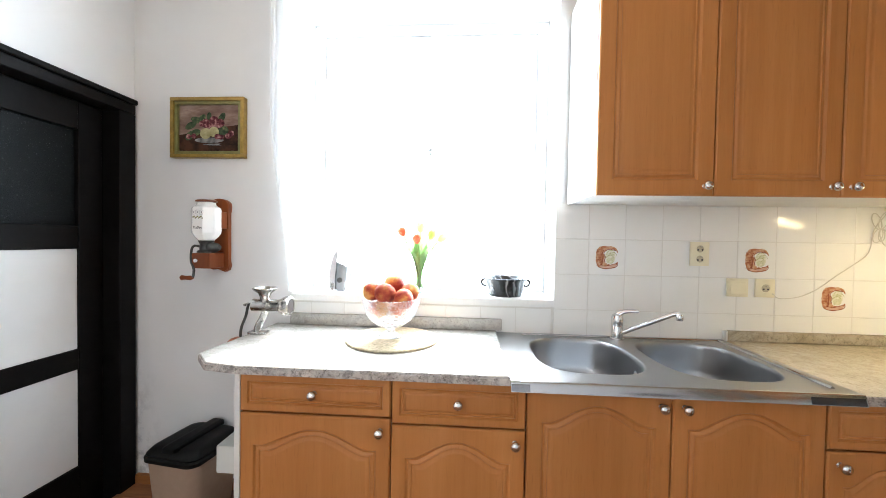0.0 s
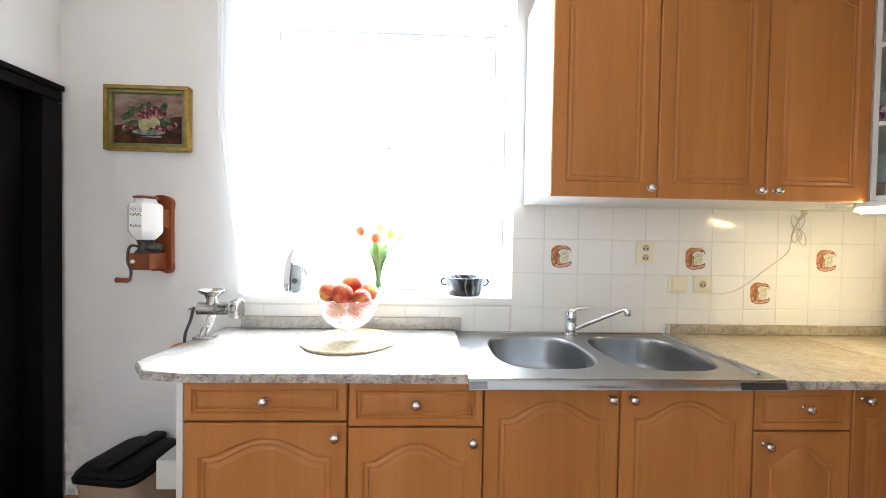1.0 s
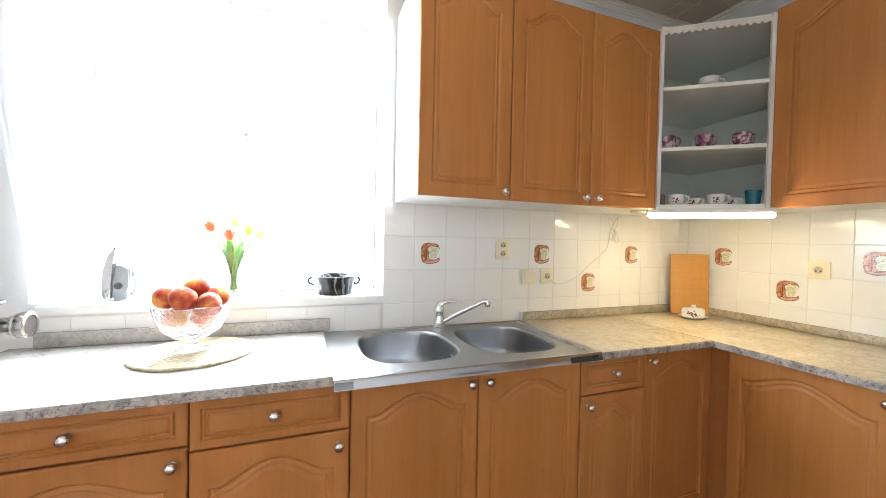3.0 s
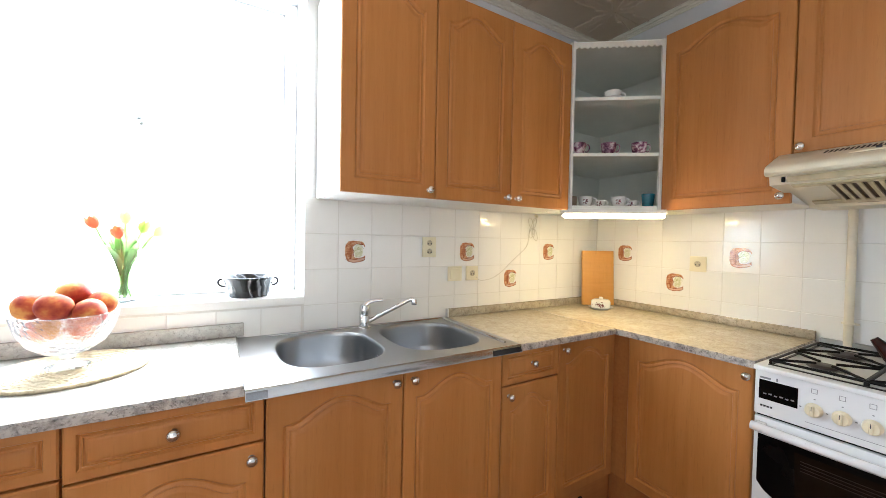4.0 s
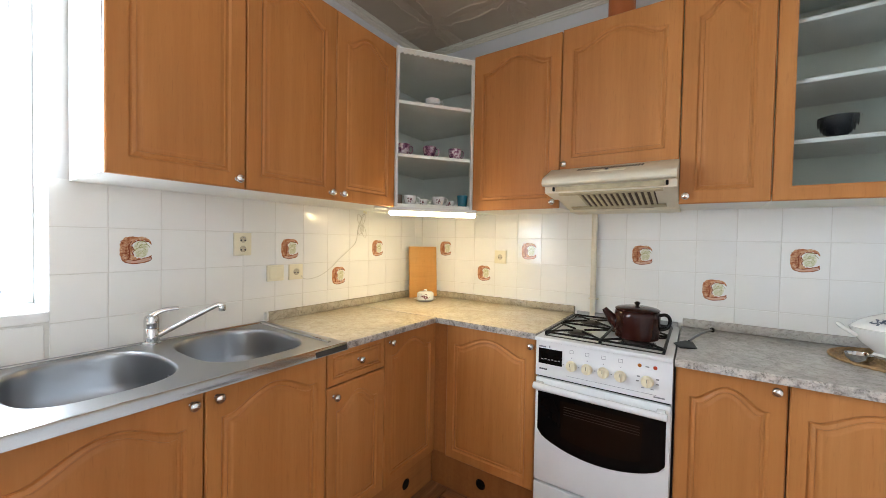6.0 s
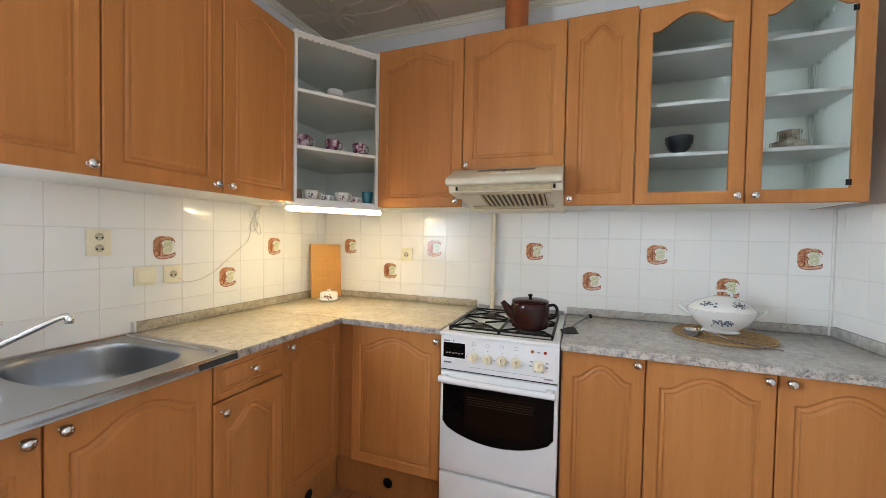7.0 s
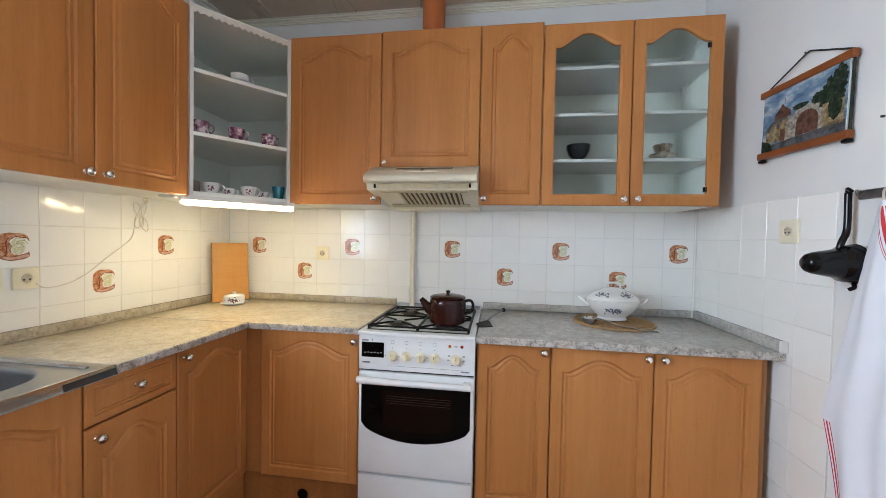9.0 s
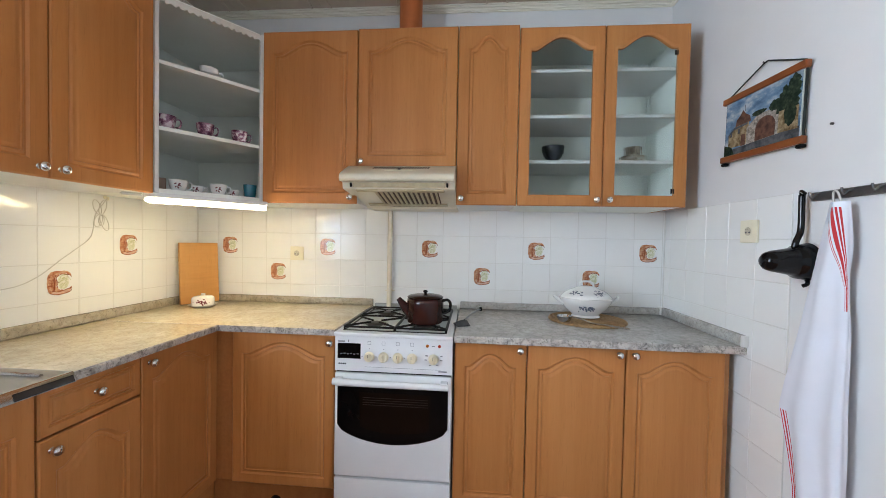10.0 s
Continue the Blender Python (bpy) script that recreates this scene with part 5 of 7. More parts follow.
def motif():
    """Print on a tile: a brown arch open to the right on a pink ground, a pale green tree inside. Centre at the origin, facing -y."""
    rng = random.Random(11)
    n = 56
    ring = bmesh.new()
    outer, inner = [], []
    for i in range(n + 1):
        a = radians(24) + radians(312) * i / n
        c, s = math.cos(a), math.sin(a)
        r = (abs(c) ** 3.2 + abs(s) ** 3.2) ** (-1 / 3.2)
        wd = 0.012 + 0.021 * max(0, -c) ** 0.8 + 0.006 * max(0, -s) + rng.uniform(-0.002, 0.002)
        wd *= min(1.0, 0.3 + 0.7 * min(i, n - i) / 5)
        o = 1 + rng.uniform(-0.03, 0.03)
        x, z = 0.043 * r * o * c, 0.046 * r * o * s
        k = 1 - wd / math.hypot(x, z)
        outer.append((x, z))
        inner.append((x * k + 0.002, z * k))
    vo, vi = [ring.verts.new((x, -0.0010, z)) for x, z in outer], [ring.verts.new((x, -0.0010, z)) for x, z in inner]
    for i in range(n):
        ring.faces.new((vo[i], vo[i + 1], vi[i + 1], vi[i]))
    heart = bmesh.new()
    for cx, cz, rx, rz in ((0.012, 0.002, 0.021, 0.029),):
        heart.faces.new([heart.verts.new((cx + rx * math.cos(a), -0.0007, cz + rz * math.sin(a))) for a in (2 * math.pi * i / 26 for i in range(26))])
    line = bmesh.new()
    arch = [(inner[i][0] + 0.001, inner[i][1]) for i in range(3, 40, 4)]
    print_line(line, arch, 0.0034, -0.0013, rng)
    print_line(line, [(-0.024, -0.030), (-0.006, -0.036), (0.018, -0.030), (0.040, -0.024), (0.039, -0.036), (0.020, -0.044), (-0.010, -0.047), (-0.032, -0.040)], 0.0024, -0.0014, rng)
    for k in range(7):
        z = -0.034 + k * 0.0105
        print_line(line, [(-0.041, z), (-0.034, z + 0.004), (-0.026, z + 0.001), (-0.019, z + 0.006)], 0.0014, -0.0014, rng)
    print_line(line, [(-0.020, -0.034), (-0.017, -0.010), (-0.020, 0.012), (-0.012, 0.030)], 0.0036, -0.0015, rng)
    green = bmesh.new()
    for cx, cz, rr in ((0.012, -0.006, 0.015), (0.022, 0.004, 0.016), (0.016, 0.016, 0.014), (0.012, -0.010, 0.007)):
        print_line(green, [(cx + rr * math.cos(a), cz + rr * math.sin(a)) for a in (math.pi * (0.05 + 0.9 * i / 6) for i in range(7))], 0.0019, -0.0012, rng)
    pink = bmesh.new()
    pink.faces.new([pink.verts.new((x, -0.0012, z)) for x, z in ((-0.022, -0.033), (-0.004, -0.037), (0.018, -0.032), (0.037, -0.027), (0.036, -0.036), (0.016, -0.043), (-0.012, -0.045), (-0.028, -0.040))])
    return [finish(b, name, mat) for b, name, mat in ((ring, "motif", MOTIF), (heart, "motif_tree", MOTIF_HEART), (line, "motif_line", MOTIF_LINE), (green, "motif_leaf", MOTIF_GREEN), (pink, "motif_ground", MOTIF_PINK))]


motif_meshes = motif()
north_spots = [(-0.459 - 8 * P, 1), (-0.459 - 4 * P, 1), (-0.459 - 2 * P, -1), (-0.459, 1)]
east_spots = [(-0.21, 1), (-0.21 - 2 * P, -1), (-0.21 - 4 * P, 1), (-0.21 - 8 * P, 1), (-0.21 - 10 * P, -1), (-0.21 - 12 * P, 1), (-0.21 - 14 * P, -1), (-0.21 - 16 * P, 1)]
for wall, spots in ((wall_north, north_spots), (wall_east, east_spots)):
    for c, r in spots:
        z = ZL + r * P / 2
        mm = (pose(c, -0.0006, z) if wall is wall_north else pose(-0.0006, c, z, 0, 0, -90)) @ Matrix.Diagonal((1.08, 1, 1.04, 1))
        o = None
        for me in motif_meshes:
            h = new(me.name, me)
            h.parent = o or wall
            h.matrix_world = mm
            o = o or h

# floor
floor = solid("floor", B(DOORX - 0.3, T, BACKY - T, T, -0.012, -0.006), PLINTH, "brown wooden block parquet floor", "floor", kind="structure")
bm = bmesh.new()
box(bm, 0.0008, 0.2992, 0.0008, 0.0592, -0.0058, 0.0, 0.001)
stave = finish(bm, "stave", PARQUET)
for i in range(11):
    for j in range(5):
        x, y = DOORX + 0.002 + i * 0.302, -0.62 - j * 0.302
        for k in range(5):
            if (i + j) % 2:
                mm = pose(x, y - 0.302 + k * 0.0604, 0)
            else:
                mm = pose(x + 0.3 - k * 0.0604, y - 0.302, 0, 0, 0, 90)
            o = new("stave", stave)
            o.parent = floor
            o.matrix_world = mm
bm = bmesh.new()
for i in range(-1, 11):
    for j in range(-3, 9):
        if 0 <= i < 11 and 0 <= j < 5:
            continue
        x, y = DOORX + 0.002 + i * 0.302, -0.62 - j * 0.302
        if y > 0 or y - 0.302 < BACKY - 0.3 or x > 0:
            continue
        for k in range(5):
            if (i + j) % 2:
                box(bm, x, x + 0.2984, y - 0.302 + k * 0.0604, y - 0.302 + k * 0.0604 + 0.0588, -0.0058, 0.0)
            else:
                box(bm, x + k * 0.0604, x + k * 0.0604 + 0.0588, y - 0.302, y - 0.302 + 0.2984, -0.0058, 0.0)
o = part("staves", bm, PARQUET, floor)
tagged(o, kind="stuff")


# ---- things on the left worktop and the window sill ----
def woven_mat(name, x, y, z, r, label, straw=WICKER):
    t = thing(name, pose(x, y, z), label, "place mat")
    bm = bmesh.new()
    turns, n = int(r / 0.0085), 72
    for k in range(turns):
        rr = 0.004 + k * 0.0085
        seg = max(10, int(n * rr / r))
        pts = [(rr * math.cos(2 * math.pi * i / seg), rr * math.sin(2 * math.pi * i / seg), 0.0045 + 0.0012 * math.sin(i * 2.4 + k)) for i in range(seg + 1)]
        tube(bm, pts, 0.0044, 5)
    part("coil", bm, straw, t)
    bm = bmesh.new()
    tube(bm, [(r * math.cos(2 * math.pi * i / 96), r * math.sin(2 * math.pi * i / 96), 0.005 + 0.0015 * (i % 2)) for i in range(97)], 0.0055, 6)
    part("plaited_rim", bm, straw, t)
    return t


woven_mat("place_mat", -2.550, -0.222, ZTL, 0.170, "round woven straw mat under the fruit bowl")

FB = (-2.559, -0.212)
bowl = thing("fruit_bowl", pose(*FB, ZTL + 0.011), "footed pressed-glass fruit bowl full of peaches", "bowl")
prof = [(0.046, 0.0), (0.048, 0.003), (0.026, 0.010), (0.016, 0.022), (0.018, 0.032), (0.045, 0.042), (0.078, 0.066), (0.098, 0.100), (0.108, 0.140), (0.110, 0.150), (0.107, 0.151), (0.103, 0.140), (0.093, 0.102), (0.073, 0.070), (0.040, 0.048), (0.004, 0.045)]
bm = lathe(bmesh.new(), prof, 72)
for v in bm.verts:
    r = math.hypot(v.co.x, v.co.y)
    if v.co.z > 0.045 and r > 0.05:
        a = math.atan2(v.co.y, v.co.x)
        k = 1 + 0.016 * math.cos(a * 18) + 0.008 * math.cos(a * 9 + v.co.z * 90)
        v.co.x, v.co.y = v.co.x * k, v.co.y * k
glass_bowl = part("glass_body", bm, PRESSED, bowl, "clear ribbed glass", 60)
glass_bowl.visible_shadow = False


def peach(x, y, z, r, turn):
    bm = bmesh.new()
    bmesh.ops.create_uvsphere(bm, u_segments=28, v_segments=18, radius=r)
    for v in bm.verts:
        a = math.atan2(v.co.y, v.co.x)
        n = v.co.normalized()
        crease = math.exp(-(a / 0.18) ** 2) * 0.045 * (1 - abs(n.z) ** 3)
        v.co *= 1 - crease - 0.10 * max(0, n.z) ** 14
        v.co.z *= 0.95
    ob = solid("peach", bm, PEACH, "ripe red and yellow peach in the glass bowl", "peach", "peaches in the bowl", angle=180)
    ob.matrix_world = pose(x, y, z, *turn)


PZ = ZTL + 0.011
for dx, dy, dz, r, turn in ((-0.076, 0.008, 0.172, 0.039, (20, 10, 200)), (-0.014, -0.046, 0.174, 0.040, (30, 0, 130)), (0.056, -0.042, 0.154, 0.038, (70, 0, 80)), (0.070, 0.016, 0.172, 0.036, (10, 40, 300)),
                            (-0.010, 0.062, 0.142, 0.038, (0, 20, 30)), (0.006, 0.024, 0.200, 0.039, (15, 0, 240)), (-0.045, -0.022, 0.108, 0.037, (0, 0, 0)), (0.030, 0.004, 0.108, 0.036, (0, 50, 0))):
    peach(FB[0] + dx, FB[1] + dy, PZ + dz, r, turn)


def meat_grinder():
    t = thing("meat_grinder", pose(-3.065, -0.20, ZTL), "cast metal hand-cranked meat grinder standing on the worktop", "meat grinder")
    bm = lathe(bmesh.new(), [(0.022, -0.075), (0.025, -0.073), (0.024, -0.05), (0.024, 0.03), (0.030, 0.045), (0.034, 0.050), (0.034, 0.056), (0.028, 0.058)], 26, (0.02, 0, 0.115), "x")
    part("barrel", bm, CAST, t)
    bm = lathe(bmesh.new(), [(0.037, 0.058), (0.038, 0.060), (0.038, 0.078), (0.036, 0.080), (0.029, 0.081), (0.028, 0.076), (0.004, 0.076)], 28, (0.02, 0, 0.115), "x")
    for k in range(4):
        a = math.pi / 4 + k * math.pi / 2
        box(bm, 0.082, 0.096, 0.036 * math.cos(a) - 0.005, 0.036 * math.cos(a) + 0.005, 0.115 + 0.036 * math.sin(a) - 0.005, 0.115 + 0.036 * math.sin(a) + 0.005, 0.002)
    ring = part("ring_nut", bm, CAST, t)
    bm = lathe(bmesh.new(), [(0.027, 0.0768), (0.027, 0.0785), (0.004, 0.0787)], 24, (0.02, 0, 0.115), "x")
    part("cutting_plate", bm, BURNER, ring)
    part("hopper", lathe(bmesh.new(), [(0.018, 0.130), (0.019, 0.150), (0.026, 0.164), (0.041, 0.175), (0.047, 0.183), (0.045, 0.185), (0.034, 0.176), (0.014, 0.158)], 28, (-0.006, 0, 0)), CAST, t)
    part("leg", tube(bmesh.new(), smooth_line([(-0.002, 0, 0.100), (-0.014, 0, 0.065), (-0.030, 0, 0.035), (-0.036, 0, 0.010)], 5), 0.014, 10, taper=1.1, flat=0.7), CAST, t)
    part("foot", B(-0.066, 0.004, -0.022, 0.022, 0.0, 0.012, 0.004, 2), CAST, t)
    bm = tube(bmesh.new(), smooth_line([(-0.055, 0, 0.115), (-0.070, 0, 0.116), (-0.074, -0.006, 0.104), (-0.072, -0.02, 0.075), (-0.084, -0.03, 0.03), (-0.086, -0.034, -0.01)], 5), 0.0052, 8)
    part("crank", bm, IRON_GREY, t)
    part("wing_nut", B(-0.088, -0.078, -0.016, 0.016, 0.111, 0.121, 0.003), CAST, t)
    part("grip", lathe(bmesh.new(), [(0.006, -0.034), (0.012, -0.05), (0.013, -0.08), (0.008, -0.10)], 14, (-0.088, 0, -0.012), "y"), RED_WOOD, t, "dark wooden grip")


meat_grinder()


def flat_iron():
    t = thing("flat_iron", pose(-2.858, 0.085, WZ0), "grey electric iron standing on its heel on the sill", "iron")
    side = [(-0.040, 0.004), (-0.046, 0.05), (-0.042, 0.11), (-0.028, 0.165), (-0.006, 0.200), (0.0, 0.203), (-0.004, 0.175), (-0.012, 0.12), (-0.018, 0.06), (-0.020, 0.004)]
    bm = plate(bmesh.new(), side, -0.042, 0.042)
    bmesh.ops.bevel(bm, geom=list(bm.edges), offset=0.004, segments=2, affect="EDGES")
    part("soleplate", bm, CHROME, t)
    body = [(-0.018, 0.004), (-0.013, 0.07), (-0.006, 0.14), (0.006, 0.13), (0.018, 0.120), (0.038, 0.125), (0.034, 0.06), (0.026, 0.004)]
    bm = plate(bmesh.new(), body, -0.034, 0.034)
    bmesh.ops.bevel(bm, geom=list(bm.edges), offset=0.006, segments=2, affect="EDGES")
    part("housing", bm, IRON_BODY, t, "dark grey plastic housing")
    part("handle", tube(bmesh.new(), smooth_line([(0.030, 0, 0.015), (0.046, 0, 0.03), (0.048, 0, 0.08), (0.034, 0, 0.12)], 5), 0.010, 10), PALE_PLASTIC, t)
    part("dial", lathe(bmesh.new(), [(0.012, -0.035), (0.012, -0.041), (0.009, -0.042)], 18, (0.004, 0, 0.055), "y"), IRON_GREY, t)


flat_iron()


def tulip_vase():
    t = thing("glass_vase", pose(-2.492, 0.105, WZ0), "clear glass vase with water and red tulips on the sill", "vase")
    prof = [(0.034, 0.0), (0.037, 0.002), (0.035, 0.02), (0.037, 0.07), (0.041, 0.12), (0.049, 0.165), (0.053, 0.190), (0.0515, 0.1905), (0.047, 0.165), (0.039, 0.12), (0.034, 0.07), (0.032, 0.02), (0.004, 0.012)]
    v = part("glass_body", lathe(bmesh.new(), prof, 36), GLASS, t, "", 60)
    v.visible_shadow = False
    rng = random.Random(5)
    b = thing("tulip_bunch", pose(-2.492, 0.105, WZ0 + 0.014), "bunch of red and orange tulips with green leaves", "flowers")
    heads = [(-0.073, -0.02, 0.252, TULIP), (-0.006, -0.045, 0.222, TULIP), (0.000, 0.02, 0.272, TULIP_PEACH), (0.090, -0.01, 0.230, TULIP_PEACH), (0.045, 0.03, 0.240, TULIP_PALE)]
    for hx, hy, hz, mat in heads:
        a = (-hx * 0.28, -hy * 0.28, 0.0)
        path = smooth_line([a, (hx * 0.25, hy * 0.25, 0.12), (hx * 0.72, hy * 0.7, 0.20), (hx, hy, hz)], 5)
        stem = part("stem", tube(bmesh.new(), path, 0.0032, 7), STEM, b)
        d = (path[-1] - path[-2]).normalized()
        rot = d.to_track_quat("Z", "Y").to_matrix().to_4x4()
        bm = bmesh.new()
        for k in range(6):
            ang = k * math.pi / 3
            rows = []
            for j in range(7):
                u = j / 6
                r = (0.004 + 0.016 * math.sin(math.pi * min(1, u * 0.8 + 0.05)) ** 0.8) * (1.0 if k % 2 else 0.9)
                h = 0.046 * u
                wdt = 0.62 * math.sin(math.pi * (0.12 + 0.86 * u)) ** 0.7 + 0.03
                rows.append([bm.verts.new((r * math.cos(ang + s * wdt), r * math.sin(ang + s * wdt), h)) for s in (-1, -0.5, 0, 0.5, 1)])
            for p0, p1 in zip(rows, rows[1:]):
                for i in range(4):
                    bm.faces.new((p0[i], p0[i + 1], p1[i + 1], p1[i]))
        bmesh.ops.transform(bm, matrix=Matrix.Translation((hx, hy, hz - 0.004)) @ rot, verts=bm.verts)
        part("flower_head", bm, mat, stem, "", 80)
    for k in range(22):
        ang = k * 2.4 + rng.uniform(-0.3, 0.3)
        lean, top = rng.uniform(0.030, 0.088), rng.uniform(0.19, 0.262)
        c = Vector((math.cos(ang), math.sin(ang) * 0.7, 0))
        path = smooth_line([(c.x * -0.015, c.y * -0.015, 0.01), (c.x * 0.02, c.y * 0.02, 0.12), (c.x * lean * 0.7, c.y * lean * 0.7, top * 0.88), (c.x * lean * 1.25, c.y * lean * 1.25, top)], 5)
        side = Vector((-c.y, c.x, 0)).normalized()
        bm = bmesh.new()
        rows, n = [], len(path) - 1
        for i, p in enumerate(path):
            u = i / n
            wd = 0.017 * math.sin(math.pi * (0.10 + 0.88 * u)) ** 0.8 + 0.0005
            rows.append([bm.verts.new(p - side * wd), bm.verts.new(p + c * 0.004), bm.verts.new(p + side * wd)])
        for p0, p1 in zip(rows, rows[1:]):
            for i in range(2):
                bm.faces.new((p0[i], p0[i + 1], p1[i + 1], p1[i]))
        part("leaf", bm, LEAF, b, "", 80)


tulip_vase()

cake = thing("enamel_cake_tin", pose(-2.093, 0.080, WZ0) @ Matrix.Diagonal((1.1, 1.1, 1.06, 1)), "black and white marbled enamel cake tin with two handles", "cake tin")
prof = [(0.060, 0.0), (0.065, 0.002), (0.074, 0.03), (0.083, 0.064), (0.089, 0.070), (0.091, 0.076), (0.088, 0.078), (0.079, 0.068), (0.070, 0.03), (0.060, 0.006), (0.004, 0.006)]
bm = lathe(bmesh.new(), prof, 64)
for v in bm.verts:
    r = math.hypot(v.co.x, v.co.y)
    if v.co.z < 0.066 and r > 0.03:
        a = math.atan2(v.co.y, v.co.x)
        k = 1 + 0.026 * math.cos(14 * a + v.co.z * 34)
        v.co.x, v.co.y = v.co.x * k, v.co.y * k
part("tin_body", bm, MARBLED, cake, "", 60)
for s in (-1, 1):
    part("handle", tube(bmesh.new(), smooth_line([(s * 0.086, 0, 0.066), (s * 0.094, 0, 0.067), (s * 0.099, 0, 0.056), (s * 0.093, 0, 0.044), (s * 0.078, 0, 0.040)], 4), 0.0035, 8), BLACK_GLOSS, cake)


# ---- things on the window wall ----
def blob(cx, cz, rx, rz, seed, n=26, rough=0.16):
    """An uneven outline, for painted foliage."""
    r = random.Random(seed)
    return [(cx + rx * (1 + r.uniform(-rough, rough)) * math.cos(a), cz + rz * (1 + r.uniform(-rough, rough)) * math.sin(a)) for a in (2 * math.pi * i / n for i in range(n))]


def still_life():
    t = thing("framed_painting", pose(-3.446, T, 1.785), "framed oil still life of fruit in a gilt frame", "painting")
    w, h = 0.173, 0.135
    def ring(o, i, y0, y1, name, mat):
        for x0, x1, z0, z1 in ((-w + o, w - o, h - i, h - o), (-w + o, w - o, -h + o, -h + i), (-w + o, -w + i, -h + i, h - i), (w - i, w - o, -h + i, h - i)):
            part(name, B(x0, x1, y0, y1, z0, z1, 0.003, 2), mat, t)
    ring(0.0, 0.016, -0.032, -0.001, "frame_rail", GILT)
    ring(0.0165, 0.031, -0.025, -0.001, "frame_slip", GILT_GREEN)
    cw, ch = w - 0.031, h - 0.031
    back = painted("painting_ground", [(0.35, (0.13, 0.075, 0.055)), (0.5, (0.22, 0.14, 0.11)), (0.65, (0.33, 0.24, 0.20))], 7.0, (1, 1, 3))
    canvas = part("canvas", B(-cw, cw, -0.012, -0.002, -ch, ch), back, t)
    table = painted("painting_table", [(0.35, (0.018, 0.008, 0.006)), (0.6, (0.075, 0.03, 0.016))], 18.0)
    green = painted("painting_leaf", [(0.35, (0.018, 0.035, 0.018)), (0.55, (0.06, 0.09, 0.045)), (0.7, (0.20, 0.22, 0.09))], 40.0)
    red = painted("painting_red", [(0.36, (0.05, 0.012, 0.016)), (0.50, (0.16, 0.04, 0.05)), (0.64, (0.46, 0.25, 0.23))], 55.0)
    yellow = painted("painting_yellow", [(0.35, (0.25, 0.22, 0.09)), (0.65, (0.50, 0.46, 0.26))], 30.0)
    white = painted("painting_white", [(0.35, (0.07, 0.07, 0.07)), (0.65, (0.30, 0.30, 0.29))], 30.0)
    part("painted_table", plate(bmesh.new(), [(-cw, -ch), (cw, -ch), (cw, 0.016), (0.05, 0.004), (-cw, -0.030)], -0.0124, -0.0121), table, canvas)
    layers = [(0.0, -0.048, 0.060, 0.011, 0, white), (-0.080, 0.012, 0.026, 0.013, 0.5, green), (-0.055, 0.034, 0.024, 0.012, -0.2, green), (-0.030, 0.040, 0.018, 0.012, 0.9, green), (0.055, 0.042, 0.022, 0.012, 1.0, green), (0.062, -0.010, 0.022, 0.018, 0.2, green), (-0.085, -0.030, 0.022, 0.014, 0.8, green), (-0.060, -0.018, 0.022, 0.013, 0.3, green), (0.0, 0.048, 0.016, 0.010, 1.4, green),
              (0.022, 0.032, 0.019, 0.016, 0, red), (0.045, 0.020, 0.022, 0.018, 0, red), (-0.014, 0.020, 0.016, 0.018, 0, red), (0.010, 0.010, 0.014, 0.013, 0, red), (-0.030, 0.018, 0.012, 0.012, 0, red),
              (0.022, -0.015, 0.021, 0.020, 0, yellow), (-0.014, -0.022, 0.023, 0.021, 0, yellow), (0.038, -0.034, 0.012, 0.011, 0, red), (0.055, -0.036, 0.011, 0.010, 0, red), (0.085, -0.032, 0.013, 0.011, 0, red), (0.100, -0.022, 0.011, 0.011, 0, red), (-0.088, -0.034, 0.010, 0.010, 0, red), (-0.065, -0.032, 0.011, 0.010, 0, red), (0.035, -0.066, 0.055, 0.0035, 0.0, white), (0.075, -0.066, 0.026, 0.0042, 0.0, table)]
    for i, (cx, cz, rx, rz, turn, mat) in enumerate(layers):
        y = -0.0128 - i * 0.0002
        part("painted_fruit", plate(bmesh.new(), ellipse(cx * 1.08, cz * 1.12, rx * 1.15, rz * 1.15, 20, turn), y, y + 0.00015), mat, canvas)


still_life()


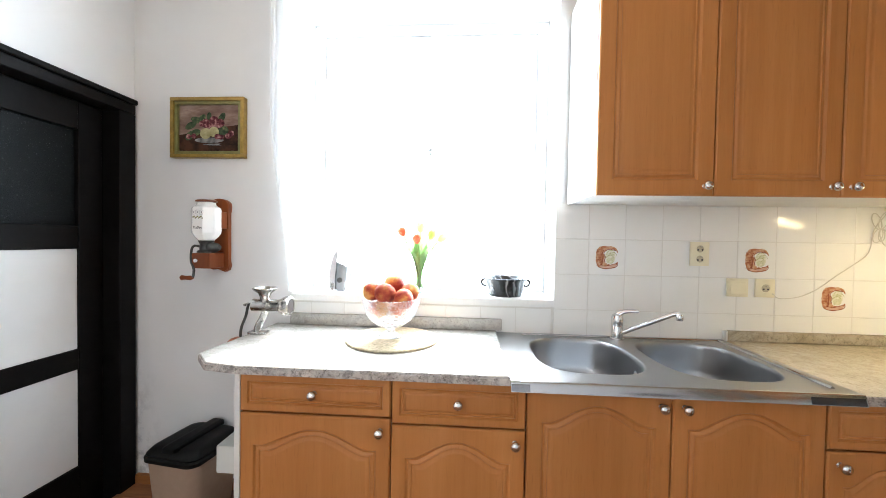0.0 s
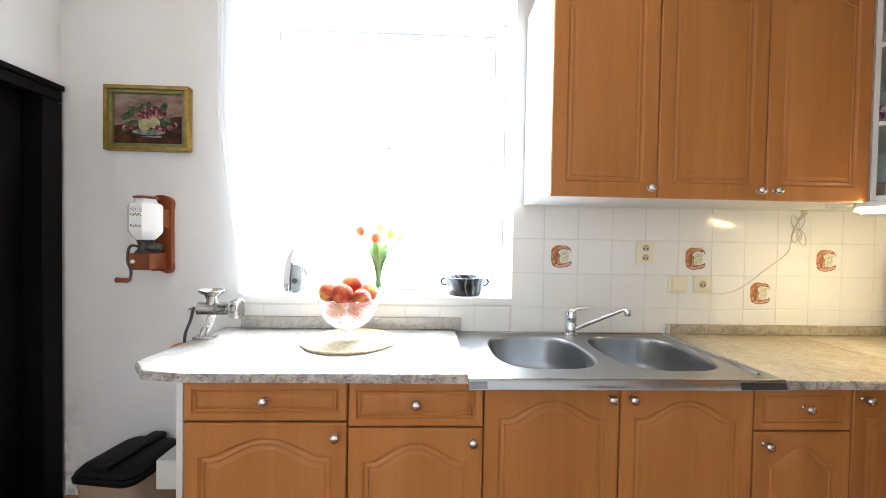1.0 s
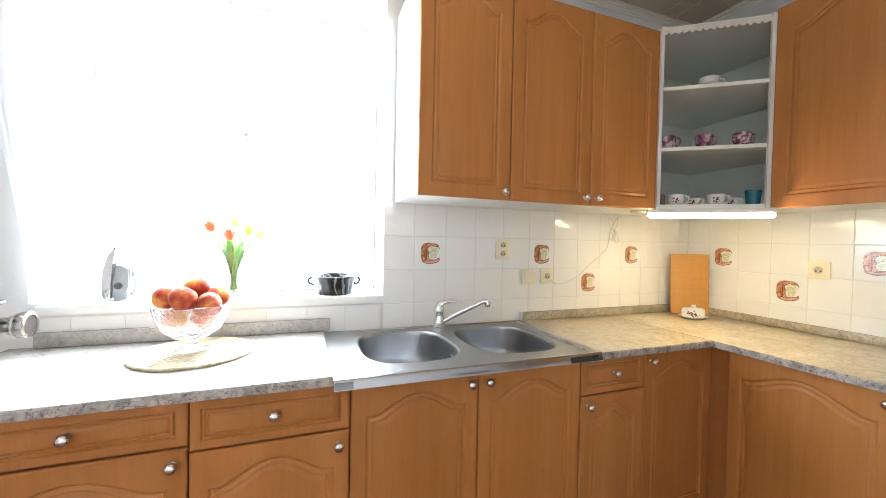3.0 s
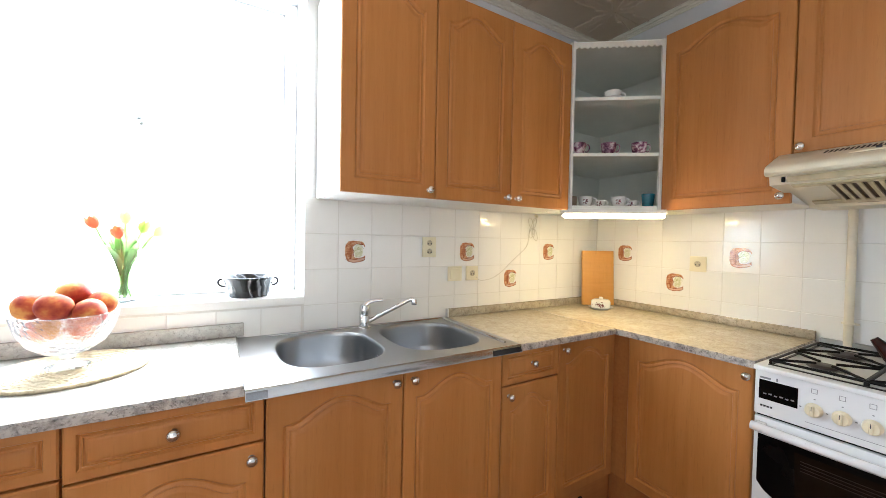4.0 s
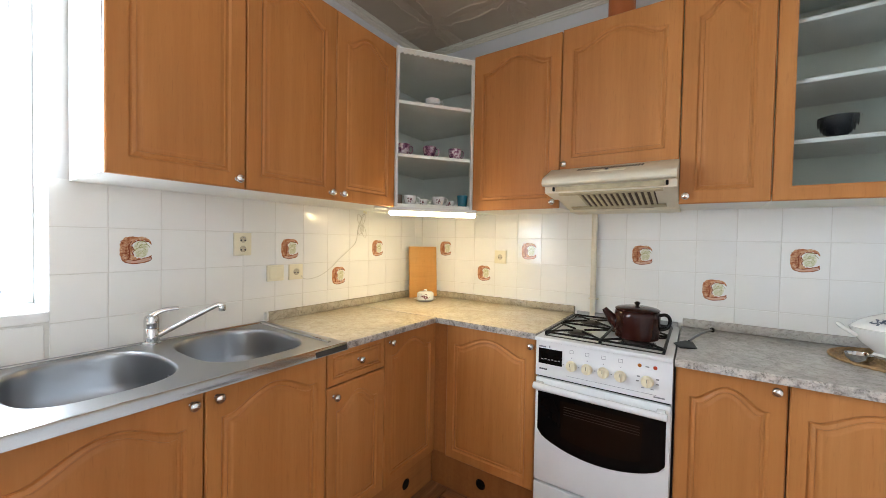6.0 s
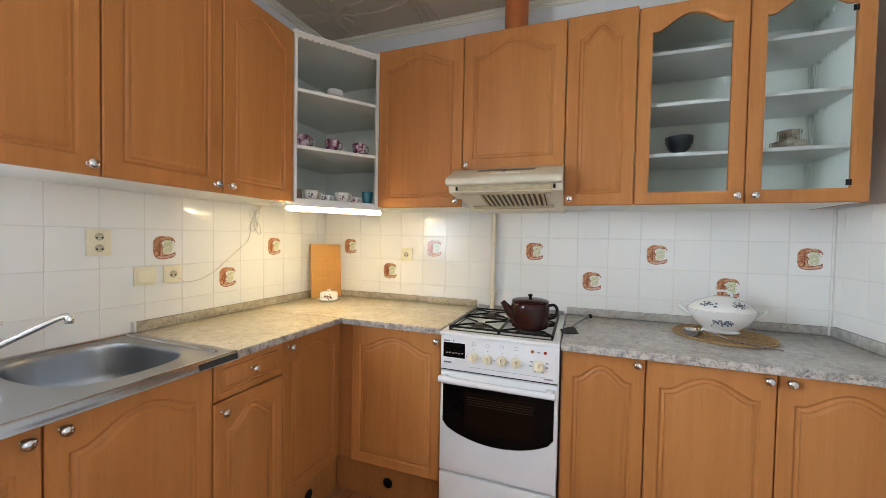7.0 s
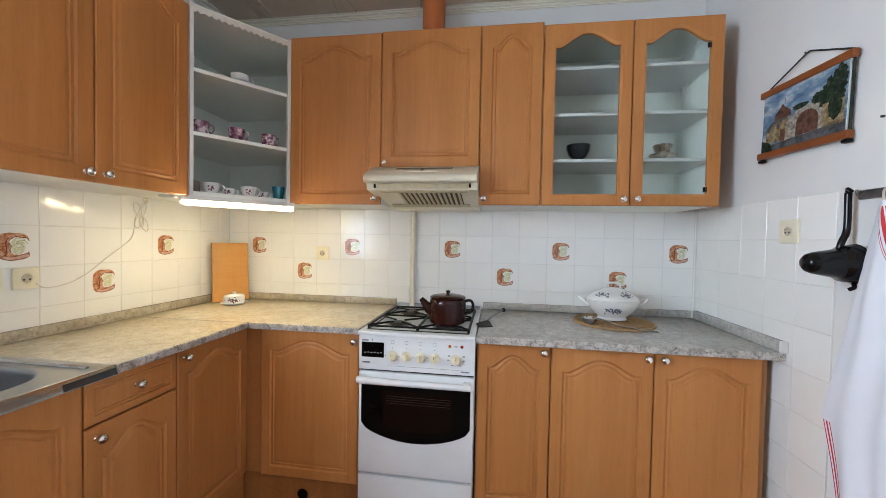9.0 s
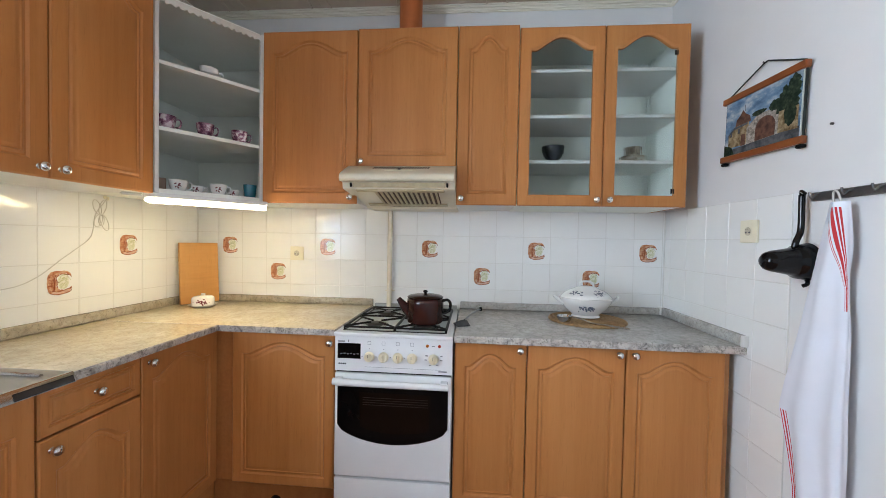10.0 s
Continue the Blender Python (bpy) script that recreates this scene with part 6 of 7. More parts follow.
def coffee_mill():
    t = thing("wall_coffee_mill", pose(-3.375, T, 1.14), "wall coffee mill with a white ceramic jar on a wooden board", "coffee mill")
    n = 16
    out = [(-0.062, 0.010), (-0.045, 0.004), (-0.020, 0.012), (-0.004, 0.0), (0.012, -0.004), (0.026, 0.004), (0.032, 0.022), (0.028, 0.05), (0.028, 0.26), (0.032, 0.29)]
    out += [(-0.015 + 0.047 * math.cos(math.pi * i / n), 0.295 + 0.032 * math.sin(math.pi * i / n)) for i in range(1, n)] + [(-0.062, 0.29), (-0.058, 0.26), (-0.058, 0.05)]
    bm = plate(bmesh.new(), out, -0.022, -0.001)
    bmesh.ops.bevel(bm, geom=[e for e in bm.edges if all(v.co.y < -0.02 for v in e.verts)], offset=0.004, segments=2, affect="EDGES")
    part("back_board", bm, RED_WOOD, t)
    c = (-0.030, -0.085)
    bm = lathe(bmesh.new(), [(0.030, 0.138), (0.042, 0.148), (0.056, 0.166), (0.059, 0.176), (0.059, 0.270), (0.056, 0.280), (0.042, 0.288), (0.038, 0.291), (0.038, 0.302), (0.034, 0.303)], 8, (c[0], c[1], 0), sx=1.0, sy=0.95)
    bmesh.ops.rotate(bm, verts=bm.verts, cent=(c[0], c[1], 0), matrix=Matrix.Rotation(radians(22.5), 3, "Z"))
    bmesh.ops.bevel(bm, geom=list(bm.edges), offset=0.002, segments=2, affect="EDGES")
    jar = part("jar", bm, CHINA, t, "white ceramic jar", 24)
    part("lid", lathe(bmesh.new(), [(0.035, 0.3035), (0.042, 0.305), (0.042, 0.310), (0.034, 0.314), (0.006, 0.315)], 24, (c[0], c[1], 0)), RED_WOOD, jar, "brown wooden lid")
    yf = c[1] - 0.0595 * 0.95 * math.cos(radians(22.5)) - 0.0006
    word = bpy.data.curves.new("jar_word", "FONT")
    word.body, word.size, word.align_x, word.extrude = "Kaffee", 0.016, "CENTER", 0.0003
    tmp = bpy.data.objects.new("jar_word_text", word)
    scene.collection.objects.link(tmp)
    me = bpy.data.meshes.new_from_object(tmp.evaluated_get(bpy.context.evaluated_depsgraph_get()))
    bpy.data.objects.remove(tmp)
    me.materials.clear()
    me.materials.append(DARK_INK)
    me.transform(Matrix.Translation((c[0], yf, 0.188)) @ Matrix.Rotation(radians(90), 4, "X"))
    o = new("lettering", me)
    o.parent = jar
    bm = bmesh.new()
    for i in range(9):
        u = -0.020 + i * 0.005
        plate(bm, ellipse(c[0] + u, 0.236 + 0.004 * math.sin(i * 2.1), 0.0034, 0.0028, 8), yf - 0.0004, yf)
    part("flower_print", bm, GILT_GREEN, jar)
    bm = bmesh.new()
    for i in range(3):
        x = c[0] - 0.024 + i * 0.017
        for a in ((x, x + 0.014, 0.248, 0.2488), (x, x + 0.014, 0.2655, 0.2663), (x, x + 0.0008, 0.2488, 0.2655), (x + 0.0132, x + 0.014, 0.2488, 0.2655), (x + 0.005, x + 0.009, 0.254, 0.260)):
            box(bm, a[0], a[1], yf - 0.0004, yf, a[2], a[3])
    part("scale_print", bm, GREY_INK, jar)
    part("jar_strap", B(0.016, 0.024, -0.080, -0.0225, 0.19, 0.265, 0.003), RED_WOOD, t)
    bm = lathe(bmesh.new(), [(0.034, 0.085), (0.036, 0.088), (0.034, 0.092), (0.026, 0.098), (0.024, 0.120), (0.030, 0.134), (0.032, 0.1375)], 24, (c[0], c[1], 0))
    lathe(bm, [(0.022, 0.0), (0.024, 0.01), (0.018, 0.04), (0.010, 0.05)], 16, (c[0] + 0.012, c[1], 0.108), "x")
    part("mill", bm, IRON_GREY, t, "grey cast iron mill")
    d = part("drawer_box", B(c[0] - 0.040, c[0] + 0.040, -0.120, -0.0225, 0.018, 0.084, 0.002), RED_WOOD, t)
    part("drawer_knob", lathe(bmesh.new(), [(0.003, 0.0), (0.004, -0.004), (0.008, -0.008), (0.008, -0.012), (0.003, -0.015)], 14, (c[0] - 0.016, -0.120, 0.052), "y"), CHINA, d, "white china knob")
    bm = tube(bmesh.new(), smooth_line([(c[0] - 0.02, c[1], 0.108), (c[0] - 0.046, c[1] - 0.01, 0.114), (c[0] - 0.052, c[1] - 0.02, 0.095), (c[0] - 0.046, c[1] - 0.03, 0.050), (c[0] - 0.026, c[1] - 0.04, 0.015), (c[0] - 0.026, c[1] - 0.045, -0.020)], 5), 0.0050, 8)
    part("crank", bm, IRON_GREY, t)
    part("grip", lathe(bmesh.new(), [(0.004, 0.0), (0.010, -0.012), (0.0085, -0.035), (0.011, -0.052), (0.004, -0.060)], 14, (c[0] - 0.024, c[1] - 0.045, -0.022), "x"), RED_WOOD, t)


coffee_mill()


def outlet(name, m, w, h, label, pins=1, rocker=False):
    t = thing(name, m, label, "socket" if not rocker else "switch", "sockets and switches on the tiles")
    part("cover", B(-w / 2, w / 2, -0.011, -0.0015, -h / 2, h / 2, 0.003, 2), CREAM, t)
    if rocker:
        part("rocker", B(-w / 2 + 0.010, w / 2 - 0.010, -0.0155, -0.0112, -h / 2 + 0.010, h / 2 - 0.010, 0.002), CREAM, t)
        return t
    for k in range(pins):
        z = 0 if pins == 1 else (0.021 if k else -0.021)
        r = 0.0195 if pins == 1 else 0.0175
        insert = part("insert", lathe(bmesh.new(), [(r, -0.0112), (r + 0.002, -0.0135), (r, -0.0140), (r - 0.003, -0.0120)], 26, (0, 0, z), "y"), CREAM, t)
        # Flat darker disc paints the shade of a recess; the cover is solid.
        part("well", lathe(bmesh.new(), [(r - 0.003, -0.0121), (r - 0.004, -0.0124), (0.003, -0.0124)], 22, (0, 0, z), "y"), CREAM_SHADE, insert)
        for dx, dz in ((-0.0085, -0.004), (0.0085, -0.004)):
            part("pin_hole", lathe(bmesh.new(), [(0.0036, -0.0126), (0.0036, -0.0134), (0.001, -0.0135)], 10, (dx, 0, z + dz), "y"), DARK_INK, insert)
        part("earth_pin", lathe(bmesh.new(), [(0.0022, -0.0126), (0.0022, -0.022), (0.001, -0.023)], 10, (0, 0, z + 0.009), "y"), CHROME, insert)
    return t


outlet("socket_outlet", pose(-1.301, 0, 1.258), 0.076, 0.100, "cream double socket on the white tiles", 2)
outlet("light_switch", pose(-1.146, 0, 1.121), 0.084, 0.076, "cream square light switch on the white tiles", 1, True)
outlet("socket_outlet", pose(-1.037, 0, 1.121), 0.076, 0.076, "cream single socket with a thin white cord")
outlet("socket_outlet", pose(0, -0.632, 1.193, 0, 0, -90), 0.080, 0.082, "cream single socket near the lamp")
outlet("socket_outlet", pose(-0.636, BACKY, 1.342, 0, 0, 180), 0.086, 0.086, "cream single socket beside the dipper")

cord = thing("lamp_cord", pose(0, 0, 0), "thin white cord looped on a hook under the cabinets", "cord")
pts = [(-1.010, -0.012, 1.100), (-0.985, -0.006, 1.082), (-0.947, -0.005, 1.080), (-0.890, -0.005, 1.092), (-0.827, -0.005, 1.125), (-0.760, -0.005, 1.178), (-0.700, -0.005, 1.222), (-0.650, -0.005, 1.262), (-0.634, -0.006, 1.30), (-0.625, -0.008, 1.37), (-0.590, -0.010, 1.425), (-0.575, -0.012, 1.448)]
part("cable", tube(bmesh.new(), smooth_line(pts, 5), 0.0018, 6), CORD_WHITE, cord)
knot = Vector((-0.606, -0.010, 1.372))
for k, (ang, ln, wd) in enumerate(((112, 0.068, 0.016), (72, 0.070, 0.015), (248, 0.058, 0.017), (292, 0.076, 0.016), (268, 0.050, 0.012))):
    d, e = Vector((math.cos(radians(ang)), 0, math.sin(radians(ang)))), Vector((-math.sin(radians(ang)), 0, math.cos(radians(ang))))
    pts = [knot + d * ln * (0.5 - 0.5 * math.cos(a)) + e * wd * math.sin(a) + Vector((0, -0.002 * k, 0)) for a in (2 * math.pi * i / 14 for i in range(15))]
    part("cable_loop", tube(bmesh.new(), smooth_line(pts, 3), 0.0018, 6), CORD_WHITE, cord)
bm = tube(bmesh.new(), smooth_line([(-0.575, -0.001, 1.452), (-0.575, -0.016, 1.452), (-0.575, -0.018, 1.444), (-0.575, -0.012, 1.440)], 4), 0.003, 8)
lathe(bm, [(0.008, 0.0), (0.008, -0.004), (0.005, -0.006)], 14, (-0.575, 0, 1.452), "y")
part("hook", bm, CREAM, cord)


# ---- left of the cabinets ----
STEP = 0.135


def waste_bin():
    t = thing("waste_bin", pose(-3.405, -0.142, STEP, 0, 0, -8), "taupe plastic waste bin with a black lid beside the cabinets", "waste bin")
    def ring(bm, hx, hy, z, r=0.045, seg=6):
        out = []
        for cx, cy, a0 in ((hx - r, hy - r, 0), (-hx + r, hy - r, 90), (-hx + r, -hy + r, 180), (hx - r, -hy + r, 270)):
            for i in range(seg + 1):
                a = radians(a0 + 90 * i / seg)
                out.append(bm.verts.new((cx + r * math.cos(a), cy + r * math.sin(a), z)))
        return out
    def loft(bm, loops):
        n = len(loops[0])
        for a, b in zip(loops, loops[1:]):
            for i in range(n):
                bm.faces.new((a[i], a[(i + 1) % n], b[(i + 1) % n], b[i]))
        bm.faces.new(loops[0]), bm.faces.new(loops[-1])
        return bm
    bm = bmesh.new()
    part("tub", loft(bm, [ring(bm, 0.102, 0.108, 0.0), ring(bm, 0.105, 0.112, 0.01), ring(bm, 0.122, 0.129, 0.405 - STEP)]), BROWN_PLASTIC, t)
    bm = bmesh.new()
    lid = part("lid", loft(bm, [ring(bm, 0.130, 0.137, 0.400 - STEP), ring(bm, 0.131, 0.138, 0.414 - STEP), ring(bm, 0.124, 0.131, 0.420 - STEP), ring(bm, 0.126, 0.133, 0.427 - STEP), ring(bm, 0.112, 0.118, 0.444 - STEP), ring(bm, 0.09, 0.098, 0.450 - STEP)]), BLACK_PLASTIC, t, "black plastic lid")
    bm = bmesh.new()
    part("lid_handle", loft(bm, [ring(bm, 0.030, 0.132, 0.446 - STEP, 0.012, 3), ring(bm, 0.029, 0.131, 0.462 - STEP, 0.012, 3), ring(bm, 0.022, 0.122, 0.468 - STEP, 0.012, 3)]), BLACK_PLASTIC, lid)


waste_bin()
bm = B(-3.062, -2.9792, -0.500, -0.20, 0.535, 0.625, 0.006, 2)
tagged(solid("hanging_box", bm, PALE_PLASTIC, "pale plastic box hung on the white side panel", "plastic box"))
# low boarded step beside the door, with its skirting
step = thing("floor_step", pose(0, 0, 0), "low brown boarded step beside the door", "step", kind="structure")
part("riser", B(DOORX + 0.001, -2.982, -0.452, -0.004, 0.001, STEP - 0.021), PLINTH, step)
for k in range(5):
    part("board", B(DOORX + 0.001, -2.982, -0.456 + k * 0.09, -0.456 + k * 0.09 + 0.0885, STEP - 0.02, STEP, 0.0015), PARQUET, step)
bm = B(DOORX + 0.019, -2.982, -0.018, 0.004, STEP + 0.0005, STEP + 0.045, 0.004)
solid("baseboard", bm, PLINTH, "low brown skirting board along the wall", "skirting board", kind="structure")


# ---- corner ----
def leaning_board():
    bm = B(-0.100, 0.100, -0.011, 0.011, 0.0, 0.345, 0.003, 2)
    ob = solid("chopping_board", bm, BOARD, "orange-stained wooden chopping board leaning in the corner", "chopping board")
    ob.matrix_world = pose(-0.124, -0.112, ZT + 0.002, -4, 0, -30)
    bm = lathe(bmesh.new(), [(0.004, -0.0092), (0.004, -0.0098), (0.002, -0.0099)], 12, (0.075, 0, 0.19), "y")
    part("knot", bm, RED_WOOD, ob)


leaning_board()
butter = thing("butter_dish", pose(-0.225, -0.208, ZT + 0.001) @ Matrix.Diagonal((1.12, 1.12, 1.08, 1)), "white china butter dish with a printed lid", "butter dish")
part("plate", lathe(bmesh.new(), [(0.040, 0.0), (0.042, 0.002), (0.056, 0.009), (0.060, 0.012), (0.058, 0.0125), (0.040, 0.006), (0.004, 0.005)], 36, sx=1.15), CHINA, butter)
lid = part("lid", lathe(bmesh.new(), [(0.046, 0.010), (0.046, 0.040), (0.043, 0.048), (0.034, 0.053), (0.010, 0.055), (0.009, 0.060), (0.010, 0.064), (0.006, 0.067)], 36, sx=1.15), CHINA, butter)


def sprig(bm, place, rng, spread, n, r):
    """A scatter of small printed petals: place(u, v) gives a point and its normal."""
    for _ in range(n):
        u, v = rng.gauss(0, spread), rng.gauss(0, spread * 0.55)
        p, nr = place(u, v)
        side = nr.orthogonal().normalized()
        up = nr.cross(side)
        a0, k = rng.uniform(0, 6.28), rng.uniform(0.6, 1.3) * r
        vs = []
        for i in range(7):
            a = 2 * math.pi * i / 7
            q = side * math.cos(a) * k + up * math.sin(a) * k * 0.55
            q.rotate(Matrix.Rotation(a0, 3, nr))
            vs.append(bm.verts.new(p + nr * 0.0005 + q))
        bm.faces.new(vs)
    return bm


def around(cx, cy, rx, ry, z, ang):
    """Places on the side of an upright oval body, facing ang."""
    def f(u, v):
        a = ang + u / max(rx, ry)
        return Vector((cx + rx * math.cos(a), cy + ry * math.sin(a), z + v)), Vector((math.cos(a) / rx, math.sin(a) / ry, 0)).normalized()
    return f


rng = random.Random(2)
part("flower_print", sprig(bmesh.new(), around(0, 0, 0.0532, 0.0462, 0.028, radians(218)), rng, 0.013, 26, 0.0044), FLOWER_INK, lid)


def cup(m, r, h, mat, label, print_mat=None, group="cups in the corner shelf"):
    t = thing("cup", m, label, "cup", group)
    body = part("cup_body", lathe(bmesh.new(), [(r * 0.62, 0.0), (r * 0.66, 0.002), (r * 0.80, 0.012), (r * 0.95, h * 0.55), (r, h), (r * 0.95, h), (r * 0.88, h * 0.55), (r * 0.7, 0.014), (0.003, 0.008)], 28), mat, t)
    part("handle", tube(bmesh.new(), smooth_line([(r * 0.93, 0, h * 0.85), (r * 1.35, 0, h * 0.88), (r * 1.48, 0, h * 0.58), (r * 1.25, 0, h * 0.28), (r * 0.90, 0, h * 0.30)], 4), 0.0032, 8), mat, t)
    if print_mat:
        part("flower_print", sprig(bmesh.new(), around(0, 0, r * 0.955, r * 0.955, h * 0.52, radians(-95)), random.Random(3), 0.010, 10, 0.0045), print_mat, body)
    return t


CD = (CB - CA)


def shelf_spot(s, depth, z):
    p = CA + CD * s - CN * depth
    return (p.x, p.y, z)


ANG = -38
for s, d in ((0.23, 0.07), (0.60, 0.07)):
    x, y, z = shelf_spot(s, d, 1.4805)
    cup(pose(x, y, z, 0, 0, ANG), 0.036, 0.050, CHINA, "white china cup with a red flower print", FLOWER_INK)
for s, d in ((0.41, 0.085), (0.77, 0.09)):
    x, y, z = shelf_spot(s, d, 1.4805)
    cup(pose(x, y, z, 0, 0, ANG - 12), 0.026, 0.034, CHINA, "small white cup with a red flower print", FLOWER_INK)
for s, d in ((0.12, 0.052), (0.46, 0.052), (0.80, 0.052)):
    x, y, z = shelf_spot(s, d, 1.7405)
    cup(pose(x, y, z, 0, 0, ANG), 0.036, 0.058, PURPLE, "purple transfer-printed china cup on the shelf")
x, y, z = shelf_spot(0.50, 0.066, 2.0145)
sc = solid("saucer", lathe(bmesh.new(), [(0.028, 0.0), (0.031, 0.002), (0.050, 0.009), (0.056, 0.012), (0.053, 0.0125), (0.028, 0.006), (0.003, 0.005)], 32), CHINA, "white china saucer under the cup", "saucer")
sc.matrix_world = pose(x, y, z)
cup(pose(x, y, z + 0.0062, 0, 0, ANG), 0.040, 0.040, CHINA, "white china cup with a dark rim on its saucer", None)
x, y, z = shelf_spot(0.925, 0.060, 1.4805)
g = solid("tumbler", lathe(bmesh.new(), [(0.024, 0.0), (0.025, 0.003), (0.031, 0.065), (0.029, 0.065), (0.023, 0.008), (0.003, 0.006)], 24), TEAL_GLASS, "small teal glass tumbler on the corner shelf", "tumbler")
g.matrix_world = pose(x, y, z)
x, y, z = shelf_spot(0.055, 0.085, 1.4805)
g = solid("small_box", B(-0.03, 0.03, -0.025, 0.025, 0, 0.055, 0.003), TAN_BOX, "small brown box on the corner shelf", "box")
g.matrix_world = pose(x + 0.012, y + 0.010, z, 0, 0, ANG)


# ---- on the cooker and the right worktop ----
def kettle():
    t = thing("enamel_kettle", pose(-0.488, -1.467, 0.9170), "dark brown enamel kettle on the gas burner", "kettle")
    body = part("kettle_body", lathe(bmesh.new(), [(0.073, 0.0), (0.078, 0.004), (0.081, 0.035), (0.082, 0.062), (0.082, 0.092), (0.080, 0.106), (0.075, 0.111), (0.004, 0.1115)], 44), BROWN_ENAMEL, t)
    lid = part("lid", lathe(bmesh.new(), [(0.079, 0.1118), (0.081, 0.115), (0.074, 0.120), (0.045, 0.126), (0.012, 0.128)], 44), BROWN_ENAMEL, t)
    part("lid_knob", lathe(bmesh.new(), [(0.006, 0.128), (0.006, 0.132), (0.0105, 0.136), (0.0105, 0.141), (0.005, 0.145)], 18), BLACK_GLOSS, lid)
    part("spout", tube(bmesh.new(), smooth_line([(-0.010, 0.062, 0.042), (-0.012, 0.084, 0.062), (-0.014, 0.102, 0.084), (-0.016, 0.120, 0.106)], 5), 0.029, 14, taper=0.34), BROWN_ENAMEL, t)
    part("handle", tube(bmesh.new(), smooth_line([(0.0, -0.076, 0.098), (0.004, -0.100, 0.102), (0.006, -0.113, 0.084), (0.005, -0.106, 0.054), (0.0, -0.080, 0.042)], 5), 0.0065, 10), BLACK_GLOSS, t)


kettle()
sp = thing("spatula", pose(-0.40, -1.640, ZT + 0.0015), "black-bladed kitchen spatula lying beside the hob", "spatula")
bm = slab(bmesh.new(), [(-0.085, 0.025), (-0.02, 0.050), (0.055, 0.012), (0.05, -0.014), (-0.060, -0.030)], 0.0, 0.002)
part("blade", bm, BLACK_PLASTIC, sp)
part("handle", tube(bmesh.new(), smooth_line([(0.045, -0.002, 0.004), (0.12, -0.025, 0.012), (0.22, -0.055, 0.014), (0.31, -0.082, 0.010)], 4), 0.005, 8, flat=0.6), RAIL_METAL, sp)
part("handle_end", lathe(bmesh.new(), [(0.007, 0.0), (0.009, 0.004), (0.009, 0.015), (0.006, 0.020)], 14, (0.318, -0.085, 0.0)), BLACK_PLASTIC, sp)

woven_mat("place_mat", -0.238, -2.250, ZT, 0.180, "round woven straw mat under the soup tureen", BROWN_WICKER)


def tureen():
    t = thing("soup_tureen", pose(-0.195, -2.256, ZT + 0.011) @ Matrix.Diagonal((1.0, 0.97, 1.0, 1)), "white china soup tureen with a blue floral print", "tureen")
    kw = dict(sx=0.74, sy=1.0)
    body = part("tureen_body", lathe(bmesh.new(), [(0.070, 0.0), (0.074, 0.003), (0.068, 0.012), (0.074, 0.020), (0.105, 0.045), (0.128, 0.078), (0.134, 0.094), (0.136, 0.098), (0.130, 0.099), (0.004, 0.097)], 56, **kw), CHINA, t)
    lid = part("lid", lathe(bmesh.new(), [(0.131, 0.0995), (0.130, 0.105), (0.112, 0.122), (0.085, 0.138), (0.072, 0.142), (0.050, 0.153), (0.028, 0.158), (0.004, 0.159)], 56, **kw), CHINA, t)
    part("lid_handle", tube(bmesh.new(), smooth_line([(0, -0.038, 0.152), (0, -0.034, 0.170), (0, -0.016, 0.180), (0, 0.016, 0.180), (0, 0.034, 0.170), (0, 0.038, 0.152)], 4), 0.0055, 10), CHINA, lid)
    for s in (-1, 1):
        part("handle", tube(bmesh.new(), smooth_line([(-0.022, s * 0.120, 0.070), (-0.020, s * 0.150, 0.090), (-0.006, s * 0.163, 0.102), (0.006, s * 0.163, 0.102), (0.020, s * 0.150, 0.090), (0.022, s * 0.120, 0.070)], 4), 0.0075, 10), CHINA, t)
    part("flower_print", sprig(bmesh.new(), around(0, 0, 0.118 * 0.74, 0.118, 0.060, radians(170)), random.Random(8), 0.022, 46, 0.0058), BLUE_INK, body)
    def roof(ang, r, z):
        def f(u, v):
            a = ang + u / 0.1
            rr = r - v * 0.8
            return Vector((rr * 0.74 * math.cos(a), rr * math.sin(a), z + v * 0.55)), Vector((math.cos(a) * 0.62, math.sin(a) * 0.5, 0.75)).normalized()
        return f
    for a, seed in ((radians(140), 3), (radians(205), 5)):
        part("flower_print", sprig(bmesh.new(), roof(a, 0.104, 0.1285), random.Random(seed), 0.015, 28, 0.0050), BLUE_INK, lid)


tureen()
ladle = thing("ladle", pose(-0.345, -2.115, ZT + 0.011), "shiny steel ladle lying on the straw mat", "ladle")
part("ladle_bowl", lathe(bmesh.new(), [(0.006, 0.0), (0.022, 0.004), (0.032, 0.016), (0.035, 0.030), (0.033, 0.030), (0.029, 0.016), (0.018, 0.007), (0.003, 0.005)], 28), STEEL_LIP, ladle)
part("handle", tube(bmesh.new(), smooth_line([(-0.006, -0.032, 0.029), (-0.022, -0.07, 0.022), (-0.040, -0.12, 0.006), (-0.066, -0.20, 0.002), (-0.088, -0.265, -0.004)], 5), 0.0045, 8, flat=0.6), STEEL_LIP, ladle)
db = solid("bowl", lathe(bmesh.new(), [(0.030, 0.0), (0.032, 0.004), (0.022, 0.022), (0.046, 0.044), (0.060, 0.072), (0.063, 0.100), (0.060, 0.100), (0.055, 0.070), (0.036, 0.046), (0.003, 0.038)], 30), DARK_BOWL, "dark blue footed bowl behind the glass", "bowl")
db.matrix_world = pose(-0.190, -2.074, 1.6785) @ Matrix.Diagonal((0.9, 0.9, 0.95, 1))
BROWN_CHINA = painted("brown_print_china", [(0.36, (0.10, 0.07, 0.05)), (0.46, (0.42, 0.34, 0.26)), (0.6, (0.66, 0.60, 0.50))], 34.0)
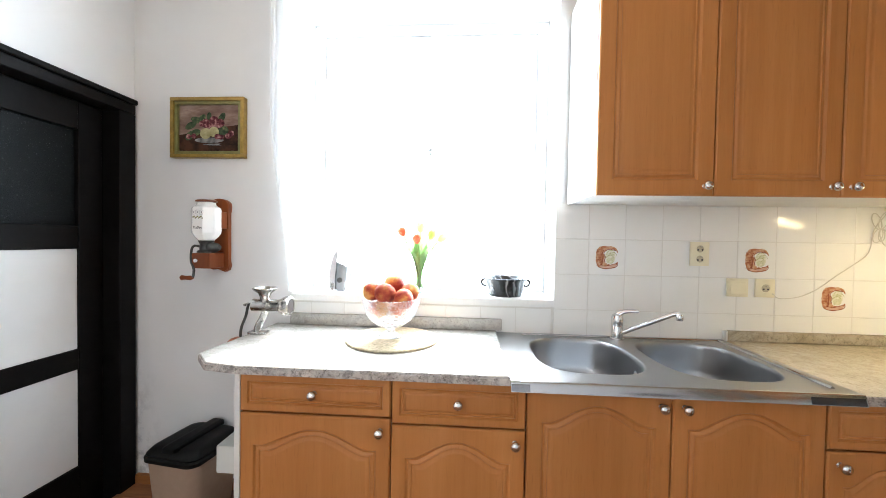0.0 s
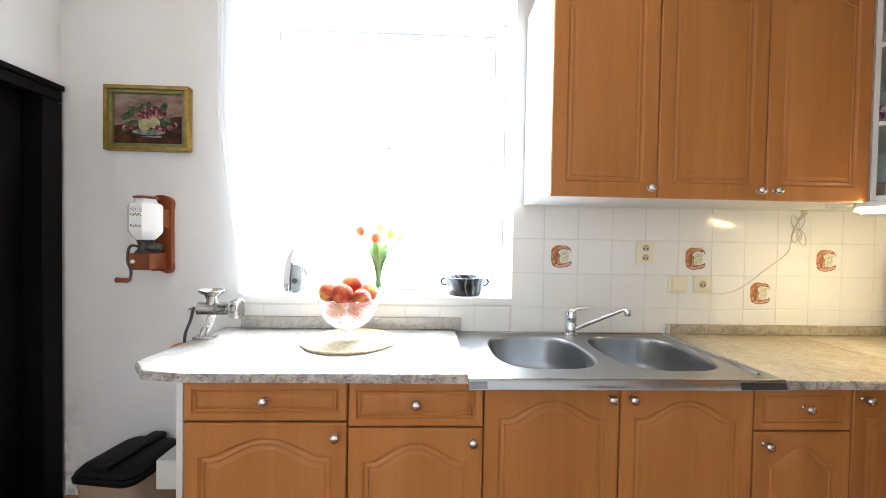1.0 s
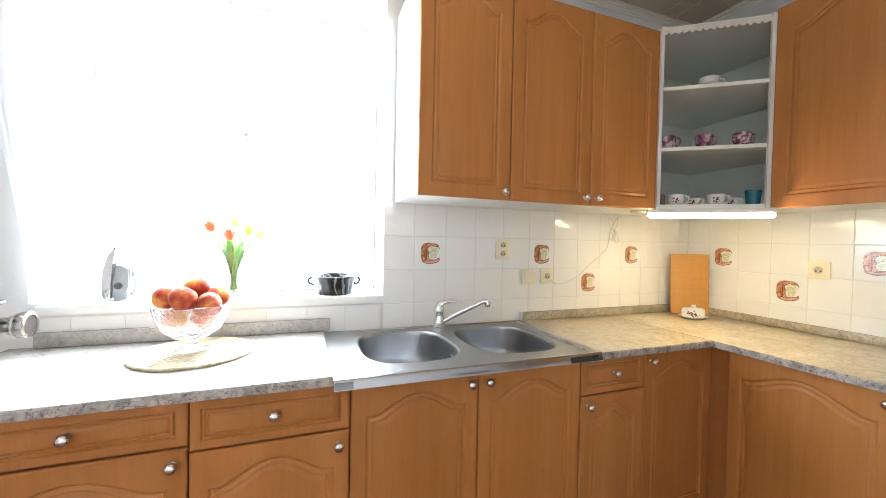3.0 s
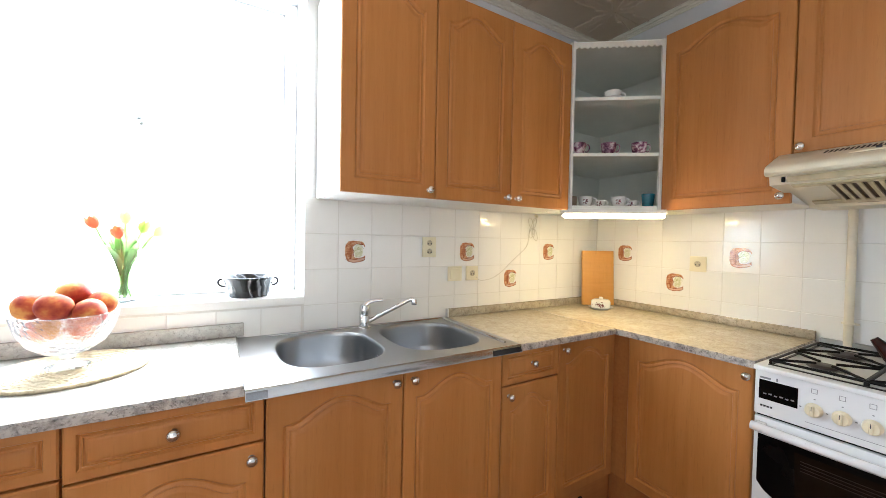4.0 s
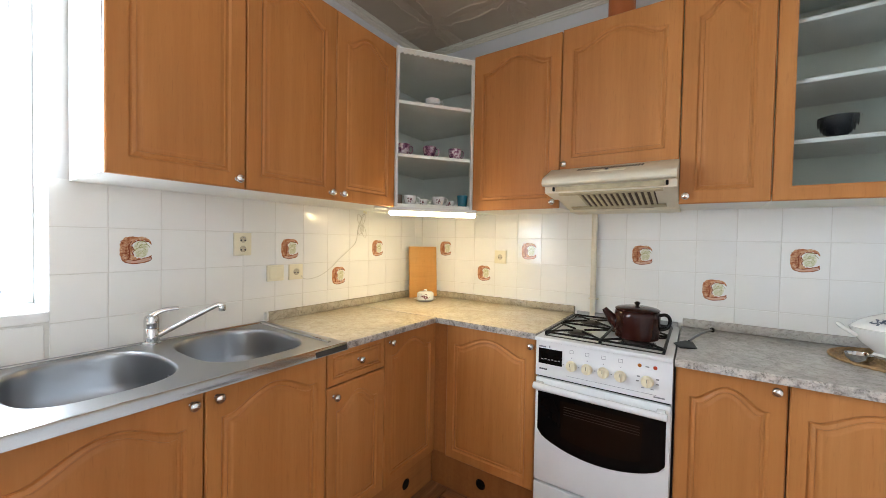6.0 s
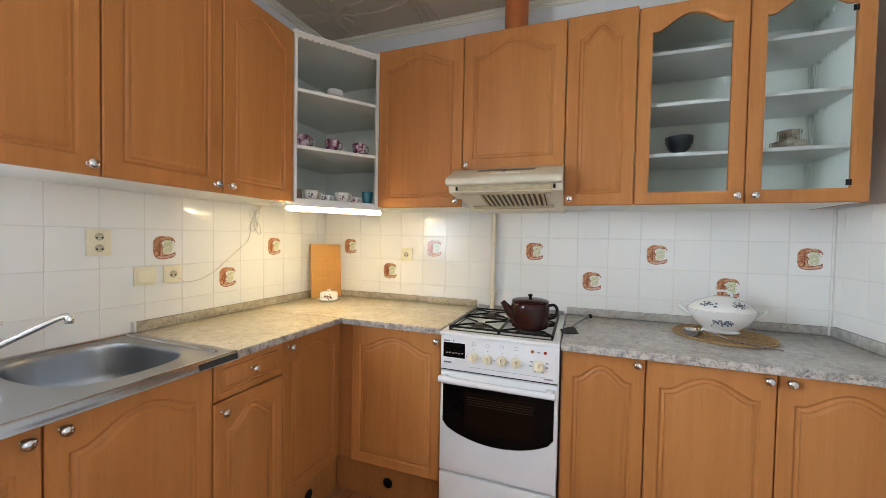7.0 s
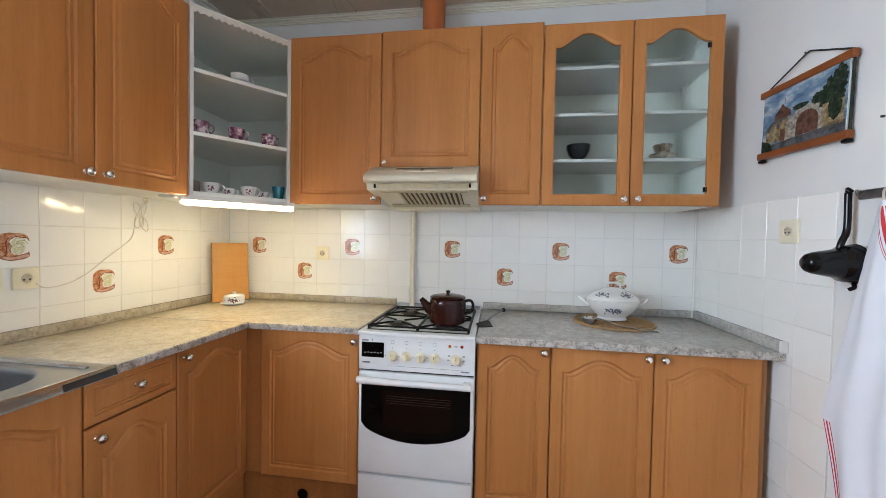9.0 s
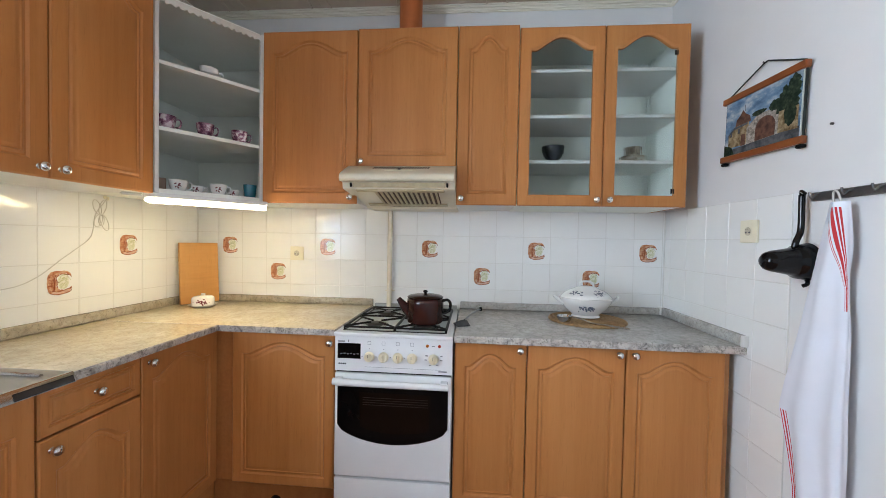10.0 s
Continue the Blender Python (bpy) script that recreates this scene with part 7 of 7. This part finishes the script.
for k, (r, z) in enumerate(((0.058, 0.0), (0.040, 0.046))):
    sb = solid("bowl", lathe(bmesh.new(), [(r * 0.8, 0.0), (r * 0.84, 0.003), (r * 0.95, 0.024), (r, 0.046), (r * 0.96, 0.046), (r * 0.85, 0.012), (0.003, 0.006)], 28), BROWN_CHINA, "patterned china bowl stacked behind the glass", "bowl")
    sb.matrix_world = pose(-0.185, -2.470, 1.6785 + z)


# ---- wall with the towel rail ----
def hanging_picture():
    t = thing("hanging_picture", pose(-0.676, BACKY, 1.752, 0, 2.0, 180) @ Matrix.Diagonal((0.96, 1, 0.97, 1)), "printed landscape picture hung between two wooden bars", "picture")
    w, h = 0.185, 0.112
    sky_m = painted("print_sky", [(0.36, (0.07, 0.13, 0.22)), (0.50, (0.16, 0.25, 0.36)), (0.62, (0.42, 0.46, 0.50))], 11.0, (1, 1, 2))
    sheet = part("print", B(-w, w, -0.0165, -0.0145, -h, h), sky_m, t, "printed view of a tan church and trees")
    part("print_border", B(-w - 0.004, w + 0.004, -0.0143, -0.0125, -h, h), PALE_PLASTIC, sheet)
    tan = painted("print_tan", [(0.35, (0.12, 0.075, 0.03)), (0.5, (0.26, 0.19, 0.10)), (0.65, (0.42, 0.33, 0.20))], 45.0)
    pale = painted("print_pale", [(0.35, (0.15, 0.135, 0.115)), (0.5, (0.30, 0.27, 0.23)), (0.65, (0.44, 0.40, 0.35))], 90.0)
    rust = painted("print_rust", [(0.35, (0.06, 0.026, 0.018)), (0.6, (0.15, 0.07, 0.045))], 40.0)
    tree = painted("print_tree", [(0.38, (0.006, 0.013, 0.008)), (0.55, (0.022, 0.036, 0.020)), (0.7, (0.06, 0.075, 0.04))], 75.0)
    road = painted("print_road", [(0.35, (0.035, 0.038, 0.045)), (0.6, (0.11, 0.115, 0.12))], 30.0)
    shapes = [([(-w, -h), (w, -h), (w, -0.070), (-w, -0.085)], road), ([(-0.165, -0.075), (-0.165, -0.02), (-0.13, 0.005), (-0.05, 0.01), (-0.05, -0.078)], tan),
              ([(-0.125, 0.005), (-0.12, 0.03), (-0.10, 0.045), (-0.085, 0.062), (-0.07, 0.045), (-0.045, 0.03), (-0.04, 0.008)], rust), ([(-0.06, -0.08), (-0.06, -0.015), (0.0, 0.022), (0.10, 0.020), (0.10, -0.075)], pale),
              ([(-0.09, -0.080), (-0.09, -0.035), (-0.065, -0.035), (-0.065, -0.080)], rust), (ellipse(0.035, -0.035, 0.048, 0.040, 20), rust), ([(-0.013, -0.078), (-0.013, -0.035), (0.083, -0.035), (0.083, -0.075)], rust),
              (blob(0.135, 0.03, 0.048, 0.058, 1, 34, 0.24), tree), (blob(0.158, 0.072, 0.026, 0.038, 2, 30, 0.2), tree), ([(-0.165, -0.030), (-0.165, -0.022), (-0.13, 0.003), (-0.055, 0.007), (-0.055, -0.001), (-0.128, -0.006)], road), ([(-0.108, -0.028), (-0.108, -0.008), (-0.096, -0.007), (-0.096, -0.027)], road), ([(-0.150, -0.034), (-0.150, -0.018), (-0.141, -0.016), (-0.141, -0.032)], road), ([(-0.0725, 0.055), (-0.0725, 0.078), (-0.0695, 0.078), (-0.0695, 0.055)], road), ([(-w, -h), (-0.12, -h), (-0.14, -0.075), (-w, -0.060)], tree), (blob(0.085, 0.030, 0.030, 0.020, 3), tree), ([(0.098, -0.075), (0.10, 0.0), (0.182, 0.0), (0.182, -0.078)], tan), (blob(0.150, -0.020, 0.026, 0.040, 4), tree), (blob(0.005, 0.026, 0.036, 0.010, 5), tree)]
    for i, (poly, mat) in enumerate(shapes):
        y = -0.0168 - i * 0.0002
        part("printed_shape", plate(bmesh.new(), [(x, z) for x, z in poly], y, y + 0.00015), mat, sheet)
    for z in (0.125, -0.120):
        part("wooden_bar", B(-0.204, 0.204, -0.024, -0.004, z - 0.013, z + 0.013, 0.003), RAIL_WOOD, t, "brown wooden bar")
    for x in (-0.190, 0.188):
        part("bar_end", B(x - 0.013, x + 0.013, -0.020, -0.001, -0.146, -0.134, 0.003), BLACK_PLASTIC, t)
        part("side_cord", tube(bmesh.new(), [(x * 1.02, -0.008, -0.12), (x * 1.02, -0.008, 0.125)], 0.004, 6), CORD_BLACK, t)
    part("hanging_cord", tube(bmesh.new(), [(-0.17, -0.014, 0.138), (-0.006, -0.004, 0.212), (0.01, -0.004, 0.214), (0.196, -0.014, 0.138)], 0.003, 6), CORD_BLACK, t)
    part("nail", lathe(bmesh.new(), [(0.002, -0.001), (0.002, -0.012), (0.004, -0.013)], 8, (0.0, 0, 0.212), "y"), IRON_GREY, t)


hanging_picture()
solid("wall_plug", lathe(bmesh.new(), [(0.0038, BACKY - T), (0.0038, BACKY + 0.001), (0.0015, BACKY + 0.002)], 12, (-0.940, 0, 1.655), "y"), IRON_GREY, "small grey screw in the wall", "screw")

rail = thing("hook_rail", pose(-0.888, BACKY - T, 1.442, 0, 0, 180), "worn metal rail with hooks on the wall", "hook rail")
part("bar", B(0.0, 0.95, -0.012, -0.001, -0.0135, 0.0135, 0.002), RAIL_METAL, rail)
for x in (0.03, 0.13, 0.21, 0.29, 0.40, 0.52, 0.66, 0.80):
    part("hook", tube(bmesh.new(), smooth_line([(x, -0.012, 0.006), (x, -0.022, 0.004), (x, -0.034, -0.006), (x, -0.040, 0.004), (x, -0.040, 0.012)], 3), 0.0028, 8), RAIL_METAL, rail)

dip = thing("enamel_dipper", pose(-0.893, BACKY, 1.240), "black enamel dipper hung by its handle on the rail", "dipper")
part("dipper_bowl", lathe(bmesh.new(), [(0.004, 0.146), (0.017, 0.143), (0.027, 0.134), (0.033, 0.118), (0.038, 0.090), (0.043, 0.064), (0.046, 0.054), (0.053, 0.046), (0.056, 0.020), (0.059, 0.014), (0.056, 0.013), (0.047, 0.045), (0.036, 0.09), (0.030, 0.118), (0.004, 0.136)], 40, (0, 0, 0), "y"), BLACK_GLOSS, dip)
bm = tube(bmesh.new(), smooth_line([(0.000, 0.052, 0.040), (-0.001, 0.046, 0.066), (0.002, 0.034, 0.090), (0.004, 0.030, 0.12), (0.005, 0.030, 0.19), (0.005, 0.030, 0.210)], 5), 0.0085, 10, flat=0.42)
tube(bm, smooth_line([(0.005, 0.030, 0.206), (0.005, 0.034, 0.218), (-0.006, 0.040, 0.219), (-0.020, 0.042, 0.210)], 4), 0.005, 8)
part("handle", bm, BLACK_GLOSS, dip)
part("lip", tube(bmesh.new(), smooth_line([(-0.005, 0.015, -0.056), (-0.012, 0.018, -0.068), (-0.004, 0.026, -0.076)], 4), 0.006, 8), BLACK_GLOSS, dip)


def towel():
    """Linen towel hung from one corner loop; the stripes are woven bands that run together into a fold."""
    t = thing("kitchen_towel", pose(-1.008, BACKY, 1.415), "white linen kitchen towel with red stripes on a hook", "towel")
    nv = 72
    bm = bmesh.new()
    bands = (0.0, 0.05, 0.13, 0.19, 0.27, 0.36, 0.60, 0.68, 0.78, 0.84, 0.93)      # edges of the upper stripes
    hem = (0.004, 0.0075, 0.012, 0.0175, 0.022, 0.0255)                            # edges of the hem stripes
    grid = []
    for j in range(nv + 1):
        v = j / nv
        z = -1.10 * v
        left = 0.026 + 0.136 * min(1, v / 0.59) ** 1.02 if v < 0.59 else 0.162 - 0.058 * min(1, (v - 0.59) / 0.22)
        right = -0.034 - 0.014 * min(1.0, v / 0.12) + 0.016 * math.exp(-((v - 0.22) / 0.07) ** 2) - 0.012 * v
        k = min(1.0, v / 0.22)
        s0 = 0.026 + (-0.022 - 0.026) * k ** 1.1
        s1 = -0.016 + (-0.029 + 0.016) * k
        xs = [left] + [left - h for h in hem]
        n = 16
        xs += [xs[-1] + (s0 - 0.0006 - xs[-1]) * i / n for i in range(1, n)]
        xs += [s0 + (s1 - s0) * q for q in bands]
        xs += [s1 + (right - s1) * i / 9 for i in range(1, 10)]
        row = []
        for x in xs:
            u = (left - x) / (left - right)
            depth = 0.030 + 0.013 * math.sin(u * 6.4 + 1.2 * v) * min(1, 0.15 + v) + 0.006 * math.sin(u * 15 + 4 * v) * min(1, 0.1 + v) + 0.0035 * math.sin(v * 15 + u * 7) * v
            crease = -0.010 * math.exp(-((x - s1) / 0.010) ** 2) * min(1, v * 4) * (1 if v < 0.5 else max(0, 1.5 - v))
            row.append(bm.verts.new((x, depth + crease + 0.016 * math.exp(-((u - 0.45) / 0.3) ** 2), z)))
        grid.append(row)
    first = 1 + len(hem) + 15
    for j in range(nv):
        v = j / nv
        for i in range(len(grid[0]) - 1):
            f = bm.faces.new((grid[j][i], grid[j][i + 1], grid[j + 1][i + 1], grid[j + 1][i]))
            upper = 0.0 < v < 0.27 and i - first in (0, 2, 5, 7, 9)
            lower = v > 0.585 and i in (1, 3, 5)
            f.material_index = 1 if upper or lower else 0
    part("cloth", bm, [LINEN, LINEN_RED], t, "white linen with red woven stripes", 180)
    part("loop", tube(bmesh.new(), smooth_line([(-0.006, 0.030, -0.004), (-0.004, 0.036, 0.022), (0.004, 0.038, 0.032), (0.012, 0.036, 0.022), (0.016, 0.030, -0.004)], 3), 0.0028, 6), CORD_WHITE, t)


towel()
